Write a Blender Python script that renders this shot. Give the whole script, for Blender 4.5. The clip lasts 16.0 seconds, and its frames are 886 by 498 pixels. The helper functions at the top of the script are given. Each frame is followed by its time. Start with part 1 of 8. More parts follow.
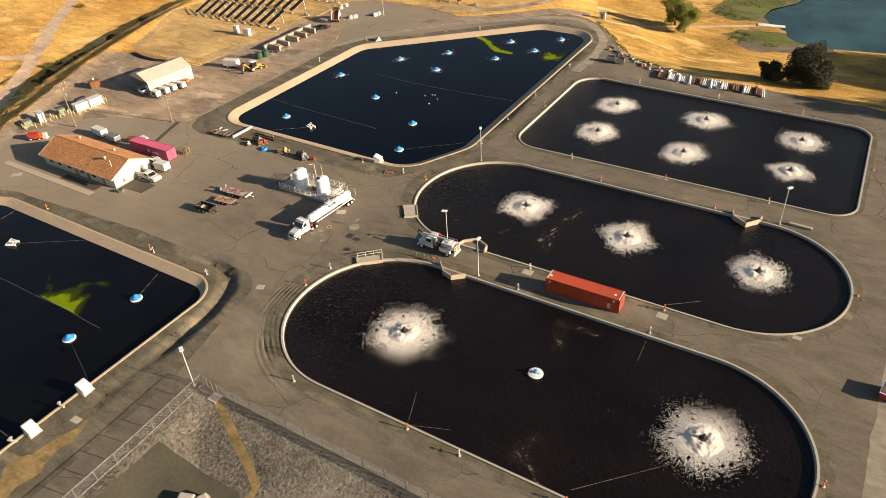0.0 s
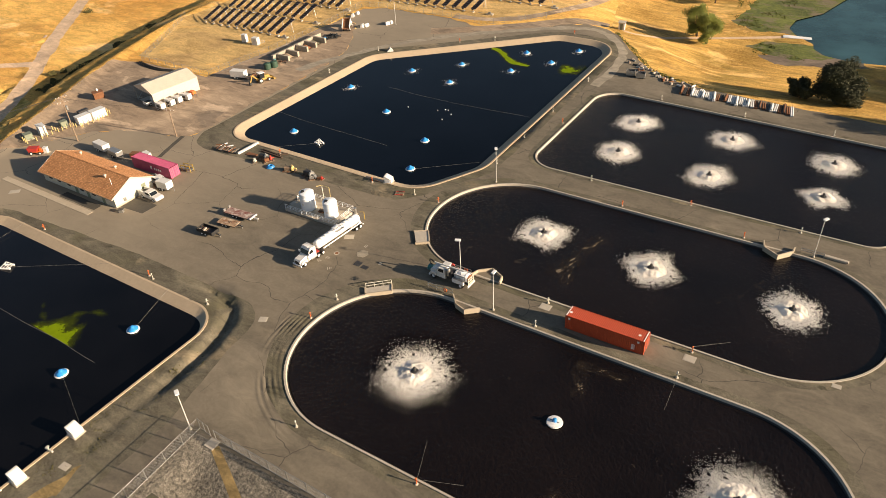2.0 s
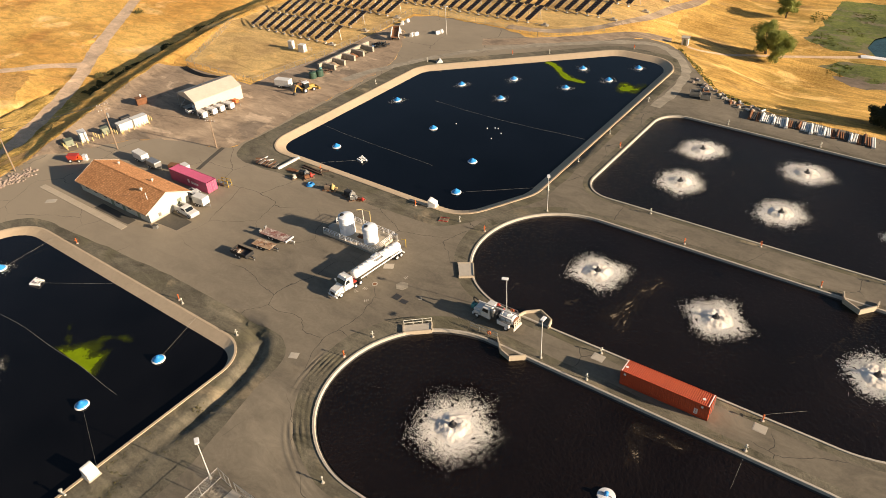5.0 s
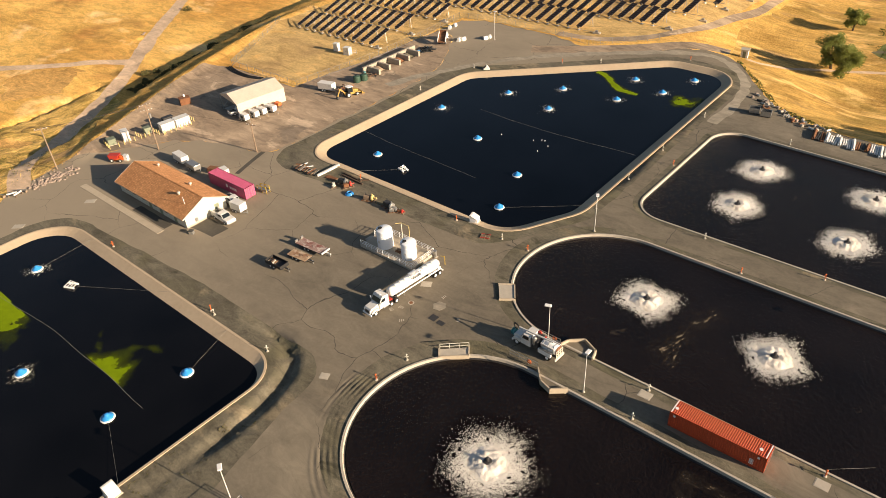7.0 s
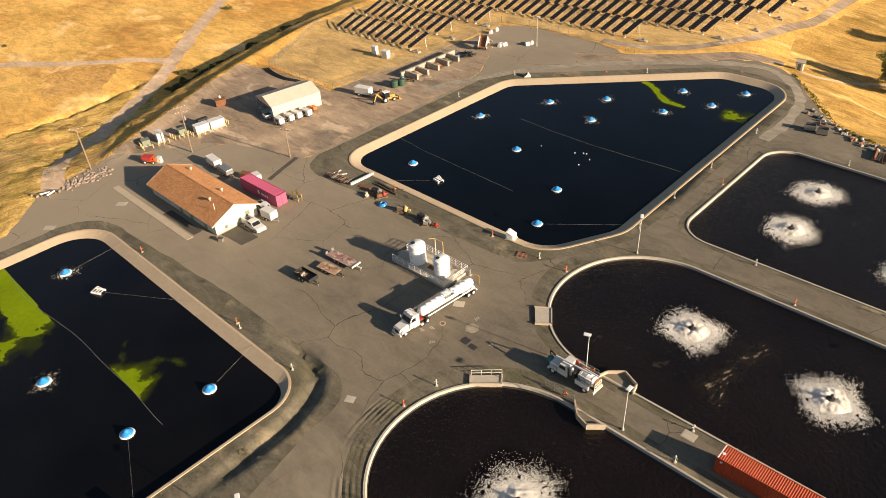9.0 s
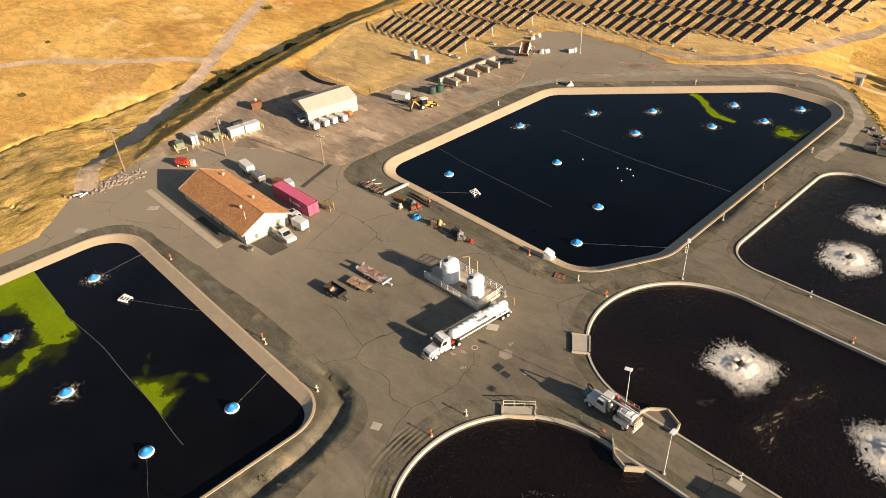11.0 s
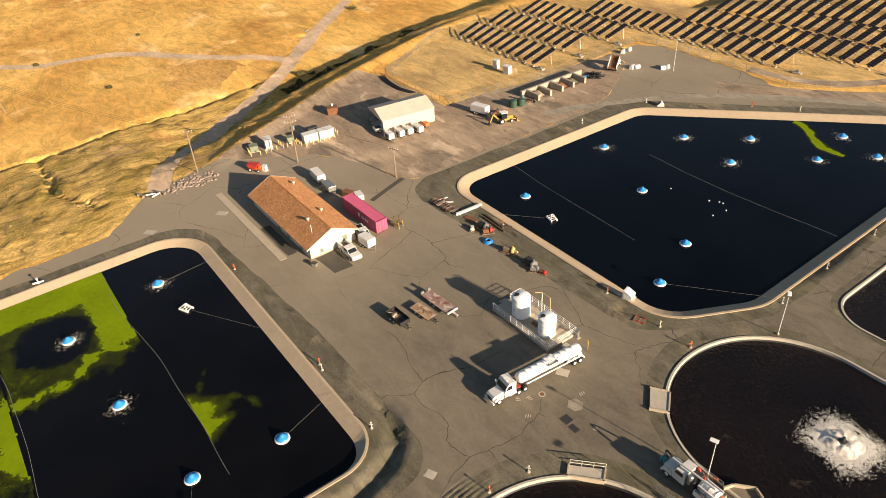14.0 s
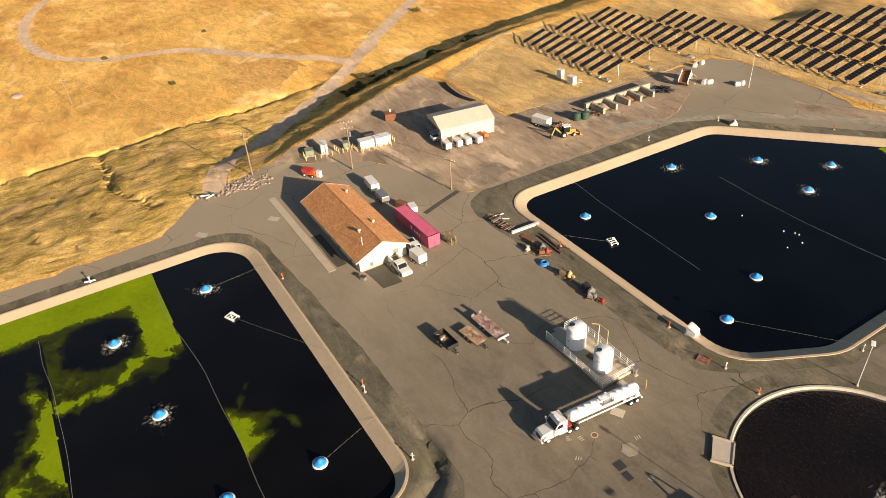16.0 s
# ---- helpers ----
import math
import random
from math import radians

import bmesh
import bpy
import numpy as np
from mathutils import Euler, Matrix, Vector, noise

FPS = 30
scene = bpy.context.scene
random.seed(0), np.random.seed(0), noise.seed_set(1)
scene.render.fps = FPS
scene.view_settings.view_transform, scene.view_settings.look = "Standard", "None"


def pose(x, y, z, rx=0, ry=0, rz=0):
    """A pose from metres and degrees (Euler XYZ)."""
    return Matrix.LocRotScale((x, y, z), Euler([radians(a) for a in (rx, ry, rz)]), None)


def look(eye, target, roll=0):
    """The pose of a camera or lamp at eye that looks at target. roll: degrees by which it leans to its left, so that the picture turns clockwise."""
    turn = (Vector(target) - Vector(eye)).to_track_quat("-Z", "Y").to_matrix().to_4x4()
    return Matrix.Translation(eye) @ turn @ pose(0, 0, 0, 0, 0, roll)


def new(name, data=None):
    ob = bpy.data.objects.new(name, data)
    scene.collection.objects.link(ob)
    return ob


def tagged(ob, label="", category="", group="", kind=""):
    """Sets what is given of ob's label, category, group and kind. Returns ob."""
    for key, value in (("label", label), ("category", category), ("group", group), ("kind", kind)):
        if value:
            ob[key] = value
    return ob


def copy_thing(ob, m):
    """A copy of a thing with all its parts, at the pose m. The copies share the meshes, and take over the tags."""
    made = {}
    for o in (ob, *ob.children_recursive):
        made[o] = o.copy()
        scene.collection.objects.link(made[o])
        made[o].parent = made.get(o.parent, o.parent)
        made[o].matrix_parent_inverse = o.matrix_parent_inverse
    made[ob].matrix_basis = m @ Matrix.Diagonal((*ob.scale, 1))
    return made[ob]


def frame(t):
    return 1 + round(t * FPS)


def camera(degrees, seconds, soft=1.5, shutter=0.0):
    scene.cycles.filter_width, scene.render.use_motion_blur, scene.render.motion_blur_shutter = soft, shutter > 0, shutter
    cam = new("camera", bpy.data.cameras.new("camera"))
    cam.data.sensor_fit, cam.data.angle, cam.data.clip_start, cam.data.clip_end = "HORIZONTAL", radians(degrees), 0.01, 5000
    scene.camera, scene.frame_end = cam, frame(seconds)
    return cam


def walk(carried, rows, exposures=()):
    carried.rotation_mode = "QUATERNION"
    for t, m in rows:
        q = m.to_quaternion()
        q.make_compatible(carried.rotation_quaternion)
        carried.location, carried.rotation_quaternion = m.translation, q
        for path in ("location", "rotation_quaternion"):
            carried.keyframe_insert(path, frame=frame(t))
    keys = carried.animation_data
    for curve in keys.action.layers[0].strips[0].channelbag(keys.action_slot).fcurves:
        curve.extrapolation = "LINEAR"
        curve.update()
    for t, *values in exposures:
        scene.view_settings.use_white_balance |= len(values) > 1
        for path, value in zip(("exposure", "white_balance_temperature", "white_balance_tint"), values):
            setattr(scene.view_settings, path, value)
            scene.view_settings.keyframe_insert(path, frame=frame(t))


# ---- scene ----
cam = camera(64.2, 16.0, soft=0.8)
METRES, EYE, TILT, LEAN, TURN = 49.79, 73.0, 0.0, 0.0, 33.5
ROWS = [
    (0.0, 0.0, 0.0, 0.0, -2.1, -35.98, 2.9),
    (0.5, -0.0003, 0.0426, 0.0022, -2.11, -35.98, 2.9),
    (1.0, -0.0011, 0.0847, 0.0043, -2.08, -35.98, 2.9),
    (1.5, -0.0028, 0.1259, 0.0059, -1.79, -35.96, 2.9),
    (2.0, -0.0052, 0.1655, 0.0074, -1.12, -35.94, 2.9),
    (2.5, -0.0075, 0.2032, 0.0081, -0.35, -35.91, 2.91),
    (3.0, -0.01, 0.2392, 0.0086, 0.13, -35.89, 2.9),
    (5.5, -0.0254, 0.3983, 0.0033, 3.65, -35.73, 2.94),
    (6.0, -0.0298, 0.4279, 0.0019, 4.39, -35.7, 2.93),
    (6.5, -0.0329, 0.4571, 0.0002, 5.44, -35.65, 2.95),
    (7.0, -0.0383, 0.4861, -0.0023, 6.71, -35.59, 2.94),
    (7.5, -0.0429, 0.5148, -0.0037, 7.75, -35.56, 2.95),
    (8.0, -0.0489, 0.5429, -0.0051, 8.48, -35.54, 2.94),
    (8.5, -0.0543, 0.5709, -0.0055, 9.19, -35.54, 2.94),
    (9.0, -0.0615, 0.5979, -0.0074, 9.93, -35.5, 2.93),
    (9.5, -0.0676, 0.626, -0.01, 10.77, -35.45, 2.95),
    (10.0, -0.074, 0.6536, -0.0098, 11.77, -35.44, 2.95),
    (12.5, -0.1129, 0.7876, -0.0088, 15.34, -35.35, 3.0),
    (13.0, -0.1227, 0.8142, -0.0088, 16.65, -35.3, 2.98),
    (13.5, -0.1335, 0.8408, -0.0099, 18.31, -35.22, 2.98),
    (14.0, -0.1434, 0.8674, -0.0085, 19.9, -35.19, 3.0),
    (14.5, -0.1549, 0.8936, -0.0081, 21.44, -35.13, 2.98),
    (15.0, -0.1663, 0.9197, -0.007, 22.96, -35.08, 2.98),
    (15.5, -0.1795, 0.946, -0.0073, 24.21, -35.03, 2.99),
    (16.0, -0.1914, 0.9716, -0.0067, 25.01, -35.0, 2.99),
]
walk(cam, [(t, pose(0, 0, EYE, TILT, LEAN, TURN) @ pose(METRES * x, METRES * y, METRES * z, 90 + pitch, roll, yaw)) for t, x, y, z, yaw, pitch, roll in ROWS])

# ---- world and sun: low evening sun from the east ----
SUN_AZ, SUN_EL = 10.5, 16.5
world = bpy.data.worlds.new("sky")
scene.world = world
world.use_nodes = True
wn = world.node_tree
sky = wn.nodes.new("ShaderNodeTexSky")
sky.sky_type, sky.sun_disc = "NISHITA", False
sky.sun_elevation, sky.sun_rotation = radians(SUN_EL), radians(90 - SUN_AZ)
sky.air_density, sky.dust_density = 1.0, 1.5
wn.nodes["Background"].inputs[1].default_value = 0.053
wn.links.new(sky.outputs[0], wn.nodes["Background"].inputs[0])
sun = new("sun", bpy.data.lights.new("sun", "SUN"))
sun.data.energy, sun.data.angle, sun.data.color = 6.15, radians(0.6), (1.0, 0.785, 0.56)
sun_way = Vector((math.cos(radians(SUN_AZ)) * math.cos(radians(SUN_EL)), math.sin(radians(SUN_AZ)) * math.cos(radians(SUN_EL)), math.sin(radians(SUN_EL))))
sun.matrix_world = look(sun_way * 300, (0, 0, 0))
scene.view_settings.exposure = 0.76


# ---- materials ----
def material(name, dark, light, grain=3.0, stain=0.15, rough=0.8, bump=0.3, metal=0.0, spread=0.5, space="world", depth=0.05, stains=None, spot=0.5, mottle=None, run=(0.5, 1, 2.3), patches=()):
    """Two colours mixed by a fine and a broad noise, with relief. stains: a third colour in broad patches."""
    m = bpy.data.materials.new(name)
    m.use_nodes = True
    nt = m.node_tree
    n, link = nt.nodes, nt.links.new
    bsdf = n["Principled BSDF"]
    if space == "world":
        where = n.new("ShaderNodeNewGeometry").outputs["Position"]
    else:
        where = n.new("ShaderNodeTexCoord").outputs["Object"]
    fine = n.new("ShaderNodeTexNoise")
    fine.inputs["Scale"].default_value, fine.inputs["Detail"].default_value, fine.inputs["Roughness"].default_value = grain, 6, 0.65
    broad = n.new("ShaderNodeTexNoise")
    broad.inputs["Scale"].default_value, broad.inputs["Detail"].default_value = stain, 5
    link(where, fine.inputs["Vector"])
    link(where, broad.inputs["Vector"])
    mix = n.new("ShaderNodeMath")
    mix.operation = "MULTIPLY_ADD"
    mix.inputs[1].default_value = 0.5
    half = n.new("ShaderNodeMath")
    half.operation = "MULTIPLY"
    half.inputs[1].default_value = 0.5
    link(broad.outputs["Fac"], half.inputs[0])
    link(fine.outputs["Fac"], mix.inputs[0])
    link(half.outputs[0], mix.inputs[2])
    ramp = n.new("ShaderNodeValToRGB")
    ramp.color_ramp.elements[0].position, ramp.color_ramp.elements[1].position = 0.5 - spread / 2, 0.5 + spread / 2
    ramp.color_ramp.elements[0].color, ramp.color_ramp.elements[1].color = (*dark, 1), (*light, 1)
    link(mix.outputs[0], ramp.inputs[0])
    colour = ramp.outputs[0]
    if stains:
        patch = n.new("ShaderNodeTexNoise")
        patch.inputs["Scale"].default_value, patch.inputs["Detail"].default_value, patch.inputs["Distortion"].default_value = stain * 0.7, 8, 0.6
        link(where, patch.inputs["Vector"])
        edge = n.new("ShaderNodeMapRange")
        edge.inputs[1].default_value, edge.inputs[2].default_value = spot, spot + 0.16
        edge.inputs[4].default_value = 0.85
        link(patch.outputs["Fac"], edge.inputs[0])
        blend = n.new("ShaderNodeMix")
        blend.data_type = "RGBA"
        link(edge.outputs[0], blend.inputs[0])
        link(colour, blend.inputs[6])
        blend.inputs[7].default_value = (*stains, 1)
        colour = blend.outputs[2]
    for k, (tint, scale, least, soft, most) in enumerate(patches):
        # further soft-edged patches: colour, scale, threshold, softness, strength
        spread_out = n.new("ShaderNodeMapping")
        spread_out.inputs["Location"].default_value = (31.7 * (k + 1), 17.3 * (k + 1), 0)
        spread_out.inputs["Rotation"].default_value = (0, 0, run[0])
        spread_out.inputs["Scale"].default_value = (run[1] ** 0.6, run[2] ** 0.6, 1)
        link(where, spread_out.inputs["Vector"])
        blot = n.new("ShaderNodeTexNoise")
        blot.inputs["Scale"].default_value, blot.inputs["Detail"].default_value, blot.inputs["Roughness"].default_value, blot.inputs["Distortion"].default_value = scale, 9, 0.62, 0.5
        link(spread_out.outputs[0], blot.inputs["Vector"])
        reach = n.new("ShaderNodeMapRange")
        reach.inputs[1].default_value, reach.inputs[2].default_value, reach.inputs[4].default_value = least, least + soft, most
        link(blot.outputs["Fac"], reach.inputs[0])
        over = n.new("ShaderNodeMix")
        over.data_type = "RGBA"
        link(reach.outputs[0], over.inputs[0])
        link(colour, over.inputs[6])
        over.inputs[7].default_value = (*tint, 1)
        colour = over.outputs[2]
    if mottle:
        # a middle-sized streaky mottling: scale, least and most brightness
        drawn = n.new("ShaderNodeMapping")
        drawn.inputs["Rotation"].default_value = (0, 0, run[0])
        drawn.inputs["Scale"].default_value = (run[1], run[2], 1)
        link(where, drawn.inputs["Vector"])
        clump = n.new("ShaderNodeTexNoise")
        clump.inputs["Scale"].default_value, clump.inputs["Detail"].default_value, clump.inputs["Roughness"].default_value, clump.inputs["Distortion"].default_value = mottle[0], 9, 0.72, 0.8
        link(drawn.outputs[0], clump.inputs["Vector"])
        level = n.new("ShaderNodeMapRange")
        level.inputs[1].default_value, level.inputs[2].default_value, level.inputs[3].default_value, level.inputs[4].default_value = 0.32, 0.68, mottle[1], mottle[2]
        link(clump.outputs["Fac"], level.inputs[0])
        tone = n.new("ShaderNodeVectorMath")
        tone.operation = "SCALE"
        link(colour, tone.inputs[0])
        link(level.outputs[0], tone.inputs["Scale"])
        colour = tone.outputs[0]
    link(colour, bsdf.inputs["Base Color"])
    bsdf.inputs["Roughness"].default_value, bsdf.inputs["Metallic"].default_value = rough, metal
    if bump:
        b = n.new("ShaderNodeBump")
        b.inputs["Strength"].default_value, b.inputs["Distance"].default_value = bump, depth
        link(fine.outputs["Fac"], b.inputs["Height"])
        link(b.outputs[0], bsdf.inputs["Normal"])
    return m


def paint(name, colour, rough=0.45, metal=0.0, wear=0.12, grain=2.5):
    """Paint or plain stuff with slight soiling."""
    d = tuple(c * (1 - wear * 2) for c in colour)
    return material(name, d, tuple(min(1, c * (1 + wear * 0.3)) for c in colour), grain, 0.6, rough, 0.05, metal, 0.55, "object", 0.01)


def asphalt_material():
    """Sun-bleached paving: fine grain, broad stains, wandering cracks and pale tyre dust."""
    m = material("asphalt", (0.108, 0.092, 0.068), (0.210, 0.181, 0.134), 1.8, 0.05, 0.9, 0.3, stains=(0.250, 0.214, 0.158), spot=0.54, spread=0.55, mottle=(0.16, 0.74, 1.28))
    nt = m.node_tree
    n, link = nt.nodes, nt.links.new
    bsdf = n["Principled BSDF"]
    source = bsdf.inputs["Base Color"].links[0].from_socket
    where = n.new("ShaderNodeNewGeometry").outputs["Position"]
    bend = n.new("ShaderNodeTexNoise")
    bend.inputs["Scale"].default_value, bend.inputs["Detail"].default_value, bend.inputs["Roughness"].default_value = 0.07, 5, 0.5
    link(where, bend.inputs["Vector"])
    shift = n.new("ShaderNodeVectorMath")
    shift.operation = "MULTIPLY_ADD"
    shift.inputs[1].default_value = (9, 9, 0)
    link(bend.outputs["Color"], shift.inputs[0])
    link(where, shift.inputs[2])
    flat = n.new("ShaderNodeVectorMath")
    flat.operation = "MULTIPLY"
    flat.inputs[1].default_value = (1, 1, 0)
    link(shift.outputs[0], flat.inputs[0])
    cell = n.new("ShaderNodeTexVoronoi")
    cell.voronoi_dimensions, cell.feature = "2D", "DISTANCE_TO_EDGE"
    cell.inputs["Scale"].default_value = 0.082
    link(flat.outputs[0], cell.inputs["Vector"])
    line = n.new("ShaderNodeMapRange")
    line.inputs[1].default_value, line.inputs[2].default_value = 0.0018, 0.0050
    line.inputs[3].default_value, line.inputs[4].default_value = 0.92, 0.0
    link(cell.outputs["Distance"], line.inputs[0])
    gate = n.new("ShaderNodeTexNoise")
    gate.inputs["Scale"].default_value = 0.05
    link(where, gate.inputs["Vector"])
    pick = n.new("ShaderNodeMapRange")
    pick.inputs[1].default_value, pick.inputs[2].default_value = 0.44, 0.52
    link(gate.outputs["Fac"], pick.inputs[0])
    both = n.new("ShaderNodeMath")
    both.operation = "MULTIPLY"
    link(line.outputs[0], both.inputs[0])
    link(pick.outputs[0], both.inputs[1])
    # dust carried onto the paving from the bare earth in the west
    axis = n.new("ShaderNodeSeparateXYZ")
    link(where, axis.inputs[0])
    drift = n.new("ShaderNodeTexNoise")
    drift.inputs["Scale"].default_value, drift.inputs["Detail"].default_value, drift.inputs["Roughness"].default_value = 0.045, 9, 0.62
    link(where, drift.inputs["Vector"])
    reach = n.new("ShaderNodeMath")
    reach.operation = "MULTIPLY_ADD"
    reach.inputs[1].default_value = 110
    link(drift.outputs["Fac"], reach.inputs[0])
    link(axis.outputs[0], reach.inputs[2])
    dusty = n.new("ShaderNodeMapRange")
    dusty.inputs[1].default_value, dusty.inputs[2].default_value, dusty.inputs[3].default_value, dusty.inputs[4].default_value = -100, -12, 0.85, 0.0
    link(reach.outputs[0], dusty.inputs[0])
    dust = n.new("ShaderNodeMix")
    dust.data_type = "RGBA"
    link(dusty.outputs[0], dust.inputs[0])
    link(source, dust.inputs[6])
    dust.inputs[7].default_value = (0.33, 0.275, 0.200, 1)
    source = dust.outputs[2]
    blend = n.new("ShaderNodeMix")
    blend.data_type = "RGBA"
    link(both.outputs[0], blend.inputs[0])
    link(source, blend.inputs[6])
    blend.inputs[7].default_value = (0.03, 0.027, 0.024, 1)
    link(blend.outputs[2], bsdf.inputs["Base Color"])
    return m


def water_material(name, deep, wave, strength, scum=None, rough=0.12, ior=1.33):
    """Dark still or choppy water, with thin pale scum where given."""
    m = bpy.data.materials.new(name)
    m.use_nodes = True
    nt = m.node_tree
    n, link = nt.nodes, nt.links.new
    bsdf = n["Principled BSDF"]
    where = n.new("ShaderNodeNewGeometry").outputs["Position"]
    bsdf.inputs["Roughness"].default_value, bsdf.inputs["IOR"].default_value = rough, ior
    rip = n.new("ShaderNodeTexNoise")
    rip.inputs["Scale"].default_value, rip.inputs["Detail"].default_value, rip.inputs["Distortion"].default_value = wave, 4, 0.8
    link(where, rip.inputs["Vector"])
    b = n.new("ShaderNodeBump")
    b.inputs["Strength"].default_value, b.inputs["Distance"].default_value = strength, 0.15
    link(rip.outputs["Fac"], b.inputs["Height"])
    link(b.outputs[0], bsdf.inputs["Normal"])
    vary = n.new("ShaderNodeTexNoise")
    vary.inputs["Scale"].default_value, vary.inputs["Detail"].default_value = 0.07, 6
    link(where, vary.inputs["Vector"])
    ramp = n.new("ShaderNodeValToRGB")
    ramp.color_ramp.elements[0].position, ramp.color_ramp.elements[1].position = 0.35, 0.7
    ramp.color_ramp.elements[0].color, ramp.color_ramp.elements[1].color = (*[c * 0.7 for c in deep], 1), (*[c * 1.4 for c in deep], 1)
    link(vary.outputs["Fac"], ramp.inputs[0])
    colour = ramp.outputs[0]
    if scum:
        wisp = n.new("ShaderNodeTexNoise")
        wisp.inputs["Scale"].default_value, wisp.inputs["Detail"].default_value, wisp.inputs["Distortion"].default_value = 0.09, 12, 2.0
        wisp.inputs["Roughness"].default_value = 0.7
        link(where, wisp.inputs["Vector"])
        edge = n.new("ShaderNodeMapRange")
        edge.inputs[1].default_value, edge.inputs[2].default_value, edge.inputs[4].default_value = 0.63, 0.78, 0.7
        link(wisp.outputs["Fac"], edge.inputs[0])
        blend = n.new("ShaderNodeMix")
        blend.data_type = "RGBA"
        link(edge.outputs[0], blend.inputs[0])
        link(colour, blend.inputs[6])
        blend.inputs[7].default_value = (*scum, 1)
        colour = blend.outputs[2]
    link(colour, bsdf.inputs["Base Color"])
    return m


ASPHALT = asphalt_material()
PATCH = material("dark_asphalt", (0.05, 0.046, 0.038), (0.105, 0.094, 0.075), 1.8, 0.2, 0.85, 0.3)
YARD = material("packed_earth", (0.225, 0.164, 0.112), (0.435, 0.330, 0.228), 1.2, 0.08, 0.95, 0.5, stains=(0.51, 0.385, 0.265), spot=0.51, spread=0.5, mottle=(0.12, 0.60, 1.3), run=(0.9, 1, 3.0), patches=[((0.20, 0.16, 0.12), 0.045, 0.55, 0.06, 0.75), ((0.64, 0.49, 0.345), 0.08, 0.58, 0.06, 0.8), ((0.15, 0.112, 0.08), 0.16, 0.64, 0.04, 0.7)])
VERGE = material("grey_gravel", (0.062, 0.056, 0.040), (0.195, 0.172, 0.122), 2.6, 0.14, 0.95, 0.8, depth=0.08, stains=(0.105, 0.095, 0.056), spot=0.48, spread=0.5, mottle=(0.2, 0.58, 1.5), patches=[((0.26, 0.21, 0.135), 0.11, 0.57, 0.08, 0.75), ((0.05, 0.047, 0.028), 0.17, 0.61, 0.06, 0.8)])
GRAVEL = material("pale_gravel", (0.06, 0.054, 0.044), (0.27, 0.242, 0.195), 2.2, 0.1, 0.95, 1.0, depth=0.35, spread=0.22, mottle=(1.3, 0.62, 1.5), run=(0.0, 1, 1))
BASIN = material("dark_basin_floor", (0.04, 0.040, 0.028), (0.105, 0.098, 0.066), 2.0, 0.15, 0.95, 0.6)
GRASS = material("dry_grass", (0.50, 0.265, 0.058), (1.0, 0.645, 0.205), 1.5, 0.035, 0.95, 1.0, depth=0.5, spread=0.40, stains=(0.60, 0.32, 0.085), spot=0.52, mottle=(0.13, 0.70, 1.36), patches=[((0.52, 0.265, 0.08), 0.022, 0.54, 0.10, 0.75), ((1.0, 0.70, 0.33), 0.034, 0.57, 0.10, 0.75), ((0.46, 0.33, 0.08), 0.10, 0.62, 0.08, 0.55)])
MEADOW = material("weedy_meadow", (0.38, 0.245, 0.055), (0.98, 0.66, 0.23), 1.8, 0.10, 0.95, 0.8, depth=0.4, spread=0.34, mottle=(0.2, 0.44, 1.5), run=(0.12, 1.9, 0.8), patches=[((0.30, 0.24, 0.045), 0.075, 0.53, 0.10, 0.7), ((0.13, 0.095, 0.05), 0.15, 0.60, 0.05, 0.75), ((0.60, 0.38, 0.19), 0.05, 0.58, 0.06, 0.7)])
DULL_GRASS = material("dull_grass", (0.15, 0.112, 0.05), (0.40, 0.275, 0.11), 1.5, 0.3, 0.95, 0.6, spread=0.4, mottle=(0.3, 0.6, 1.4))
DUSTY_GRASS = material("dusty_grass", (0.36, 0.230, 0.090), (0.82, 0.58, 0.25), 1.5, 0.05, 0.95, 0.9, depth=0.3, spread=0.4, stains=(0.40, 0.265, 0.13), spot=0.52, mottle=(0.14, 0.66, 1.3), patches=[((0.92, 0.57, 0.18), 0.04, 0.54, 0.1, 0.6)])
FIELD = material("slope_grass", (0.29, 0.165, 0.04), (0.80, 0.505, 0.155), 1.5, 0.06, 0.95, 1.0, depth=0.4, spread=0.4, stains=(0.28, 0.20, 0.055), spot=0.54, mottle=(0.15, 0.60, 1.4), run=(0.45, 0.7, 2.6), patches=[((0.90, 0.60, 0.23), 0.05, 0.55, 0.08, 0.75), ((0.32, 0.205, 0.095), 0.06, 0.57, 0.07, 0.7)])
SHORE = material("shore_scrub", (0.045, 0.065, 0.012), (0.19, 0.215, 0.04), 0.8, 0.1, 0.95, 0.9, depth=0.3, spread=0.35, patches=[((0.19, 0.15, 0.10), 0.12, 0.50, 0.10, 0.85)])
MUD = material("shore_mud", (0.13, 0.10, 0.075), (0.27, 0.21, 0.155), 0.9, 0.1, 0.9, 0.5, stains=(0.12, 0.13, 0.05), spot=0.54, mottle=(0.2, 0.65, 1.3))
THIN_GRASS = material("thin_grass", (0.48, 0.26, 0.075), (0.86, 0.53, 0.19), 1.4, 0.09, 0.95, 0.8, depth=0.3, spread=0.4, mottle=(0.25, 0.66, 1.35))
for grass in (GRASS, MEADOW, FIELD, DUSTY_GRASS, THIN_GRASS):
    grass.node_tree.nodes["Principled BSDF"].inputs["Specular IOR Level"].default_value = 0.1
ROAD = material("dirt_track", (0.54, 0.385, 0.255), (0.78, 0.58, 0.40), 0.9, 0.1, 0.95, 0.3, mottle=(0.2, 0.72, 1.2))
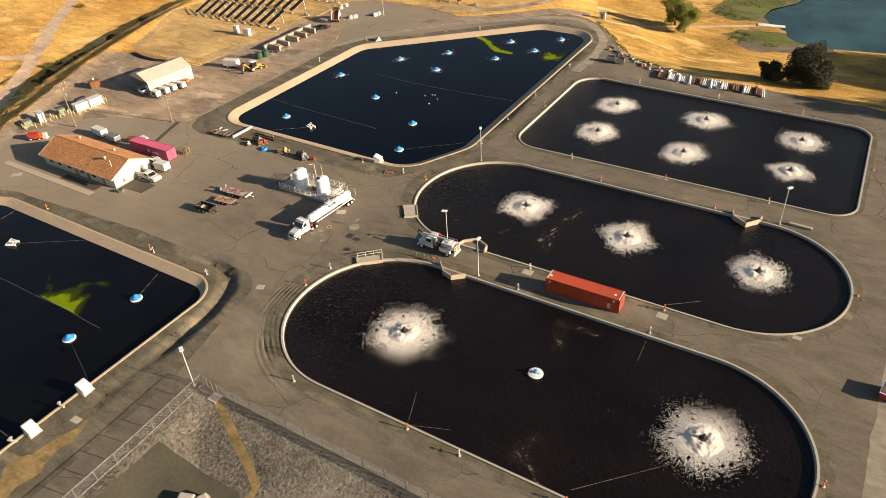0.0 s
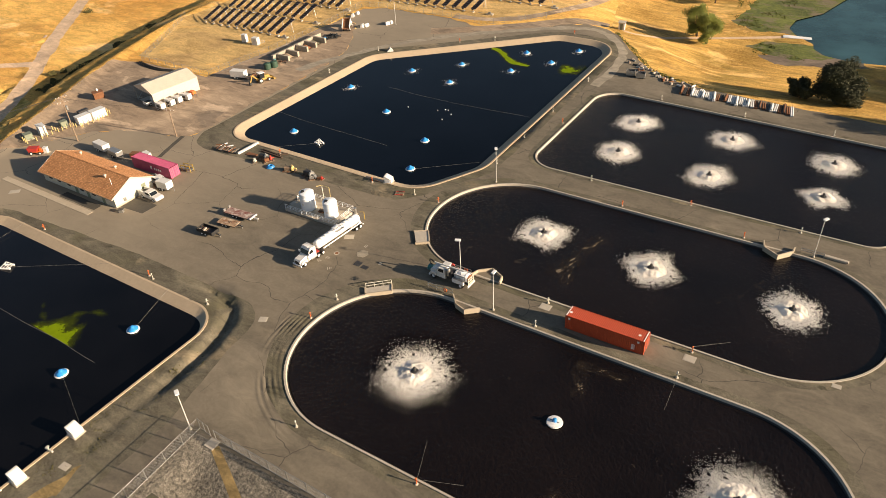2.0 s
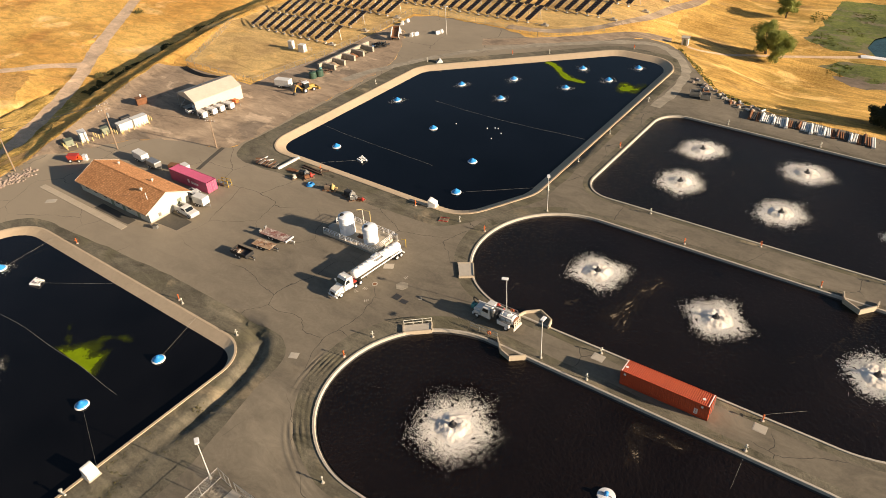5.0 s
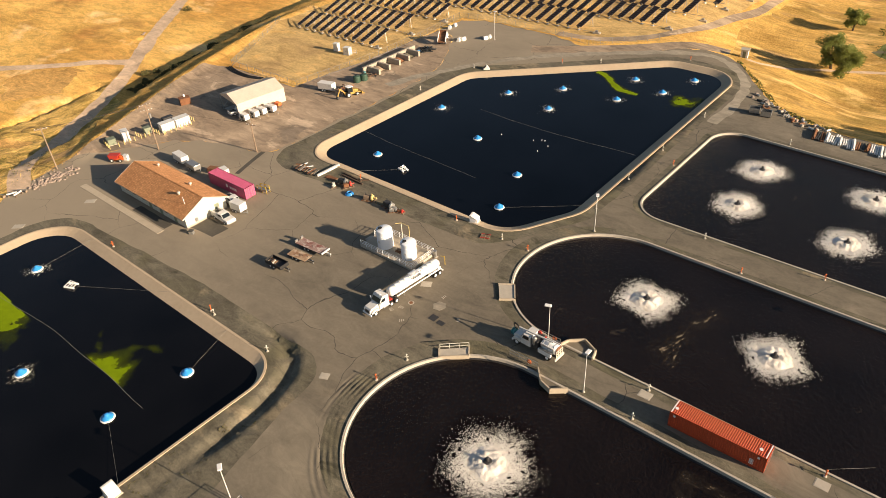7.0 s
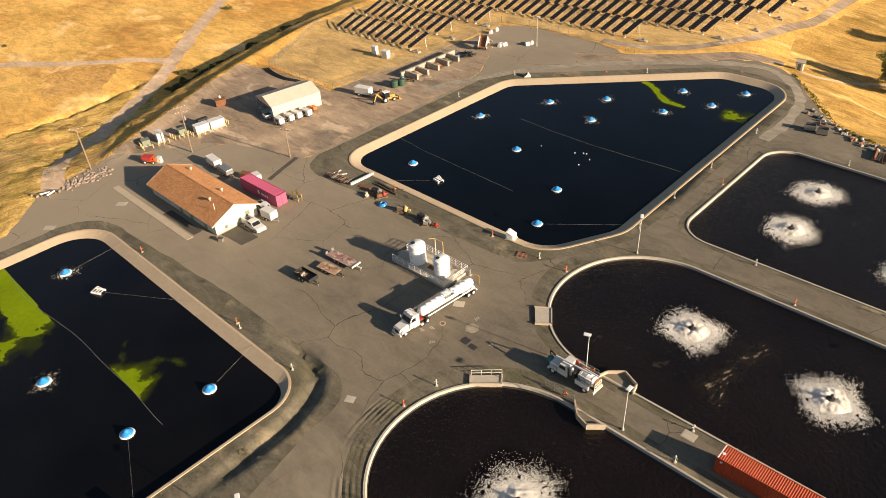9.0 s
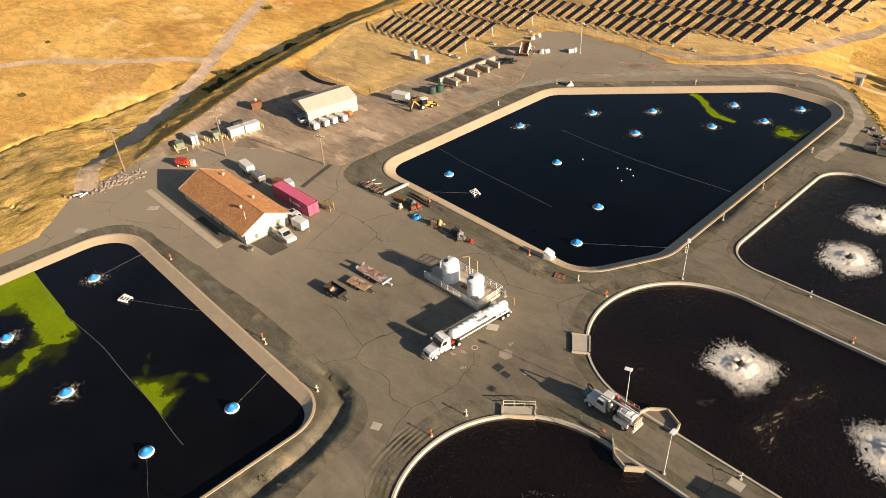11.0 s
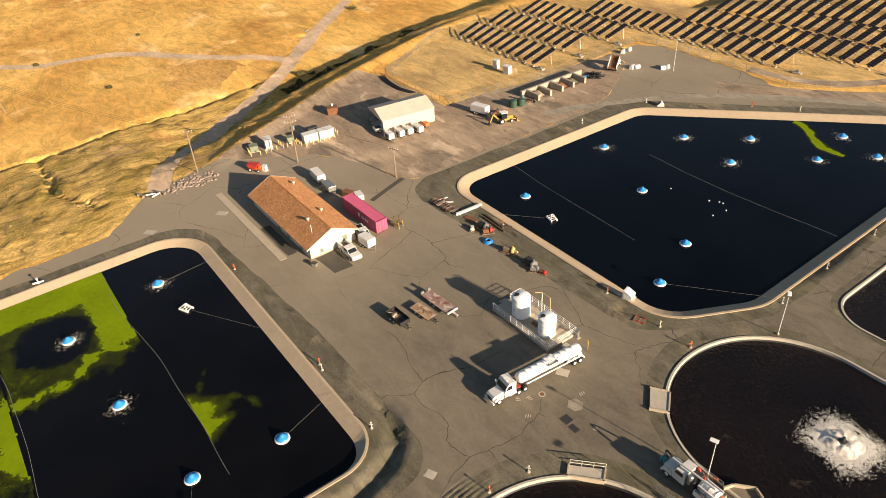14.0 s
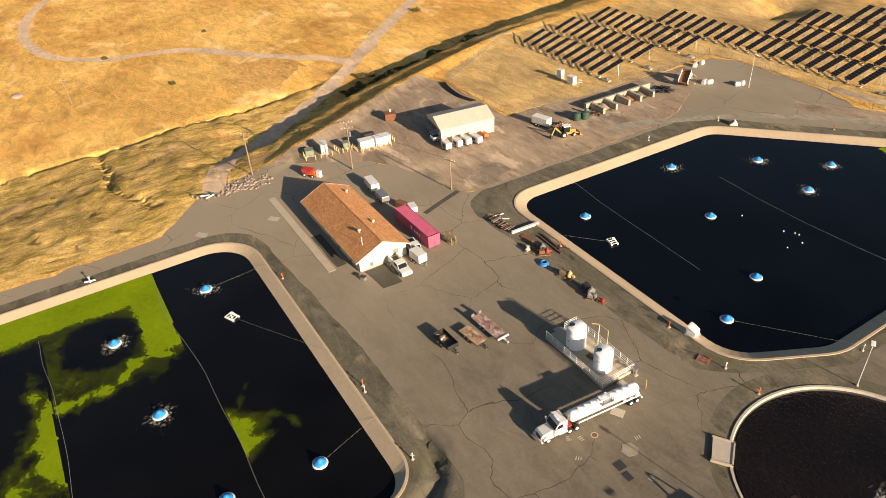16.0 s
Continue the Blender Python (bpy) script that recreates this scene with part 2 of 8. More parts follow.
TRACK = material("dusty_track", (0.26, 0.23, 0.18), (0.38, 0.335, 0.26), 0.9, 0.1, 0.95, 0.3, mottle=(0.25, 0.66, 1.25))
CONCRETE = material("pale_concrete", (0.36, 0.325, 0.27), (0.56, 0.505, 0.42), 1.4, 0.12, 0.85, 0.15)
TAN_RIM = material("tan_concrete", (0.40, 0.31, 0.21), (0.56, 0.445, 0.31), 1.3, 0.1, 0.85, 0.12)
LINER = material("black_liner", (0.018, 0.017, 0.017), (0.035, 0.033, 0.032), 2, 0.2, 0.6, 0.1)
MURKY = water_material("murky_water", (0.0085, 0.0057, 0.0049), 2.0, 1.0, (0.10, 0.08, 0.055), 0.16)
BLUE_WATER = water_material("dark_blue_water", (0.0020, 0.0028, 0.0048), 0.9, 0.06, None, 0.08, 1.28)
STILL = water_material("black_water", (0.0042, 0.0042, 0.0050), 0.9, 0.05, None, 0.08, 1.27)
LAKE = water_material("lake_water", (0.036, 0.084, 0.098), 0.8, 0.25, None, 0.15)
WHITE = paint("white_paint", (0.78, 0.77, 0.74), 0.4)
STEEL = paint("galvanised_steel", (0.45, 0.45, 0.44), 0.4, 0.7)
RED_BOX = paint("orange_red_paint", (0.55, 0.085, 0.03), 0.5)
RUST = paint("rusty_brown", (0.25, 0.11, 0.05), 0.85, 0, 0.25)
BLACK = paint("black_rubber", (0.02, 0.02, 0.02), 0.7)
DARK = paint("dark_grey_steel", (0.06, 0.06, 0.062), 0.55, 0.3)
GLASS = paint("dark_glass", (0.015, 0.02, 0.025), 0.08, 0, 0.02)


# ---- mesh helpers ----
def part(name, bm, mat, parent=None, label=""):
    """Links a bmesh as one mesh object, under a thing where one is given."""
    me = bpy.data.meshes.new(name)
    bmesh.ops.recalc_face_normals(bm, faces=bm.faces)
    bm.to_mesh(me)
    bm.free()
    me.materials.append(mat)
    ob = new(name, me)
    if parent:
        ob.parent = parent
    if label:
        tagged(ob, label)
    return ob


def thing(name, label, category, x=0, y=0, z=0, turn=0, group=""):
    ob = new(name)
    ob.empty_display_size = 0.3
    ob.matrix_world = pose(x, y, z, 0, 0, turn)
    return tagged(ob, label, category, group)


def box(bm, x0, x1, y0, y1, z0, z1, bevel=0.0, taper=0.0):
    v = [bm.verts.new((x + (taper if z == z1 else 0) * sx, y + (taper if z == z1 else 0) * sy, z)) for z in (z0, z1) for x, y, sx, sy in ((x0, y0, 1, 1), (x1, y0, -1, 1), (x1, y1, -1, -1), (x0, y1, 1, -1))]
    f = [bm.faces.new([v[i] for i in q]) for q in ((3, 2, 1, 0), (4, 5, 6, 7), (0, 1, 5, 4), (1, 2, 6, 5), (2, 3, 7, 6), (3, 0, 4, 7))]
    if bevel:
        bmesh.ops.bevel(bm, geom=list({e for q in f for e in q.edges}), offset=bevel, segments=2, affect="EDGES", profile=0.5)
    return bm


def tube(bm, a, b, r0, r1=None, seg=8, cap=True):
    """A round bar from a to b."""
    a, b = Vector(a), Vector(b)
    r1 = r0 if r1 is None else r1
    q = (b - a).to_track_quat("Z", "Y")
    rings = []
    for p, r in ((a, r0), (b, r1)):
        rings.append([bm.verts.new(p + q @ Vector((r * math.cos(2 * math.pi * i / seg), r * math.sin(2 * math.pi * i / seg), 0))) for i in range(seg)])
    for i in range(seg):
        bm.faces.new((rings[0][i], rings[0][(i + 1) % seg], rings[1][(i + 1) % seg], rings[1][i]))
    if cap:
        bm.faces.new(rings[0][::-1])
        bm.faces.new(rings[1])
    return bm


def lathe(bm, profile, seg=24, at=(0, 0, 0), axis=None):
    """Turns a profile of (radius, height) round the z axis, or round another axis."""
    q = Vector(axis).to_track_quat("Z", "Y") if axis else None
    rings = []
    for r, h in profile:
        ring = []
        for i in range(seg):
            p = Vector((r * math.cos(2 * math.pi * i / seg), r * math.sin(2 * math.pi * i / seg), h))
            ring.append(bm.verts.new(Vector(at) + (q @ p if q else p)))
        rings.append(ring)
    for lo, hi in zip(rings, rings[1:]):
        for i in range(seg):
            bm.faces.new((lo[i], lo[(i + 1) % seg], hi[(i + 1) % seg], hi[i]))
    bm.faces.new(rings[0][::-1])
    bm.faces.new(rings[-1])
    return bm


def torus(bm, at, big, small, axis=(0, 0, 1), seg=20, sides=8):
    """A round ring."""
    q = Vector(axis).to_track_quat("Z", "Y")
    rows = []
    for i in range(seg):
        a = 2 * math.pi * i / seg
        rows.append([bm.verts.new(Vector(at) + q @ Vector(((big + small * math.cos(b)) * math.cos(a), (big + small * math.cos(b)) * math.sin(a), small * math.sin(b)))) for b in (2 * math.pi * k / sides for k in range(sides))])
    for i in range(seg):
        for k in range(sides):
            bm.faces.new((rows[i][k], rows[(i + 1) % seg][k], rows[(i + 1) % seg][(k + 1) % sides], rows[i][(k + 1) % sides]))
    return bm


def slab(bm, outline, y0, y1):
    """A side view of (x, z) corners drawn out from y0 to y1."""
    a = [bm.verts.new((x, y0, z)) for x, z in outline]
    b = [bm.verts.new((x, y1, z)) for x, z in outline]
    n = len(a)
    bm.faces.new(a)
    bm.faces.new(b[::-1])
    for i in range(n):
        bm.faces.new((a[i], b[i], b[(i + 1) % n], a[(i + 1) % n]))
    return bm


def fillet(corners, step=9):
    """A closed outline with its corners (x, y, radius) rounded."""
    out, n = [], len(corners)
    for i, (x, y, r) in enumerate(corners):
        p, a, b = Vector((x, y)), Vector(corners[i - 1][:2]), Vector(corners[(i + 1) % n][:2])
        u, v = (a - p).normalized(), (b - p).normalized()
        if r == 0:
            out.append(p)
            continue
        ang = u.angle(v)
        cut = r / math.tan(ang / 2)
        c = p + (u + v).normalized() * (r / math.sin(ang / 2))
        s, e = p + u * cut - c, p + v * cut - c
        turn = s.angle_signed(e)
        k = max(2, int(abs(math.degrees(turn)) / step))
        for j in range(k + 1):
            w = -turn * j / k
            out.append(c + Vector((s.x * math.cos(w) - s.y * math.sin(w), s.x * math.sin(w) + s.y * math.cos(w))))
    return out


def spaced(loop, gap, closed=True):
    out = []
    for i in range(len(loop) if closed else len(loop) - 1):
        a, b = loop[i], loop[(i + 1) % len(loop)]
        k = max(1, int((b - a).length / gap))
        out += [a.lerp(b, j / k) for j in range(k)]
    return out if closed else out + [loop[-1]]


def inset(loop, d):
    """The outline moved inwards (to its left when it runs anticlockwise) by d."""
    out, n = [], len(loop)
    for i in range(n):
        t0, t1 = (loop[i] - loop[i - 1]).normalized(), (loop[(i + 1) % n] - loop[i]).normalized()
        m = Vector((-t0.y - t1.y, t0.x + t1.x)).normalized()
        k = max(0.5, m.dot(Vector((-t0.y, t0.x))))
        out.append(loop[i] + m * d / k)
    return out


def curve_through(points, gap=3.0):
    """A smooth line through the points."""
    p = [Vector(q) for q in points]
    p = [2 * p[0] - p[1]] + p + [2 * p[-1] - p[-2]]
    out = []
    for i in range(1, len(p) - 2):
        k = max(2, int((p[i + 1] - p[i]).length / gap))
        for j in range(k):
            t = j / k
            out.append(0.5 * (2 * p[i] + (p[i + 1] - p[i - 1]) * t + (2 * p[i - 1] - 5 * p[i] + 4 * p[i + 1] - p[i + 2]) * t * t + (3 * p[i] - p[i - 1] - 3 * p[i + 1] + p[i + 2]) * t ** 3))
    return out + [p[-2]]


def ribbon(points, width):
    """The outline of a road along a smooth line."""
    mid = curve_through(points)
    left, right = [], []
    for i, p in enumerate(mid):
        t = (mid[min(i + 1, len(mid) - 1)] - mid[max(i - 1, 0)]).normalized()
        w = width / 2 * (1 + 0.2 * noise.noise((p.x * 0.08, p.y * 0.08, 3)))
        left.append(p + Vector((-t.y, t.x)) * w)
        right.append(p - Vector((-t.y, t.x)) * w)
    return right + left[::-1]


def ragged(loop, gap=2.0, amount=0.5):
    """The outline with an uneven, worn edge."""
    return [p + Vector((noise.noise((p.x * 0.3, p.y * 0.3, 7)), noise.noise((p.x * 0.3, p.y * 0.3, 19)))) * amount for p in spaced(loop, gap)]


def V2(points):
    return [Vector(p) for p in points]


# ---- plan ----
POND_A = fillet([(-152.4, -45, 5), (-83.5, -45, 5), (-83.5, 58.2, 6), (-152.2, 58.2, 9)])
POND_B = fillet([(-133.6, 104.4, 7), (-77.5, 104.0, 9), (-69.6, 119, 9), (-70.6, 198.2, 9), (-89.5, 198.6, 8), (-132.0, 161, 8)])
POND_C = fillet([(-63.5, 124.8, 6), (5.2, 124.8, 5), (4.2, 164.0, 5), (-63.3, 166.8, 6)])
POND_D = fillet([(-70.5, 86.5, 15.3), (7.2, 86.5, 15.3), (7.2, 117.4, 15.3), (-70.5, 117.4, 15.3)], 5)
POND_E = fillet([(-69.9, 48.0, 15.6), (8.0, 48.0, 15.6), (8.0, 79.5, 15.6), (-69.9, 79.5, 15.6)], 5)
CREST = V2([(-160, -120), (-160, 44), (-171, 54), (-174.0, 68), (-180.5, 80), (-188, 96), (-198, 115), (-206, 137), (-211, 152), (-215, 167), (-218, 190), (-235, 300), (-250, 600)])
CREEK = [(-219, -60), (-221.1, 17.9), (-222.9, 25.7), (-222.3, 35), (-221.4, 43.3), (-222.6, 55), (-224.2, 67.8), (-225.5, 79.3), (-227.6, 93.5), (-230.4, 105)]
GULLY = [(-221, 41), (-210, 40.2), (-200.7, 41.5), (-195, 39.5), (-184.4, 42.3), (-174.6, 46.0)]
DITCH = [(-96, 62.0), (-89.5, 61.9), (-85.0, 60.6), (-82.0, 57.4), (-80.4, 52), (-79.8, 45), (-79.8, 30)]


def smooth(a, b, x):
    t = min(1, max(0, (x - a) / (b - a)))
    return t * t * (3 - 2 * t)


def west_of_crest(x, y):
    """How far west of the platform's edge a place lies; negative on the platform."""
    best, side = 1e9, 1
    p = Vector((x, y))
    for a, b in zip(CREST, CREST[1:]):
        d = b - a
        t = min(1, max(0, (p - a).dot(d) / d.length_squared))
        q = a + d * t
        far = (p - q).length
        if far < best - 1e-6:
            best, side = far, 1 if d.x * (p.y - a.y) - d.y * (p.x - a.x) > 0 else -1
    return best * side


CREEK_LINE = curve_through(CREEK, 2.0) + curve_through(GULLY, 2.0)
DITCH_LINE = curve_through(DITCH, 1.2)


def terrain(x, y):
    z = 0.0
    if x < -140:
        d = west_of_crest(x, y)
        if -4.5 < d < 3:
            z += 0.9 * smooth(66, 80, y) * (1 - smooth(150, 190, y)) * (1 - abs(d + 0.75) / 3.75)
        if d > 0:
            # the bank falls gently from its crest, then steeply to the road at its foot
            steep = smooth(54, 80, y)
            z -= steep * (0.205 * min(d, 11) * smooth(0, 2, d) + 4.35 * smooth(10, 17.5, d)) + (1 - steep) * 6.6 * smooth(0, 60, d)
            z += 0.50 * smooth(1, 6, d) * (1 - smooth(45, 70, d)) * noise.fractal((x * 0.16, y * 0.34, 3), 1.0, 2.0, 3)
            z += 0.6 * smooth(8, 60, d) * noise.noise((x * 0.022, y * 0.022, 1)) + 0.35 * smooth(3, 20, d) * noise.noise((x * 0.09, y * 0.09, 5))
            if x < -172 and y < 110:
                near = min((Vector((x, y)) - c).length for c in CREEK_LINE)
                z -= 1.0 * (1 - smooth(0.3, 1.8, near))
    north = smooth(-95, -60, x) * smooth(173, 215, y) * 6.5 + smooth(-110, -80, x) * smooth(205, 240, y) * (1 - smooth(-95, -60, x)) * 4
    # level ground round the corner of the large pond
    north *= 1 - (1 - smooth(-76, -40, x)) * (1 - smooth(200, 232, y))
    z -= north
    if y > 176 and x > -90:
        z += 0.5 * noise.noise((x * 0.06, y * 0.06, 9)) * smooth(178, 190, y)
    # a hollow beyond the solar field
    if -205 < x < -150 and 215 < y < 290:
        z -= 4.5 * math.exp(-((x + 178) / 6.5) ** 2 - ((y - 246) / 10) ** 2)
    # the gravel basin inside the fence and the ditch beside the front pond
    if -68.5 < x < 20 and y < 39.6:
        z -= 1.6 * smooth(0, 9, min(x + 68.5, 39.6 - y, 20 - x))
    if -98 < x < -76.5 and 20 < y < 64.5:
        near = min((Vector((x, y)) - c).length for c in DITCH_LINE)
        z -= (0.2 + 0.75 * smooth(38, 48, y) * smooth(-97, -86, x)) * (1 - smooth(0.15, 1.7, near)) * (1 + 0.5 * noise.noise((x * 0.7, y * 0.7, 4)))
    # tyre ruts round the end of the front oval pond
    r = math.hypot(x + 54.3, y - 63.75)
    if x < -56 and y < 66 and 16.1 < r < 20.2:
        z += 0.09 * max(0, 0.35 + noise.noise((x * 0.22, y * 0.22, 12))) * math.sin(r * 8.5 + 5 * noise.noise((x * 0.12, y * 0.12, 2))) * smooth(16.1, 16.6, r) * (1 - smooth(19.6, 20.2, r)) * smooth(-56, -60, x)
    return z


LAKE_SHORE = fillet([(-33.8, 258.5, 4), (-34.3, 250, 3), (-31.2, 244.6, 1.5), (-25.4, 239, 3), (-24.6, 234.5, 2), (-21.2, 230.6, 3), (-13, 228.2, 6), (4, 231, 10), (60, 240, 15), (160, 250, 10), (160, 420, 10), (-12, 420, 10), (-20, 300, 8), (-24, 283, 5), (-27.5, 268.5, 4)])
PAVED = V2([(-84.5, -120), (-67.5, -120), (-67.5, 38.6), (20, 38.6), (20, 60), (20, 120), (22, 174), (-19, 176.4), (-42, 178.6), (-52, 181), (-57.6, 185.6), (-64, 193), (-68, 197.8), (-74, 205.6), (-79.5, 211.4), (-86, 212), (-91, 208.4),
            (-100, 201), (-116, 195.2), (-128, 198.5), (-154, 198.5), (-160.6, 195), (-160.5, 185), (-153, 181), (-147, 172), (-141, 161), (-139, 150), (-138.5, 119), (-138.6, 103), (-141, 98.6), (-150, 97.2), (-158, 94.2), (-164, 90.4), (-168, 84), (-176, 72), (-171, 54), (-160, 44), (-159.4, 30), (-159.4, -120), (-153.4, -120), (-153.2, 54), (-148, 59.4), (-90, 61.5), (-84, 60.5), (-84.5, 56), (-84.5, 30), (-84.5, -60)])
YARD_EDGE = V2([(-176, 72), (-168, 84), (-164, 90.4), (-158, 94.2), (-150, 97.2), (-141, 98.6), (-138.6, 103), (-138.5, 119), (-139, 150), (-141, 161), (-147, 172), (-153, 181), (-160.5, 185), (-163, 150), (-164.5, 128), (-192, 127.5), (-200, 124), (-195, 111), (-186.5, 94), (-179.2, 80)])
ZONES = [
    ("yard", "bare packed earth yard with pale tyre tracks", YARD, ragged(YARD_EDGE, 2, 0.5)),
    ("pavement", "sun-bleached grey asphalt paving with wandering cracks", ASPHALT, ragged(PAVED, 1.2, 1.0)),
    ("gravel_verge_1", "dark gravel verge round the large upper pond", VERGE, ragged(fillet([(-138.2, 97, 7), (-79.5, 99.5, 3), (-75.2, 104.0, 6), (-67.6, 118, 6), (-67.9, 200.6, 10), (-90.5, 202.0, 8), (-137.2, 162, 8)]), 2, 0.4)),
    ("gravel_verge_2", "gravel verge with a shallow ditch beside a pond", VERGE, ragged(fillet([(-155.5, -120, 0), (-73.2, -120, 0), (-73.6, 38, 14), (-77.2, 54, 14), (-77.4, 62.6, 6), (-110, 62.6, 30), (-155, 59.4, 9)]), 2, 0.3)),
    ("gravel_verge_3", "rutted gravel verge round an oval pond", VERGE, ragged(fillet([(-73.6, 45.9, 19), (9.6, 46.2, 17), (9.6, 80.6, 16), (-73.6, 81.8, 17)], 6), 2, 0.25)),
    ("gravel_verge_4", "gravel verge round an oval pond", VERGE, ragged(fillet([(-73.8, 85.2, 17), (8.4, 85.4, 16), (8.4, 118.2, 16), (-73.8, 119, 17)], 6), 2, 0.25)),
    ("gravel_verge_5", "narrow gravel verge round a rectangular pond", VERGE, ragged(fillet([(-65.0, 123.8, 7), (6.0, 123.8, 6), (5.2, 165.2, 6), (-64.8, 168.2, 7)]), 2, 0.2)),
    ("yard_2", "dusty grey ground beside a road", TRACK, ragged(V2([(12.6, -60), (75, -60), (75, 200), (12.6, 175)]), 2, 0.5)),
    ("meadow", "weedy golden and olive meadow along a creek", MEADOW, ragged(V2([(-160.5, -120), (-160.5, 44.5), (-171.5, 55), (-177, 70), (-190, 84), (-212, 102), (-229, 105), (-226, 79), (-223, 55), (-222, 35), (-222, 18), (-220, -120)]), 2, 0.8)),
    ("gravel_slope", "coarse pale gravel slope inside a wire fence", GRAVEL, ragged(V2([(-70.5, -120), (20, -120), (20, 39.4), (-70.2, 39.4)]), 2, 0.1)),
    ("basin_floor", "dark damp floor of a fenced gravel basin", BASIN, ragged(V2([(-67.0, -100), (-30, -100), (-44, 24), (-52.5, 30.2), (-66.6, 30.2)]), 1.5, 0.5)),
    ("slope_grass", "olive and golden dry grass sloping to a lake", FIELD, ragged(V2([(-81, 219), (-79.5, 212.4), (-74, 206.6), (-68, 198.8), (-57.6, 186.6), (-52, 182), (-42, 179.6), (-19, 177.4), (22, 175), (60, 180), (75, 205), (60, 236), (-4, 226), (-20, 228), (-26, 240), (-33, 245), (-36, 255), (-30, 268), (-22, 290), (-22, 330), (-76, 330), (-84, 290), (-86, 262), (-89, 245)]), 3, 0.8)),
    ("bare_grass", "thin brownish grass between a creek and a track", THIN_GRASS, ragged(fillet([(-264.8, 91, 6), (-241.8, 79, 6), (-235.5, 96, 6), (-250.5, 110.5, 5)]), 1.2, 4.0)),
    ("bare_ground", "patch of bare brown earth in a weedy meadow", THIN_GRASS, ragged(V2([(-212.6, 66.4), (-203.7, 69.6), (-206.6, 74.2), (-214.4, 71.4)]), 1.0, 1.6)),
    ("shore_mud", "bare grey-brown mud above the lake shore", MUD, ragged(V2([(-38, 223.5), (-32, 218), (-23.3, 220.4), (-8, 225.5), (-12, 232), (-25, 229)]), 1.2, 1.6)),
    ("shore_meadow_1", "low green scrub patch by the lake", SHORE, ragged(V2([(-43, 229.5), (-35.4, 225.0), (-27, 223.6), (-18, 229.6), (-22, 237.4), (-36.2, 236.6)]), 1.5, 1.6)),
    ("shore_meadow_2", "low green scrub patch by the lake", SHORE, ragged(V2([(-52, 250), (-42.5, 243.4), (-29, 245.6), (-30, 252), (-30, 258), (-24, 268), (-20, 284), (-16, 300), (-50, 292), (-50, 264)]), 1.5, 1.8)),
    ("dark_patch_1", "dark newer asphalt patch beside an office", PATCH, ragged(V2([(-143, 68.0), (-131.3, 68.0), (-131.3, 69.9), (-143, 69.9)]), 0.8, 0.15)),
    ("dark_patch_2", "dark stained asphalt below parked pickups", PATCH, ragged(V2([(-127.4, 71.5), (-121.2, 72.0), (-121.2, 75.6), (-127.4, 75.6)]), 0.8, 0.3)),
    ("dark_patch_3", "dark damp streak across paving", PATCH, ribbon([(-141.0, 99.4), (-139.4, 94.5), (-137.6, 89.6)], 1.1)),
    ("solar_ground", "dusty dry grass under a solar field", DUSTY_GRASS, ragged(V2([(-197, 130.5), (-165.5, 130.5), (-161.6, 152), (-162, 197), (-154, 199.5), (-128, 199.5), (-114, 204), (-104, 213), (-97.5, 231), (-93.5, 249), (-90, 300), (-218, 300), (-212, 160)]), 3, 0.6)),
    ("bare_verge", "brown bare earth strip beside a ring road", YARD, ribbon([(-127, 185.5), (-113.5, 193.6), (-100.5, 203.4), (-90, 213), (-81, 216.2)], 5.6)),
    ("dirt_road_5", "brown dirt track below a solar field", YARD, ribbon([(-128, 200.6), (-114, 203.2), (-103, 212.6), (-96.2, 230), (-92.5, 248), (-89, 262), (-88, 290), (-80, 340)], 3.4)),
    ("verge_grass", "strip of dry grass on a pond's bank", DULL_GRASS, ragged(V2([(-81.5, -60), (-75.3, -60), (-75.9, 14), (-76.8, 22), (-78.2, 27.5), (-79.9, 22), (-80.6, 10)]), 0.5, 2.4)),
    ("footpath", "narrow earth path down a gravel slope", DULL_GRASS, ribbon([(-64.8, 38.9), (-57.5, 35.2), (-51.2, 31.8), (-51.8, 28), (-56, 20)], 1.2)),
    ("dirt_road_1", "pale dusty dirt road through dry grass", ROAD, ribbon([(-171, 57.5), (-182.5, 62.5), (-195.2, 72.0), (-205.2, 82.2), (-214.8, 95), (-224.8, 106.8), (-234.4, 117), (-252.8, 134.6), (-268.9, 150.8), (-282.4, 165.5), (-330, 216), (-400, 290)], 5.2)),
    ("dirt_road_2", "winding dirt track through dry grass", ROAD, ribbon([(-238, 120.5), (-246, 118.5), (-255.6, 108), (-268.4, 97), (-287, 83.5), (-294.8, 68), (-298, 54.5), (-310.7, 42), (-326, 36.3), (-349, 34.5), (-380, 40.6), (-420, 60)], 4.2)),
    ("dirt_road_3", "pale dusty track along a fence", TRACK, ragged(ribbon([(-65.9, 168), (-65.7, 180.3), (-67.9, 193), (-74.7, 202.9), (-83.3, 208.0), (-95.8, 201.8), (-115.4, 187.4), (-130, 172), (-141, 152), (-144, 143)], 2.6), 1.2, 0.9)),
    ("dirt_road_4", "narrow pale track through dry grass", ROAD, ribbon([(-75.5, 214.3), (-71.8, 213.8), (-66, 221), (-62, 227), (-54.6, 231), (-41.5, 237.9), (-32.3, 242.8)], 1.9)),
]
HOLES = [inset(POND_A, -0.02), inset(POND_B, -0.02), inset(POND_C, -0.02), inset(POND_D, -0.02), inset(POND_E, -0.02), LAKE_SHORE]


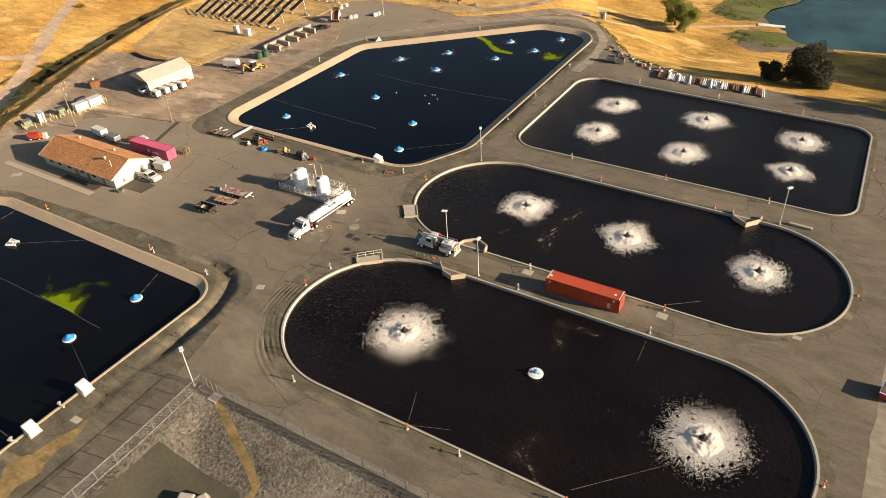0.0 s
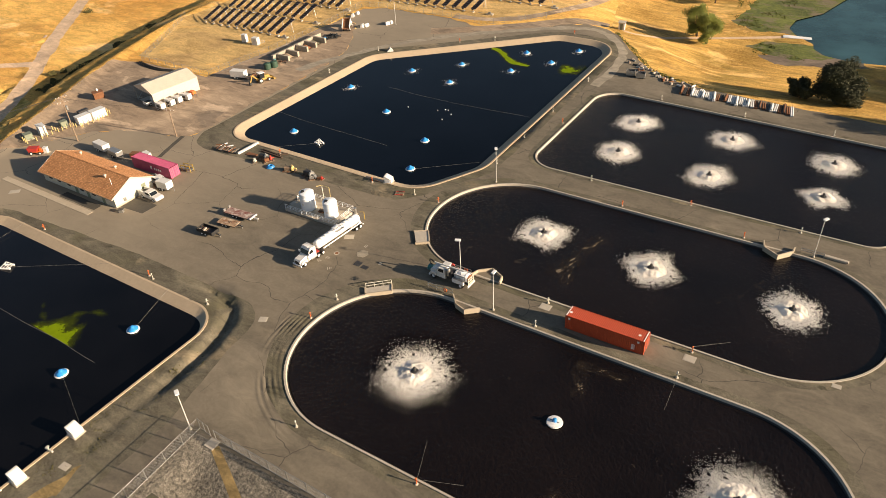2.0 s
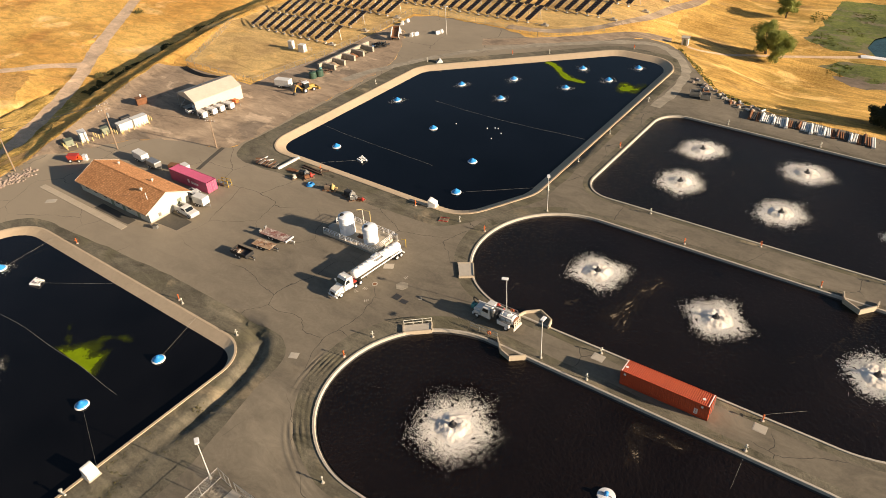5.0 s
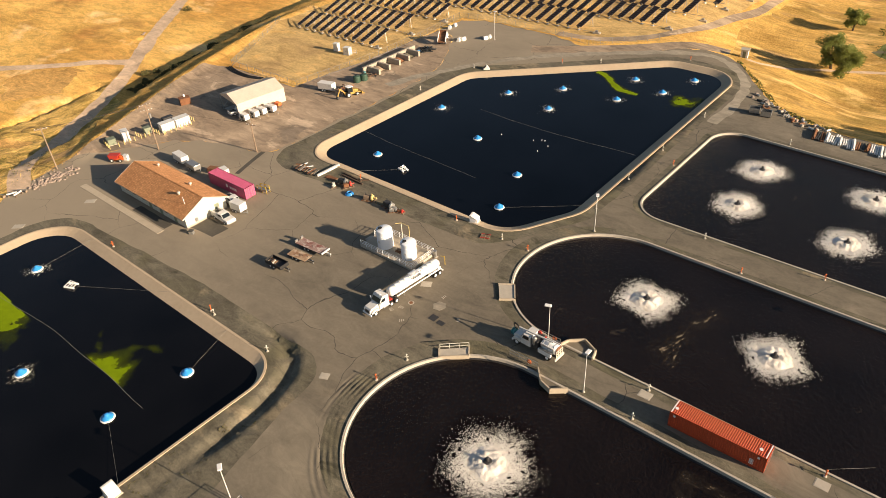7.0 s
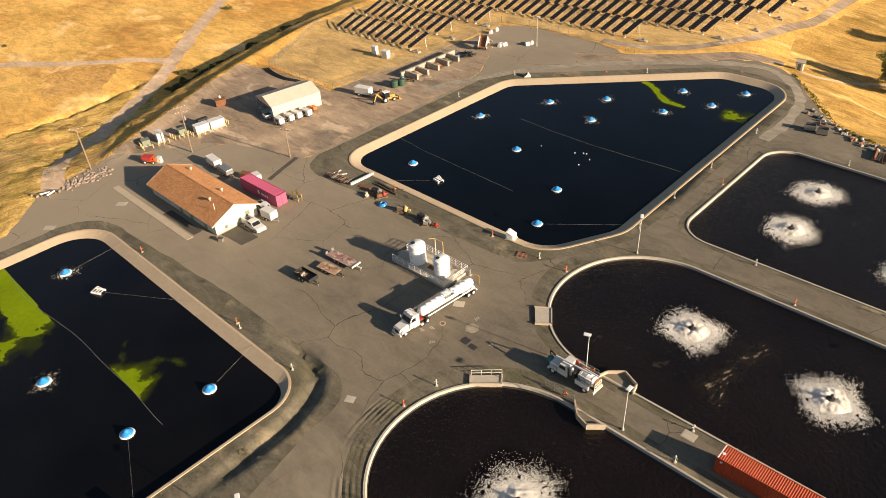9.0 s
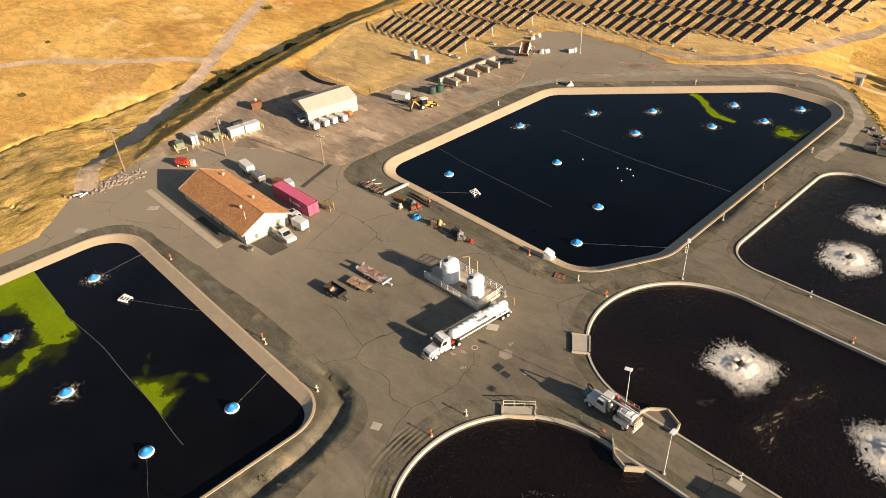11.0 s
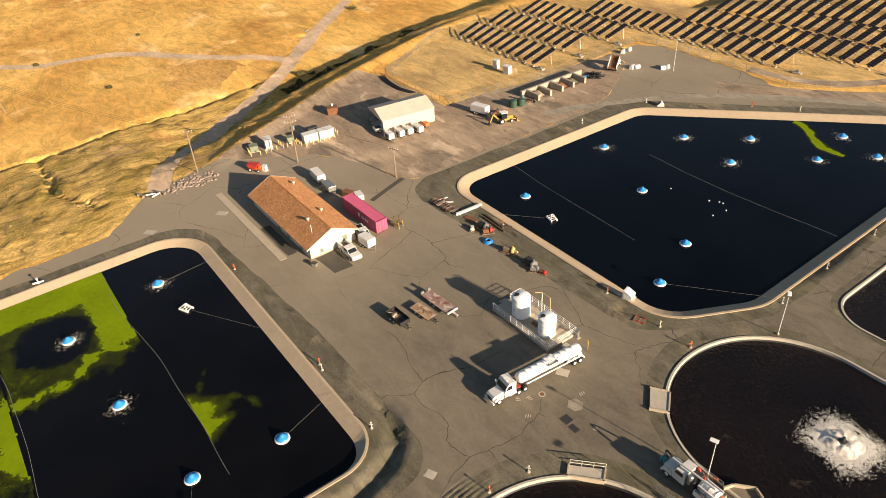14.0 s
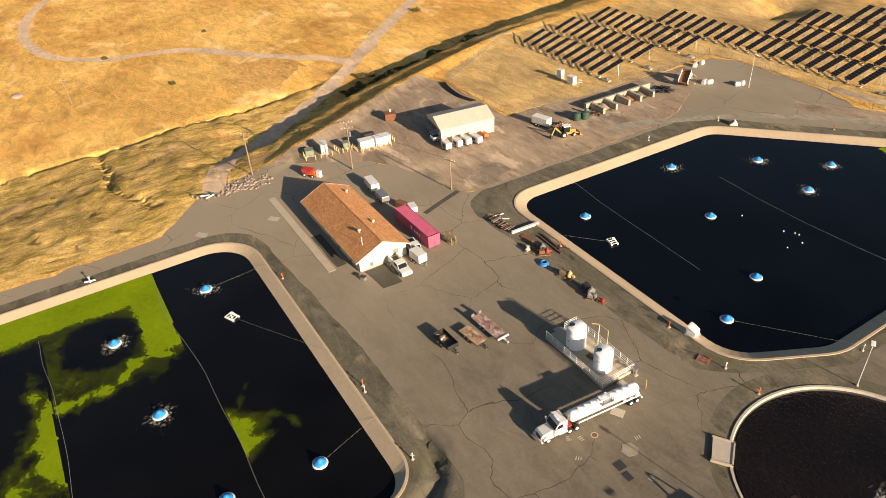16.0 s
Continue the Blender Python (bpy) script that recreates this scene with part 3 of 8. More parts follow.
def build_ground():
    """One sheet of ground, cut along the edges of paving, verges and roads, with the ponds left out."""
    from mathutils.geometry import delaunay_2d_cdt
    pts, loops = [], []
    x0, x1, y0, y1, gap = -420, 90, -70, 380, 4.5
    for i in range(int((x1 - x0) / gap) + 1):
        for j in range(int((y1 - y0) / gap) + 1):
            pts.append(Vector((x0 + i * gap + random.uniform(-1.2, 1.2), y0 + j * gap + random.uniform(-1.2, 1.2))))
    for i in range(-20, 21):
        for j in range(-20, 21):
            p = Vector((-165 + i * 110, 155 + j * 110))
            if not (x0 - 20 < p.x < x1 + 20 and y0 - 20 < p.y < y1 + 20):
                pts.append(p)
    for c in CREEK_LINE:
        pts += [c + Vector((d, random.uniform(-0.5, 0.5))) for d in (-2.4, -1, 0, 1, 2.4)]
    for i in range(52):
        for j in range(110):
            pts.append(Vector((-224 + 1.25 * i + random.uniform(-0.4, 0.4), -35 + 1.3 * j + random.uniform(-0.4, 0.4))))
    for c in DITCH_LINE:
        pts += [c + Vector((d, d * 0.6 + random.uniform(-0.2, 0.2))) for d in (-2.2, -1.5, -0.8, 0, 0.8, 1.5, 2.2)]
    for i in range(90):
        a = radians(85 + 2 * i)
        pts += [Vector((-54.3 + r * math.cos(a), 63.75 + r * math.sin(a))) for r in np.arange(16.3, 20.1, 0.21)]
    for a, b in zip(CREST, CREST[1:]):
        for q in spaced([a, b], 3, False):
            n_ = Vector((-(b - a).y, (b - a).x)).normalized()
            pts += [q + n_ * d for d in (-4.5, -2.6, -0.7, 1.1, 3, 5, 8, 10.5, 12.5, 14.5, 17)]
    for k in range(60):
        pts += [Vector((-67.0 + k * 1.1, 39 - d)) for d in (1.5, 4, 7, 9)]
    for loop in [z[3] for z in ZONES] + HOLES:
        loops.append(list(range(len(pts), len(pts) + len(loop))))
        pts += loop
    verts, _, faces, _, _, _ = delaunay_2d_cdt(pts, [], loops, 0, 1e-4)
    heights = [terrain(v.x, v.y) for v in verts]
    flat = np.array([(v.x, v.y) for v in verts])
    mid = flat[np.array(faces)].mean(axis=1)

    def inside(loop):
        hit = np.zeros(len(mid), bool)
        for p, q in zip(loop, loop[1:] + loop[:1]):
            if p.y != q.y:
                hit ^= ((p.y > mid[:, 1]) != (q.y > mid[:, 1])) & (mid[:, 0] < (q.x - p.x) * (mid[:, 1] - p.y) / (q.y - p.y) + p.x)
        return hit

    home = np.zeros(len(mid), int)
    for i, z in enumerate(ZONES):
        home[inside(z[3])] = i + 1
    for loop in HOLES:
        home[inside(loop)] = -1
    sets = [[f for f, h in zip(faces, home) if h == i] for i in range(len(ZONES) + 1)]
    names = [("ground", "rolling golden dry grassland", GRASS)] + [z[:3] for z in ZONES]
    for (name, label, mat), tris in zip(names, sets):
        used = sorted({i for f in tris for i in f})
        at = {v: i for i, v in enumerate(used)}
        me = bpy.data.meshes.new(name)
        me.from_pydata([(verts[i].x, verts[i].y, heights[i]) for i in used], [], [[at[i] for i in f] for f in tris])
        me.materials.append(mat)
        me.polygons.foreach_set("use_smooth", [True] * len(me.polygons))
        tagged(new(name, me), label, "ground", "", "structure")


build_ground()


def sheet(loop, z, name, mat, label, category):
    """A flat filled outline."""
    bm = bmesh.new()
    bm.faces.new([bm.verts.new((p.x, p.y, z)) for p in loop])
    bmesh.ops.triangulate(bm, faces=bm.faces)
    return tagged(part(name, bm, mat), label, category, "", "structure")


def bands(rings, name, mat, label, category):
    """Strips between outlines given as (outline, height)."""
    bm = bmesh.new()
    rows = [[bm.verts.new((p.x, p.y, z)) for p in loop] for loop, z in rings]
    for a, b in zip(rows, rows[1:]):
        for i in range(len(a)):
            j = (i + 1) % len(a)
            bm.faces.new((a[i], a[j], b[j], b[i]))
    return tagged(part(name, bm, mat), label, category, "", "structure")


def pond(i, loop, curb, rise, slope, level, mat, rim_mat, rim_label, water_label, east=0.0):
    """east: by how much the bank is narrower along the pond's east side."""
    edge = max(p.x for p in loop)

    def within(d):
        return [p + Vector((east * smooth(edge - 9, edge - 3, p.x), 0)) for p in inset(loop, d)]
    bands([(inset(loop, -0.02), -0.4), (inset(loop, -0.02), rise), (inset(loop, curb), rise), (within(curb + slope), level - 0.02 if slope > 1 else -0.25)], "pond_rim_%d" % i, rim_mat, rim_label, "pond rim")
    inner = within(curb + slope)
    bands([(inner, level - 0.02 if slope > 1 else -0.25), (within(curb + slope + 1.2), level - 1.2)], "pond_liner_%d" % i, LINER, "black sheet lining below a pond's rim", "liner")
    sheet(within(curb + slope - (0.0 if slope <= 1 else 0.05) + (0.3 if slope <= 1 else 0)), level, "water_%d" % i, mat, water_label, "water")


pond(1, POND_A, 0.35, 0.12, 1.9, -0.55, STILL, TAN_RIM, "wide tan concrete bank round a still pond", "black still pond water", 1.2)
pond(2, POND_B, 0.35, 0.12, 2.2, -0.75, BLUE_WATER, TAN_RIM, "wide tan concrete bank round a large pond", "dark blue still pond water")
pond(3, POND_C, 0.28, 0.12, 0.12, -0.34, MURKY, CONCRETE, "pale concrete kerb round a rectangular pond", "murky dark brown rippled water")
pond(4, POND_D, 0.28, 0.12, 0.12, -0.34, MURKY, CONCRETE, "pale concrete kerb round an oval pond", "murky dark brown rippled water")
pond(5, POND_E, 0.28, 0.12, 0.12, -0.34, MURKY, CONCRETE, "pale concrete kerb round an oval pond", "murky dark brown rippled water")
sheet(LAKE_SHORE, -6.75, "water_6", LAKE, "blue-green lake water beyond the dry grass", "water")

# ---- more materials ----
YELLOW = paint("safety_yellow", (0.62, 0.42, 0.05), 0.5)
ORANGE = paint("orange_plastic", (0.75, 0.17, 0.04), 0.5)
PINK = paint("magenta_paint", (0.50, 0.10, 0.20), 0.5)
TAN = paint("tan_sheet_metal", (0.60, 0.53, 0.45), 0.5)
CREAM = paint("cream_wall", (0.66, 0.64, 0.55), 0.75)
BLUE = paint("blue_plastic", (0.04, 0.30, 0.75), 0.3)
GREEN = paint("dark_green_plastic", (0.04, 0.085, 0.06), 0.5)
GREY_GREEN = paint("grey_green_paint", (0.22, 0.25, 0.18), 0.6)
WOOD = paint("weathered_wood", (0.33, 0.24, 0.165), 0.9, 0, 0.25)
RED = paint("faded_red", (0.50, 0.05, 0.035), 0.55)
PANEL = material("solar_cells", (0.062, 0.047, 0.043), (0.115, 0.085, 0.072), 3, 0.3, 0.8, 0.0, space="object")
PANEL.node_tree.nodes["Principled BSDF"].inputs["Specular IOR Level"].default_value = 0.2
TANK = paint("white_polyethylene", (0.86, 0.90, 0.96), 0.4, 0, 0.02)
PALE = paint("pale_plastic", (0.88, 0.88, 0.88), 0.35, 0, 0.05)
FOAM = material("foam", (0.60, 0.54, 0.46), (0.90, 0.86, 0.79), 1.1, 0.4, 0.9, 0.7, depth=0.22, space="object", spread=0.30)
DROPS = paint("spray_drops", (0.86, 0.84, 0.80), 0.8)
BOXC = paint("tan_concrete_wall", (0.52, 0.44, 0.33), 0.85)
POSTY = paint("faded_yellow", (0.60, 0.47, 0.20), 0.6)
BARK = material("bark", (0.06, 0.042, 0.03), (0.14, 0.10, 0.07), 4, 0.5, 0.95, 0.5, space="object")
OAK_LEAF = material("oak_leaf", (0.018, 0.025, 0.010), (0.060, 0.064, 0.022), 1.5, 0.3, 0.7, 0.0, space="object")
TREE_LEAF = material("willow_leaf", (0.14, 0.175, 0.03), (0.32, 0.34, 0.07), 1.5, 0.3, 0.7, 0.0, space="object")
STONE = material("rubble_stone", (0.22, 0.17, 0.14), (0.45, 0.36, 0.30), 2, 0.4, 0.9, 0.4, space="object")
BUSH = material("dark_bush", (0.05, 0.05, 0.016), (0.16, 0.14, 0.045), 2, 0.4, 0.8, 0.0, space="object")
SHRUB = material("green_scrub", (0.07, 0.085, 0.015), (0.22, 0.22, 0.05), 0.7, 0.08, 0.95, 0.8, depth=0.3)


def shingle_material():
    m = material("orange_shingle", (0.54, 0.24, 0.09), (0.90, 0.47, 0.21), 5, 0.4, 0.9, 0.2, space="object")
    nt = m.node_tree
    n, link = nt.nodes, nt.links.new
    bsdf = n["Principled BSDF"]
    source = bsdf.inputs["Base Color"].links[0].from_socket
    where = n.new("ShaderNodeTexCoord").outputs["Object"]
    brick = n.new("ShaderNodeTexBrick")
    brick.inputs["Scale"].default_value = 1.0
    brick.inputs["Brick Width"].default_value, brick.inputs["Row Height"].default_value, brick.inputs["Mortar Size"].default_value = 0.5, 0.28, 0.03
    brick.inputs["Color1"].default_value, brick.inputs["Color2"].default_value, brick.inputs["Mortar"].default_value = (1, 1, 1, 1), (0.66, 0.62, 0.58, 1), (0.6, 0.55, 0.5, 1)
    link(where, brick.inputs["Vector"])
    mul = n.new("ShaderNodeMix")
    mul.data_type, mul.blend_type = "RGBA", "MULTIPLY"
    mul.inputs[0].default_value = 1.0
    link(source, mul.inputs[6])
    link(brick.outputs["Color"], mul.inputs[7])
    link(mul.outputs[2], bsdf.inputs["Base Color"])
    return m


SHINGLE = shingle_material()


def algae_material(name, dark, light, faint_colour, haze, fine=0.55):
    """Floating weed or scum: opaque where it is thick, thin dim wisps where its cover fades."""
    m = material(name, dark, light, 1.3, 0.12, 0.85, 0.2)
    nt = m.node_tree
    n, link = nt.nodes, nt.links.new
    bsdf = n["Principled BSDF"]
    source = bsdf.inputs["Base Color"].links[0].from_socket
    cover = n.new("ShaderNodeAttribute")
    cover.attribute_name = "cover"
    where = n.new("ShaderNodeNewGeometry").outputs["Position"]
    bend = n.new("ShaderNodeTexNoise")
    bend.inputs["Scale"].default_value, bend.inputs["Detail"].default_value, bend.inputs["Distortion"].default_value, bend.inputs["Roughness"].default_value = fine, 8, 2.2, 0.65
    link(where, bend.inputs["Vector"])
    add = n.new("ShaderNodeMath")
    add.operation = "MULTIPLY_ADD"
    add.inputs[1].default_value = 1.1
    link(bend.outputs["Fac"], add.inputs[0])
    link(cover.outputs["Fac"], add.inputs[2])
    solid = n.new("ShaderNodeMapRange")
    solid.inputs[1].default_value, solid.inputs[2].default_value = 0.50, 0.70
    link(add.outputs[0], solid.inputs[0])
    faint = n.new("ShaderNodeMapRange")
    faint.inputs[1].default_value, faint.inputs[2].default_value, faint.inputs[4].default_value = 0.0, 0.55, haze
    link(add.outputs[0], faint.inputs[0])
    top = n.new("ShaderNodeMath")
    top.operation = "MAXIMUM"
    link(solid.outputs[0], top.inputs[0])
    link(faint.outputs[0], top.inputs[1])
    link(top.outputs[0], bsdf.inputs["Alpha"])
    bsdf.inputs["Specular IOR Level"].default_value = 0.1
    blend = n.new("ShaderNodeMix")
    blend.data_type = "RGBA"
    link(solid.outputs[0], blend.inputs[0])
    blend.inputs[6].default_value = (*faint_colour, 1)
    link(source, blend.inputs[7])
    link(blend.outputs[2], bsdf.inputs["Base Color"])
    return m


ALGAE = algae_material("algae", (0.120, 0.180, 0.001), (0.240, 0.335, 0.003), (0.075, 0.100, 0.006), 0.55, 0.8)
SCUM = algae_material("pond_scum", (0.09, 0.072, 0.052), (0.30, 0.245, 0.18), (0.09, 0.072, 0.052), 0.12, 1.7)


# ---- ponds' equipment ----
def outline(a, seed, lobes, four):
    """The uneven reach of a spray in the direction a."""
    reach = 1 + 0.20 * noise.noise((math.cos(a) * 2.2, math.sin(a) * 2.2, seed)) + 0.05 * noise.noise((math.cos(a) * 9, math.sin(a) * 9, seed))
    if four:
        return reach + lobes * math.sin(4 * a + seed) + 0.5 * lobes * math.sin(2 * a + 2 * seed)
    return reach + lobes * math.sin(2 * a + seed) + 0.8 * lobes * math.sin(5 * a + 2 * seed)


def spray_mesh(seed, core, lobes, four):
    """Thrown water: a steep crown round the motor that falls to a low, churned skirt."""
    rnd = random.Random(seed)
    bm = bmesh.new()
    rings, seg = 26, 72
    rows = []
    for i in range(rings + 1):
        row = []
        for j in range(seg):
            a = 2 * math.pi * j / seg
            u = i / rings
            r = 0.25 + (core * outline(a, seed, lobes, four) - 0.25) * u
            h = 0.29 * math.exp(-((r - 1.1) / 1.05) ** 2) * (1 + 0.35 * noise.noise((math.cos(a) * 1.6, math.sin(a) * 1.6, seed + 9))) + 0.12 * (1 - u) - 0.03
            h += 0.10 * noise.noise((r * math.cos(a) * 1.7, r * math.sin(a) * 1.7, seed + 4)) * min(1, 3 * u) + rnd.uniform(-0.03, 0.03) * min(1, 2 * u)
            if i == 0:
                h = 0.22
            row.append(bm.verts.new((r * math.cos(a), r * math.sin(a), h)))
        rows.append(row)
    for p, q in zip(rows, rows[1:]):
        for j in range(seg):
            bm.faces.new((p[j], p[(j + 1) % seg], q[(j + 1) % seg], q[j]))
    for f in bm.faces:
        f.smooth = True
    return bm


def flakes(seed, count, inner, outer, size, lobes=0.0, four=False, lacy=0.0):
    """Loose drops and flecks of foam strewn round a centre, thinning outwards: small three-sided slivers."""
    rnd = random.Random(seed)
    verts, faces = [], []
    while len(faces) < count * 3:
        a = rnd.uniform(0, 2 * math.pi)
        u = abs(rnd.gauss(0, 0.55))
        if u > 1.6:
            continue
        r = (inner + (outer - inner) * u) * outline(a, seed, lobes, four)
        x, y = r * math.cos(a), r * math.sin(a)
        if lacy and noise.noise((x * 1.9, y * 1.9, seed)) ** 2 > 0.012 * rnd.random():
            continue
        if not lacy and noise.noise((x * 1.6, y * 1.6, seed + 2)) < -0.45 + 0.40 * u * rnd.random():
            continue
        z = rnd.uniform(-0.01, 0.05)
        s = size * rnd.uniform(0.5, 1.2) * (1.15 - 0.35 * u) * (1.8 if rnd.random() < 0.05 else 1.0)
        t = a + rnd.uniform(-1.2, 1.2)
        c, d = math.cos(t) * s, math.sin(t) * s
        w = rnd.uniform(0.35, 0.7)
        k = len(verts)
        verts += [(x - c, y - d, z), (x + c + d * w, y + d - c * w, z), (x + c - d * w, y + d + c * w, z), (x, y, z + s * 0.8)]
        faces += [(k, k + 1, k + 3), (k + 1, k + 2, k + 3), (k + 2, k, k + 3)]
    me = bpy.data.meshes.new("drop_cloud")
    me.from_pydata(verts, [], faces)
    me.materials.append(DROPS)
    return me


def fountain(seed, core, reach, lobes, count, size, four=False):
    f = thing("floating_aerator", "floating aerator throwing a white mound of spray", "aerator", group="fountain aerators in the dark ponds")
    part("spray", spray_mesh(seed, core, lobes, four), FOAM, f, "white foaming mound of water").location.z = 0.02
    ob = new("drop_cloud", flakes(seed, count, core * 0.86, reach, size, lobes, four))
    ob.parent = f
    tagged(ob, "scattered white drops", kind="stuff")
    bm = lathe(bmesh.new(), [(0.22, 0.2), (0.22, 0.95), (0.16, 1.08), (0.05, 1.12)], 12)
    part("motor", bm, DARK, f, "dark motor housing")
    bm = lathe(bmesh.new(), [(0.5, 0.1), (0.62, 0.3), (0.5, 0.42), (0.22, 0.45)], 16)
    part("float", bm, DARK, f)
    return f


LEVEL = -0.34
f1 = fountain(3, 3.0, 5.8, 0.04, 14000, 0.066)
f1.matrix_world = pose(-49.8, 63.2, LEVEL)
copy_thing(f1, pose(-5.3, 64.6, LEVEL, 0, 0, 130))
f2 = fountain(8, 2.9, 4.7, 0.12, 8000, 0.08, True)
f2.matrix_world = pose(-48.9, 103.5, LEVEL, 0, 0, 40)
copy_thing(f2, pose(-28.7, 102.5, LEVEL, 0, 0, 175))
f3 = fountain(13, 2.55, 4.5, 0.08, 5200, 0.108)
f3.matrix_world = pose(-49.3, 153.6, LEVEL)
copy_thing(f3, pose(-6.6, 102.6, LEVEL, 0, 0, 250))
for i, (x, y) in enumerate([(-48.3, 138.5), (-28.6, 154.2), (-28.8, 137.1), (-8.3, 152.7)]):
    copy_thing(f3, pose(x, y, LEVEL, 0, 0, 70 * (i + 1)))
f4 = fountain(9, 2.3, 3.9, 0.13, 3600, 0.115, True)
f4.matrix_world = pose(-8.1, 138.6, LEVEL, 0, 0, 100)


def dome(splash):
    d = thing("dome_aerator", "blue domed floating aerator with white skirt" + (" amid lacy foam" if splash else ""), "aerator", group="blue dome aerators")
    part("skirt", lathe(bmesh.new(), [(0.98, 0.02), (1.05, 0.10), (1.0, 0.2), (0.86, 0.26)], 28), PALE, d, "white ring float")
    bm = lathe(bmesh.new(), [(0.9, 0.2), (0.84, 0.34), (0.62, 0.52), (0.36, 0.66), (0.30, 0.80), (0.18, 0.88), (0.04, 0.9)], 28)
    for f in bm.faces:
        f.smooth = True
    part("dome", bm, BLUE, d)
    if splash:
        ob = new("foam_ring", flakes(41, 420, 1.1, 2.4, 0.036, 0.2, True, 1.0))
        ob.parent = d
        tagged(ob, "broken ring of white foam", kind="stuff")
    return d


d1, d2 = dome(False), dome(True)
d1.matrix_world = pose(-105.8, 133.0, -0.75)
for i, (x, y) in enumerate([(-119.4, 114.3), (-88.8, 124.5), (-84.4, 112.3)]):
    copy_thing(d1, pose(x, y, -0.75, 0, 0, 50 * i))
d2.matrix_world = pose(-123.5, 141.2, -0.75)
for i, (x, y) in enumerate([(-115.0, 157.6), (-104.9, 167.4), (-101.3, 155.2), (-90.4, 169.0), (-83.1, 178.8), (-79.8, 190.0), (-92.5, 182.6)]):
    copy_thing(d2, pose(x, y, -0.75, 0, 0, 47 * i))
for i, (x, y) in enumerate([(-94.4, 48.8), (-95.8, 37.0)]):
    copy_thing(d1, pose(x, y, -0.55, 0, 0, 31 * i))
for i, (x, y) in enumerate([(-139.4, 46.9), (-133.9, 30.8), (-114.6, 33.3), (-120, 6)]):
    copy_thing(d2, pose(x, y, -0.55, 0, 0, 61 * i))

disc = thing("disc_float", "white round float with a small blue motor on dark water", "float", -28.6, 64.8, LEVEL)
part("disc", lathe(bmesh.new(), [(0.9, 0.0), (1.1, 0.12), (1.05, 0.26), (0.5, 0.34)], 28), PALE, disc)
part("motor", lathe(bmesh.new(), [(0.26, 0.3), (0.26, 0.75), (0.12, 0.86)], 14), BLUE, disc, "blue motor")
bm = bmesh.new()
tube(bm, (-0.7, 0, 0.36), (0.7, 0, 0.36), 0.05)
part("bar", bm, STEEL, disc)


def raft(x, y, z, turn):
    r = thing("work_raft", "small white pipe-frame raft floating on the pond", "raft", x, y, z, turn)
    for s in (-0.6, 0.6):
        part("pontoon", tube(bmesh.new(), (-1.0, s, 0.12), (1.0, s, 0.12), 0.16, seg=10), PALE, r)
    for s in (-0.9, -0.3, 0.3, 0.9):
        part("crossbar", box(bmesh.new(), s - 0.07, s + 0.07, -0.7, 0.7, 0.27, 0.33), PALE, r)
    bm = bmesh.new()
    for s in (-0.6, 0.6):
        tube(bm, (-0.8, s, 0.3), (0.1, s * 0.3, 1.1), 0.045)
        tube(bm, (0.8, s, 0.3), (0.1, s * 0.3, 1.1), 0.045)
    tube(bm, (0.1, -0.2, 1.1), (0.1, 0.2, 1.1), 0.05)
    part("frame", bm, PALE, r)


raft(-129.5, 48.4, -0.55, 25)
raft(-110.1, 112.6, -0.75, -15)


def sweep(bm, points, r, seg=5):
    """One unbroken round bar through the points."""
    pts = [Vector(p) for p in points]
    rings = []
    for i, p in enumerate(pts):
        q = (pts[min(i + 1, len(pts) - 1)] - pts[max(i - 1, 0)]).to_track_quat("Z", "Y")
        rings.append([bm.verts.new(p + q @ Vector((r * math.cos(2 * math.pi * k / seg), r * math.sin(2 * math.pi * k / seg), 0))) for k in range(seg)])
    for a, b in zip(rings, rings[1:]):
        for k in range(seg):
            bm.faces.new((a[k], a[(k + 1) % seg], b[(k + 1) % seg], b[k]))
    bm.faces.new(rings[0][::-1])
    bm.faces.new(rings[-1])
    return bm


def cable(name, points, radius, mat, label, sag=0.0):
    """A line along the points, each span hanging by sag."""
    bm = bmesh.new()
    line = [Vector(points[0])]
    for a, b in zip(points, points[1:]):
        a, b = Vector(a), Vector(b)
        k = 10 if sag else max(1, int((b - a).length / 4))
        for i in range(1, k + 1):
            u = i / k
            line.append(a.lerp(b, u) - Vector((0, 0, 4 * sag * u * (1 - u))))
    return tagged(part(name, sweep(bm, line, radius), mat), label, "cable")


def wandering(points, z, sway):
    return [(p.x + sway * noise.noise((p.x * 0.11, p.y * 0.11, 2)), p.y + sway * noise.noise((p.x * 0.11, p.y * 0.11, 8)), z) for p in curve_through(points, 2.0)]


PALE_LINE = paint("pale_rope", (0.26, 0.26, 0.24), 0.8)
cable("float_line", wandering([(-149.9, 39.8), (-135.7, 39.2), (-126.6, 40.6), (-114.7, 41.0), (-101.3, 41.2), (-93.7, 41.2)], -0.53, 0.5), 0.03, PALE_LINE, "pale floating curtain line across a pond")
cable("float_line", wandering([(-142, 20.2), (-127, 21.0), (-115, 21.0), (-100, 20.8), (-86, 20.5)], -0.53, 0.5), 0.03, PALE_LINE, "pale floating curtain line across a pond")
cable("float_line", wandering([(-114.8, 146), (-104, 145.2), (-92, 145), (-73.2, 146)], -0.73, 0.4), 0.035, PALE_LINE, "thin floating line across a large pond")
cable("float_line", wandering([(-131, 121), (-122.8, 120.3), (-108, 119.4), (-95.3, 118.8)], -0.73, 0.4), 0.035, PALE_LINE, "thin floating line across a large pond")
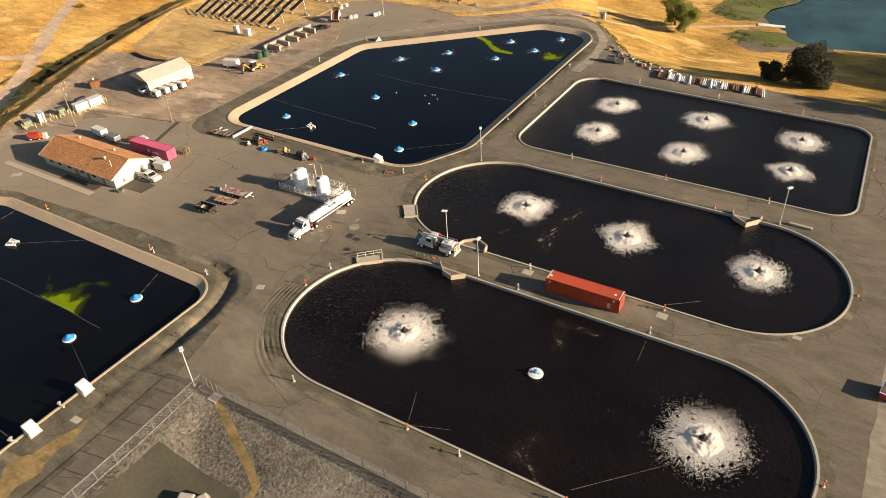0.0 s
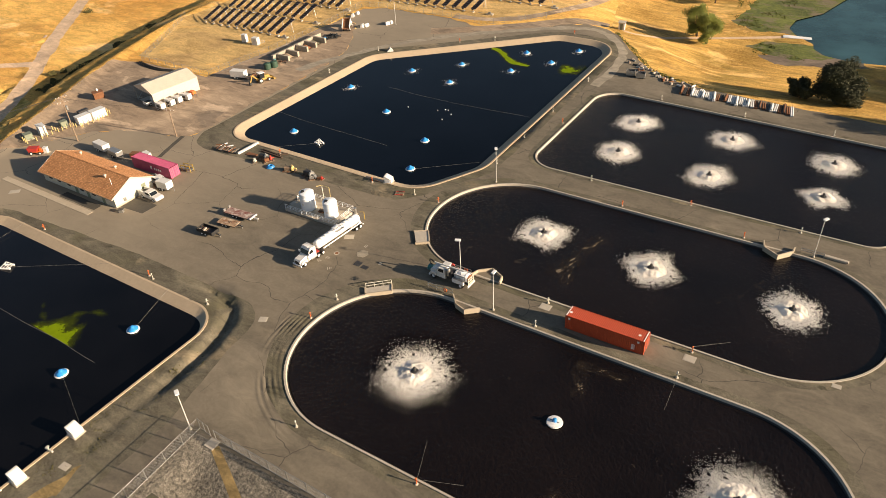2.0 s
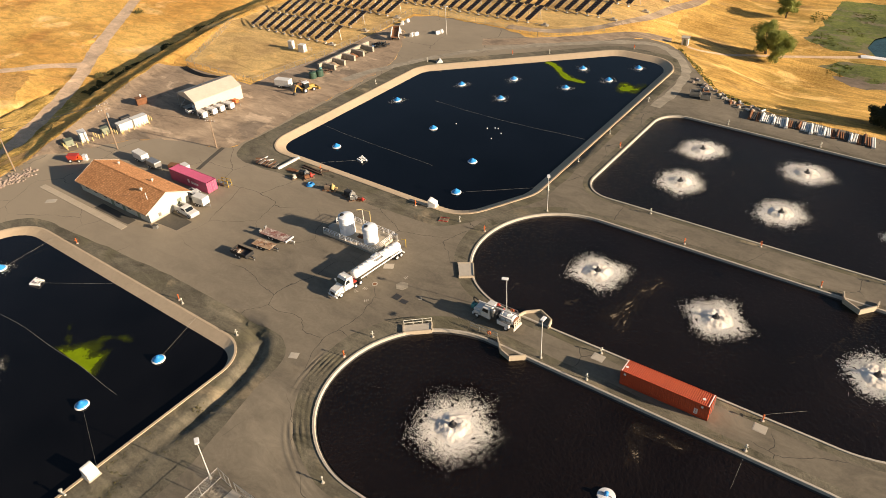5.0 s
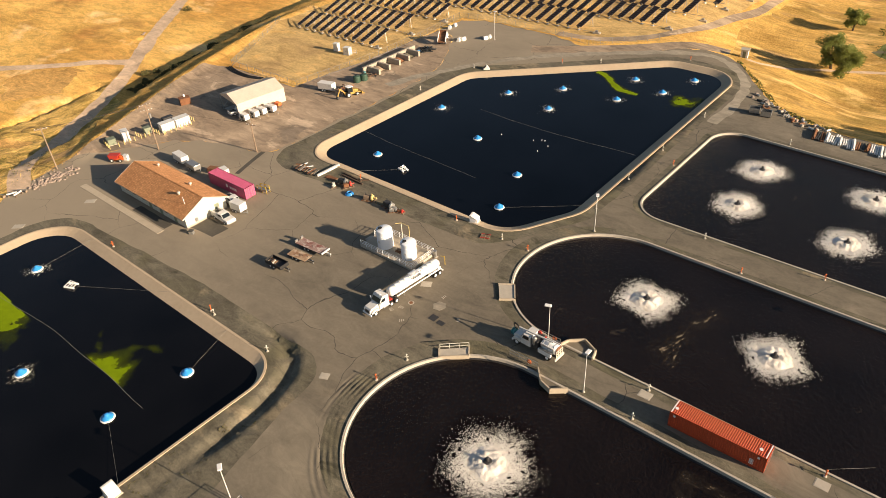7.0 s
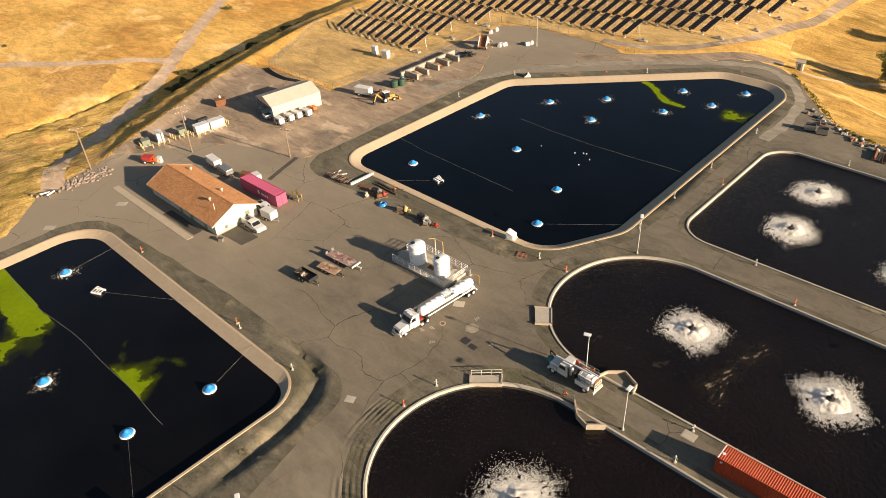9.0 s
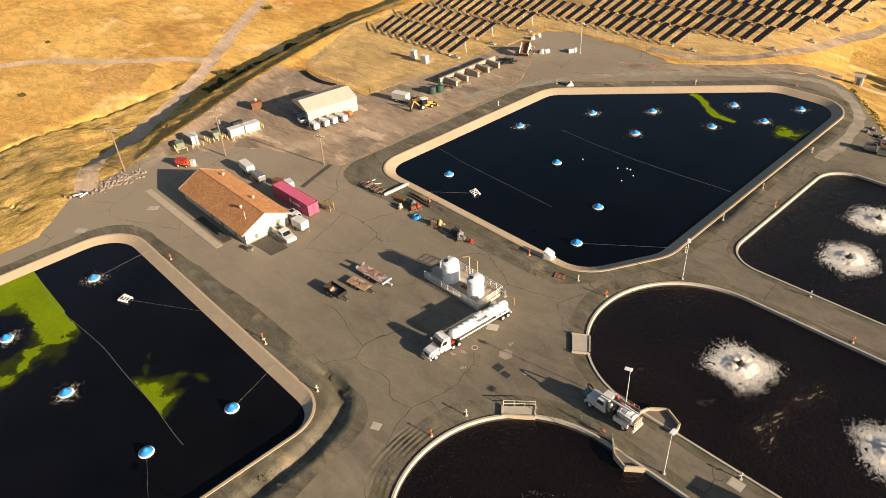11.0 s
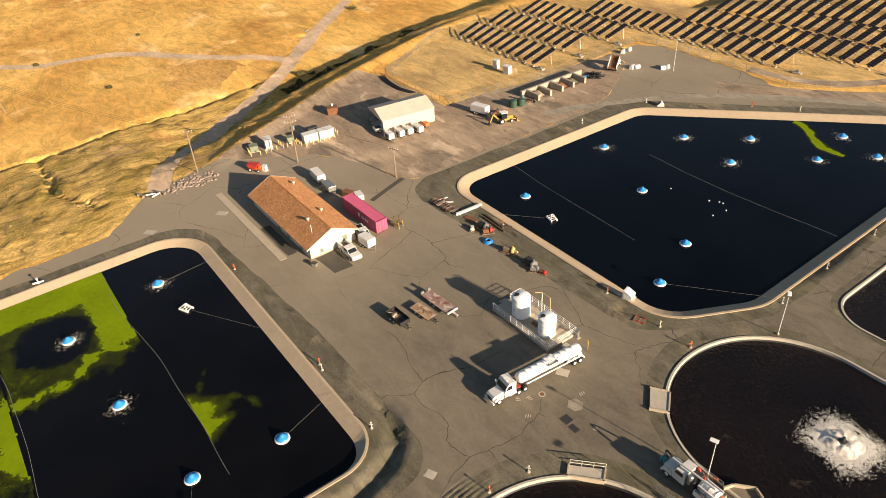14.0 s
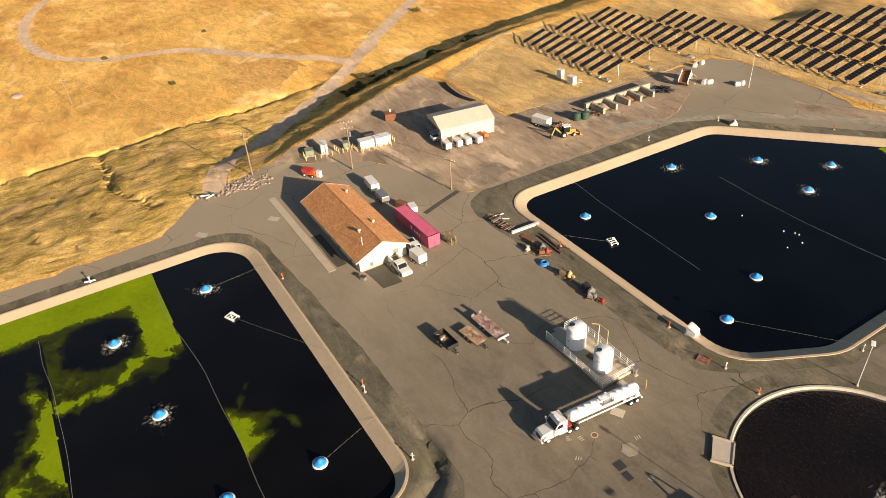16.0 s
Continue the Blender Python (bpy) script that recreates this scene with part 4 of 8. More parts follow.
for a, b, z in [((-94.4, 48.8), (-97, 58.3), -0.5), ((-139.4, 46.9), (-139.5, 58.3), -0.5), ((-95.8, 37), (-83.5, 32), -0.5), ((-84.4, 112.3), (-69.8, 122), -0.7), ((-129.5, 48.4), (-112, 58.2), -0.5), ((-110.1, 112.6), (-118, 104.4), -0.7)]:
    cable("mooring_line", [(*a, z), (*b, 0.15)], 0.012, PALE_LINE, "thin mooring line running to the bank", 0.0)
for a, b in [((-39, 47.9), (-33, 51.0)), ((-17.2, 79.6), (-17, 73)), ((-16.6, 49.2), (-6, 61)), ((-17, 86.8), (-12, 92)), ((-39, 47.9), (-42, 55))]:
    cable("mooring_line", [(*a, 0.5), (*b, -0.5)], 0.012, PALE_LINE, "thin mooring line running to the bank", 0.0)
rnd = random.Random(5)
for i in range(6):
    x, y = rnd.uniform(-103, -90), rnd.uniform(135, 141)
    tagged(part("float_ball", lathe(bmesh.new(), [(0.05, 0), (0.13, 0.06), (0.15, 0.14), (0.1, 0.22), (0.02, 0.25)], 10), PALE), "small white ball float on a large pond", "float", "ball floats").location = (x, y, -0.78)


def algae(name, x0, x1, y0, y1, z, test, label, cell=0.28, mat=None, category="algae"):
    """A ragged floating mat of weed; its cover thins out towards the edges."""
    nx, ny = int((x1 - x0) / cell), int((y1 - y0) / cell)
    value = [[test(x0 + i * cell, y0 + j * cell) for j in range(ny + 1)] for i in range(nx + 1)]
    verts, faces, at, thick = [], [], {}, []

    def vert(i, j):
        if (i, j) not in at:
            at[i, j] = len(verts)
            verts.append((x0 + i * cell, y0 + j * cell, z))
            thick.append(max(-2.0, value[i][j]))
        return at[i, j]
    for i in range(nx):
        for j in range(ny):
            if max(value[i][j], value[i + 1][j], value[i + 1][j + 1], value[i][j + 1]) > -0.55:
                faces.append((vert(i, j), vert(i + 1, j), vert(i + 1, j + 1), vert(i, j + 1)))
    me = bpy.data.meshes.new(name)
    me.from_pydata(verts, [], faces)
    me.attributes.new("cover", "FLOAT", "POINT").data.foreach_set("value", thick)
    me.materials.append(mat or ALGAE)
    tagged(new(name, me), label, category, "", "stuff")


def swirl(x, y, f=0.12, d=3.0):
    """Streaky noise, as of weed drawn out by currents."""
    wx = x + d * noise.noise((x * 0.09, y * 0.09, 11))
    wy = y + d * noise.noise((x * 0.09, y * 0.09, 23))
    return noise.fractal((wx * f, wy * f, 0), 0.9, 2.2, 6)


def away(line, x, y):
    """How far a place lies from a line of points."""
    best = 1e9
    for (ax, ay), (bx, by) in zip(line, line[1:]):
        dx, dy = bx - ax, by - ay
        t = min(1, max(0, ((x - ax) * dx + (y - ay) * dy) / (dx * dx + dy * dy)))
        best = min(best, math.hypot(x - ax - t * dx, y - ay - t * dy))
    return best


ARC = [(-126.6, 37.4), (-127.6, 35.2), (-128.2, 32.6), (-125.9, 31.6), (-124.3, 29.4), (-124.2, 26.3), (-124.0, 23.4), (-124.7, 20.9)]
SIDE_ARC = [(-129.6, 23.6), (-127.6, 22.4), (-125.0, 22.0)]


def mat_a(x, y):
    """Thick weed along the bank and the curtain, swept clear round one aerator, with a trailing arc."""
    if y > 39.9 + 0.4 * noise.noise((x * 0.2, y * 0.2, 4)) or x < -150.1:
        return -2
    n = swirl(x, y)
    fine = swirl(x, y, 0.45, 4)
    hole = math.hypot((x + 135.4) / 7.0, (y - 28.9) / 6.3) + 0.10 * noise.noise((x * 0.35, y * 0.35, 6)) + 0.05 * noise.noise((x * 1.2, y * 1.2, 6))
    band = (-142.6 - x) * 0.30 + 0.20 * n + 0.12 * fine
    top = min((y - 34.6) * 0.35, (-127.6 - x) * 0.3) + 0.12 * n + 0.10 * fine
    if y > 20.2 or x < -143:
        arc = 0.36 - away(ARC, x, y) * 0.42 + 0.50 * fine if y > 20.6 else -2
        side = 0.05 - away(SIDE_ARC, x, y) * 0.40 + 0.45 * fine if y > 20.6 else -2
        veil = -0.20 - max(0, abs(x + 133.5) - 8) * 0.12 - max(0, y - 36) * 0.2 + 0.22 * fine if y > 20.8 else -2
    else:
        arc = side = veil = -2
    if hole < 1:
        dark = (hole - 1) * 1.9 - 0.30 + 0.2 * fine
        return min(dark, max(band, top, arc, side, veil, dark))
    return max(band, top, arc, side, veil)


def mat_b(x, y):
    """Weed gathered behind the second curtain."""
    if y > 20.5 + 0.3 * noise.noise((x * 0.3, 0, 0)):
        return -9
    fine = swirl(x, y, 0.35, 4)
    wedge = 0.75 - max(0, abs(x + 117.5) - 5.0) * 0.16 - (20.6 - y) * 0.26
    upper = 0.10 - abs(x + 128) * 0.07 - abs(18.4 - y) * 0.30
    low = 0.20 - math.hypot(x + 112, y - 14.5) * 0.12
    return max(wedge, upper, low) + 0.45 * fine


PLUME = [(-106.6, 43.8), (-106.0, 46.5), (-104.4, 48.2), (-102.6, 49.0)]
WISP = [(-106.4, 42.0), (-112.0, 44.0), (-113.6, 45.6)]


def mat_c(x, y):
    """A wedge against the first curtain, with a plume drawn out from it."""
    if y < 41.3:
        return -9
    fine = swirl(x, y, 0.5, 3)
    blob = 0.72 - max(0, abs(x + 104.8) - 2.4) * 0.36 - (y - 41.3) * 0.27
    plume = -0.27 - away(PLUME, x, y) * 0.40
    wisp = -0.42 - away(WISP, x, y) * 0.45
    return max(blob, plume, wisp) + 0.32 * fine


def mat_d(x, y):
    t = (x + 103.3) / 15.4
    line = 181.4 - 7.6 * smooth(0, 0.75, t) + 0.4 * noise.noise((x * 0.4, y * 0.4, 0))
    wide = 1.4 + 1.2 * math.sin(math.pi * min(1, max(0, t))) * (1 + noise.noise((x * 0.3, y * 0.3, 3)))
    return min(y - line, line + wide - y) if -103.6 < x < -87.6 else -9


def mat_e(x, y):
    return 0.65 - math.hypot((x + 76) / 3.0, (y - 176.5) / 3.2) + 0.9 * swirl(x, y, 0.25, 2)


algae("algae_mat", -150.2, -116, 2, 42, -0.53, mat_a, "bright green algae spread over a still pond", 0.22)
algae("algae_mat", -136, -100, 8, 21.5, -0.53, mat_b, "patch of green algae against a curtain line", 0.22)
algae("algae_mat", -116, -94, 40.5, 52, -0.53, mat_c, "small drifting patch of green algae", 0.16)
algae("algae_mat", -104, -87, 172, 184, -0.73, mat_d, "thin curved band of green algae", 0.25)
algae("algae_mat", -80, -72, 171, 182, -0.73, mat_e, "drifting scrap of green algae", 0.2)


def streak(ax, ay, bx, by, wide, seed):
    def cover(x, y):
        dx, dy = bx - ax, by - ay
        t = ((x - ax) * dx + (y - ay) * dy) / (dx * dx + dy * dy)
        u = min(1, max(0, t))
        d = math.hypot(x - ax - u * dx, y - ay - u * dy)
        along = ((x - ax) * dx + (y - ay) * dy) / math.hypot(dx, dy)
        across = ((x - ax) * dy - (y - ay) * dx) / math.hypot(dx, dy)
        return -0.09 - d / wide * 0.36 + 0.5 * noise.fractal((along * 0.5 + seed, across * 2.6, seed), 0.7, 2.1, 5)
    return cover


for i, (ax, ay, bx, by, w) in enumerate([(-28.2, 71.5, -29.8, 76.0, 1.1), (-29.5, 76.2, -24, 76.6, 0.9), (-24.5, 51.5, -20.5, 48.8, 1.0), (-25, 50.5, -24.0, 54.5, 0.9), (-42.2, 94, -39.2, 106, 1.5), (-40, 93, -41, 98, 1.2)]):
    algae("pond_scum", min(ax, bx) - 3.5, max(ax, bx) + 3.5, min(ay, by) - 3.5, max(ay, by) + 3.5, LEVEL + 0.012 + i * 0.002, streak(ax, ay, bx, by, w, i), "pale wisps of scum on dark water", 0.2, SCUM, "scum")


def mooring_post(colour, label):
    p = thing("mooring_post", label, "post", group="mooring posts round the ponds")
    part("base", lathe(bmesh.new(), [(0.24, 0), (0.24, 0.08), (0.1, 0.14)], 10), CONCRETE, p)
    part("post", tube(bmesh.new(), (0, 0, 0.1), (0, 0, 1.05), 0.06), colour, p)
    bm = bmesh.new()
    tube(bm, (-0.28, 0, 0.75), (0.28, 0, 0.75), 0.05)
    part("crossbar", bm, colour, p)
    part("cap", lathe(bmesh.new(), [(0.12, 1.02), (0.14, 1.14), (0.05, 1.2)], 10), colour, p)
    return p


po = mooring_post(ORANGE, "short orange mooring post with a crossbar")
pw = mooring_post(CREAM, "short pale mooring post with a crossbar")
po.matrix_world = pose(-70.7, 64.6, 0)
for i, (x, y) in enumerate([(-38.9, 47.6), (-16.6, 47.6), (8.5, 64.2), (7.8, 103), (-103.1, 59.2), (-87.6, 103.2), (-113.7, 103.6), (-39.7, 118.2), (-17.6, 118.2), (-28.6, 124.2), (5.8, 145.4), (-71.3, 103), (-64.3, 145.2), (-17.0, 86.0), (-113.7, 180.9), (-86, 201), (-133.9, 58.9)]):
    copy_thing(po, pose(x, y, 0, 0, 0, 37 * i))
pw.matrix_world = pose(-39, 80.1, 0)
for i, (x, y) in enumerate([(-17.3, 80.1), (-39.6, 85.9), (-30.8, 47.3), (-57.8, 46.9), (-69.9, 70.2), (-9.4, 124.2), (-48.4, 124.2), (-48.5, 167.3), (-29, 166.4), (-10.3, 165.4), (-101.8, 58.9), (-88.0, 58.8), (-134.3, 145.4), (-68.6, 121.7), (-132, 165), (-105, 186.6), (-69, 150), (-69, 135), (-68.5, 170), (-77, 103.2)]):
    copy_thing(pw, pose(x, y, 0, 0, 0, 53 * i))


def guard_rail(x0, y0, x1, y1, height=1.05, mat=None, z=0.0, lower=True):
    """A pipe rail with posts."""
    a, b = Vector((x0, y0, z)), Vector((x1, y1, z))
    g = thing("guard_rail", "pale pipe guard rail at the water's edge", "railing", x0, y0, z)
    n = max(2, round((b - a).length / 1.5) + 1)
    m = mat or STEEL
    for i in range(n):
        p = (b - a) * (i / (n - 1))
        part("post", tube(bmesh.new(), p, p + Vector((0, 0, height)), 0.045, seg=6), m, g)
    for h in ((height, height * 0.5) if lower else (height,)):
        part("rail", tube(bmesh.new(), Vector((0, 0, h)), b - a + Vector((0, 0, h)), 0.045, seg=6), m, g)
    return g


def outlet_box(points, label, high=0.6, thick=0.2, floor=-0.9, deck=None, top=0.1):
    """A walled concrete box that juts from a pond's kerb."""
    x, y = points[0]
    o = thing("outlet_box", label, "concrete box", x, y, 0)
    pts = [Vector((p[0] - x, p[1] - y, 0)) for p in points]
    for a, b in zip(pts, pts[1:]):
        t = (b - a).normalized()
        n = Vector((-t.y, t.x, 0)) * thick / 2
        e = t * thick * 0.45
        bm = bmesh.new()
        v = [bm.verts.new(p + Vector((0, 0, z))) for z in (floor, high) for p in (a - e - n, b + e - n, b + e + n, a - e + n)]
        for q in ((3, 2, 1, 0), (4, 5, 6, 7), (0, 1, 5, 4), (1, 2, 6, 5), (2, 3, 7, 6), (3, 0, 4, 7)):
            bm.faces.new([v[i] for i in q])
        part("wall", bm, BOXC, o)
    bm = bmesh.new()
    bm.faces.new([bm.verts.new((*p.xy, top)) for p in pts])
    r = bmesh.ops.extrude_face_region(bm, geom=bm.faces[:])
    bmesh.ops.translate(bm, vec=(0, 0, -0.5), verts=[g for g in r["geom"] if isinstance(g, bmesh.types.BMVert)])
    part("deck", bm, deck or ASPHALT, o, "flat deck inside the walls")
    return o


outlet_box([(-53.6, 80.0), (-52.0, 78.2), (-50.1, 77.6), (-48.3, 79.1)], "cream concrete outlet box on a pond's edge")
outlet_box([(-53.7, 86.2), (-53.3, 87.4), (-51.4, 89.0), (-49.0, 87.9), (-48.6, 86.3)], "cream concrete outlet box on a pond's edge")
outlet_box([(-14.3, 118.2), (-13.9, 116.4), (-11.4, 114.9), (-9.5, 117.2), (-9.4, 118.4)], "pale concrete outlet box on a pond's edge")
outlet_box([(-69.6, 92.2), (-67.4, 93.6), (-65.2, 90.6), (-67.2, 89.2)], "pale concrete inlet box at a pond's end", 0.4, deck=CONCRETE, top=0.3)
outlet_box([(-67.5, 74.6), (-66.5, 73.4), (-63.2, 76.2), (-64.2, 77.6)], "pale concrete landing on a pond's edge", 0.3, deck=CONCRETE, top=0.2)
guard_rail(-67.5, 74.8, -64.3, 77.7, mat=CREAM)
guard_rail(-58.6, 80.1, -53.9, 80.3)
guard_rail(-57.9, 86.3, -54.0, 86.3)
guard_rail(-8.4, 118.5, -4.8, 118.4, 0.8)
w = thing("pipe_cover", "long pale concrete pipe cover by a kerb", "cover", -3, 118.7, 0, -3)
part("cover", box(bmesh.new(), -1.9, 1.9, -0.3, 0.3, -0.02, 0.4, 0.08), CONCRETE, w)
rg = thing("life_ring", "orange life ring hung on a pipe rail", "life ring", -55.2, 80.2, 0.0)
part("ring", torus(bmesh.new(), (0, -0.12, 0.7), 0.27, 0.08, (0, 1, 0)), ORANGE, rg)
rg = thing("life_ring", "orange life ring hung on a pipe rail", "life ring", -55.0, 86.2, 0.0)
part("ring", torus(bmesh.new(), (0, 0.12, 0.7), 0.27, 0.08, (0, 1, 0)), ORANGE, rg)
for x, y, t in [(-82.9, 22.6, 0), (-83.1, 31.0, 2), (-84.6, 104.9, 15)]:
    b = thing("control_cabinet", "white sloping-topped cabinet on a pond's bank", "cabinet", x, y, 0.1 if t < 9 else 0, t)
    part("body", slab(bmesh.new(), [(-0.75, -0.1), (0.75, -0.1), (0.75, 0.9), (-0.45, 1.5), (-0.75, 1.5)], -0.75, 0.75), WHITE, b)
    part("base", box(bmesh.new(), -0.9, 0.9, -0.9, 0.9, -0.15, 0.06), CONCRETE, b)
    part("door", box(bmesh.new(), -0.55, 0.55, -0.79, -0.752, 0.12, 0.85), PALE, b)
for x, y, t in [(-83.4, 27.3, 5), (-83.6, 20.2, 20)]:
    v = thing("valve_stand", "pale valve stand on a pond's bank", "valve", x, y, 0.1, t)
    part("pipe", tube(bmesh.new(), (-0.7, 0, 0.35), (0.7, 0, 0.35), 0.14), CREAM, v)
    part("stem", tube(bmesh.new(), (0, 0, 0), (0, 0, 0.95), 0.08), CREAM, v)
    part("wheel", lathe(bmesh.new(), [(0.06, 0.9), (0.25, 0.92), (0.25, 0.97), (0.06, 0.99)], 14), CREAM, v)


# ---- lamps, poles and wires ----
def lamp_post(x, y, h, turn):
    l = thing("street_lamp", "slim pale steel lamp post with a flat white head", "street lamp", x, y, terrain(x, y), turn, "lamp posts on the paving")
    part("base", lathe(bmesh.new(), [(0.2, -0.1), (0.2, 0.15), (0.1, 0.2)], 12), CONCRETE, l)
    part("pole", tube(bmesh.new(), (0, 0, 0.2), (0, 0, h), 0.065, 0.045, 10), WHITE, l)
    part("head", box(bmesh.new(), -0.25, 0.75, -0.28, 0.28, h - 0.02, h + 0.16, 0.05), PALE, l, "flat white lamp head")
    part("lens", box(bmesh.new(), 0.0, 0.65, -0.2, 0.2, h - 0.06, h - 0.022), GLASS, l)


lamp_post(-46.4, 80.3, 7.3, 90)
lamp_post(-55.9, 86.1, 6.6, 200)
lamp_post(-70.0, 39.4, 6.8, 150)
lamp_post(-65.0, 114.9, 7.4, 120)
lamp_post(-6.3, 117.9, 7.4, 60)
lamp_post(-140.6, 186.0, 8.4, 0)


def utility_pole(x, y, h, bars, turn):
    p = thing("utility_pole", "weathered wooden utility pole with a crossarm", "utility pole", x, y, terrain(x, y) - 0.2, turn, "utility poles")
    part("pole", tube(bmesh.new(), (0, 0, 0), (0, 0, h), 0.16, 0.10, 10), WOOD, p)
    for i in range(bars):
        part("crossarm", box(bmesh.new(), -1.3, 1.3, -0.08, 0.08, h - 0.5 - i * 1.3, h - 0.36 - i * 1.3), WOOD, p)
        for s in (-1.15, -0.5, 0.5, 1.15):
            part("insulator", lathe(bmesh.new(), [(0.05, h - 0.36 - i * 1.3), (0.07, h - 0.26 - i * 1.3), (0.03, h - 0.16 - i * 1.3)], 8), PALE, p).location.x = s
    if bars > 1:
        part("transformer", lathe(bmesh.new(), [(0.24, h - 3.6), (0.28, h - 3.5), (0.28, h - 2.6), (0.2, h - 2.5)], 12, (0.4, 0, 0)), STEEL, p, "grey canister transformer")
    return p


utility_pole(-162.5, 85.9, 11.6, 2, 70)
utility_pole(-173.4, 67.0, 10.4, 1, 60)
utility_pole(-142.3, 98.6, 7.2, 1, 20)
utility_pole(-262, 40, 8, 1, 40)
for dx in (-1.0, 0, 1.0):
    cable("power_line", [(-173.4 + dx * 0.5, 67 + dx, 10.1), (-162.5 + dx * 0.5, 85.9 + dx, 11.3)], 0.02, DARK, "thin sagging overhead wire", 0.4)
    cable("power_line", [(-262 + dx * 0.5, 40 + dx, 2.0), (-173.4 + dx * 0.5, 67 + dx, 10.1)], 0.02, DARK, "thin sagging overhead wire", 1.2)
cable("power_line", [(-162.5, 85.9, 10.9), (-142.3, 98.6, 6.9)], 0.02, DARK, "thin sagging overhead wire", 0.4)


# ---- chain-link fences ----
def chain_fence(points, height, label, gap=3.0, pitch=0.45, wire=0.016):
    x, y = points[0]
    f = thing("chain_link_fence", label, "fence", x, y, 0)
    for (ax, ay), (bx, by) in zip(points, points[1:]):
        a, b = Vector((ax, ay)), Vector((bx, by))
        n = max(1, round((b - a).length / gap))
        for i in range(n + 1):
            p = a.lerp(b, i / n)
            z = terrain(p.x, p.y)
            part("post", tube(bmesh.new(), (p.x - x, p.y - y, z - 0.1), (p.x - x, p.y - y, z + height + 0.05), 0.055, seg=6), STEEL, f)
        line = [a.lerp(b, i / n) for i in range(n + 1)]
        for h in (0.06, height):
            part("rail", sweep(bmesh.new(), [(p.x - x, p.y - y, terrain(p.x, p.y) + h) for p in line], 0.028, 4), STEEL, f)
        bm = bmesh.new()
        k = int((b - a).length / pitch)
        lean = height / (b - a).length
        for i in range(k):
            for s in (1, -1):
                u, v = i / k, i / k + s * lean
                if 0 <= v <= 1:
                    p, q = a.lerp(b, u), a.lerp(b, v)
                    tube(bm, (p.x - x, p.y - y, terrain(p.x, p.y) + 0.05), (q.x - x, q.y - y, terrain(q.x, q.y) + height), wire, seg=3, cap=False)
        part("mesh", bm, STEEL, f, "galvanised wire mesh")
    return f


chain_fence([(-65.6, 39.9), (14, 39.9)], 1.9, "grey chain-link fence beside the paving", 3.2, 0.3, 0.010)
chain_fence([(-69.0, 40.2), (-68.4, 28), (-68.2, 10), (-68.2, -20)], 1.9, "grey chain-link fence beside the paving", 3.2, 0.3, 0.010)
chain_fence([(-69.0, 40.2), (-66.8, 40.0)], 1.9, "closed chain-link gate in a fence", 1.1, 0.3, 0.010)
chain_fence([(-192.5, 128.4), (-164.2, 128.8), (-161.4, 150), (-160.8, 172), (-163, 197), (-150, 199.5), (-128, 199.5), (-115, 197), (-100, 211)], 1.7, "thin grey wire fence along dry grass", 3.5, 0.7, 0.012)
chain_fence([(-192.5, 128.4), (-203, 146), (-212, 162)], 1.7, "thin grey wire fence along dry grass", 3.5, 0.7, 0.012)
rp = thing("boat_ramp", "pale concrete ramp running into the lake", "ramp", -33.0, 242.4, -6.75, 14)
part("slab", slab(bmesh.new(), [(-1.5, 0.32), (0.0, 0.36), (3.0, 0.18), (6.6, 0.02), (6.6, -0.2), (-1.5, -0.2)], -1.1, 1.1), PALE, rp)
st = thing("concrete_step", "pale concrete steps beside the fence gate", "steps", -65.6, 39.0, -0.35, 0)
for i in range(3):
    part("step", box(bmesh.new(), -0.8, 0.8, -0.6 - i * 0.5, 0.9 - i * 0.5, -0.3 - i * 0.17, 0.38 - i * 0.17), CONCRETE, st)
for x, y, t in [(-57.2, 26.0, 20), (-54.9, 26.8, -25)]:
    k = thing("pump_housing", "tan rounded pump housing on gravel", "housing", x, y, terrain(x, y), t)
    part("cover", box(bmesh.new(), -1.1, 1.1, -0.7, 0.7, -0.3, 1.1, 0.25), TAN, k)
    part("base", box(bmesh.new(), -1.3, 1.3, -0.9, 0.9, -0.4, 0.1), CONCRETE, k)


# ---- vehicles ----
def wheel(parent, x, y, r=0.42, w=0.28):
    t = part("tyre", lathe(bmesh.new(), [(r * 0.55, -w / 2), (r * 0.94, -w / 2), (r, -w / 3), (r, w / 3), (r * 0.94, w / 2), (r * 0.55, w / 2)], 18, (0, 0, 0), (0, 1, 0)), BLACK, parent)
    t.location = (x, y, r)
    s = 1 if y > 0 else -1
    part("rim", lathe(bmesh.new(), [(r * 0.56, -0.03), (r * 0.5, 0.03), (r * 0.2, 0.06)], 14, (0, s * (w / 2 + 0.005), 0), (0, s, 0)), PALE, t)


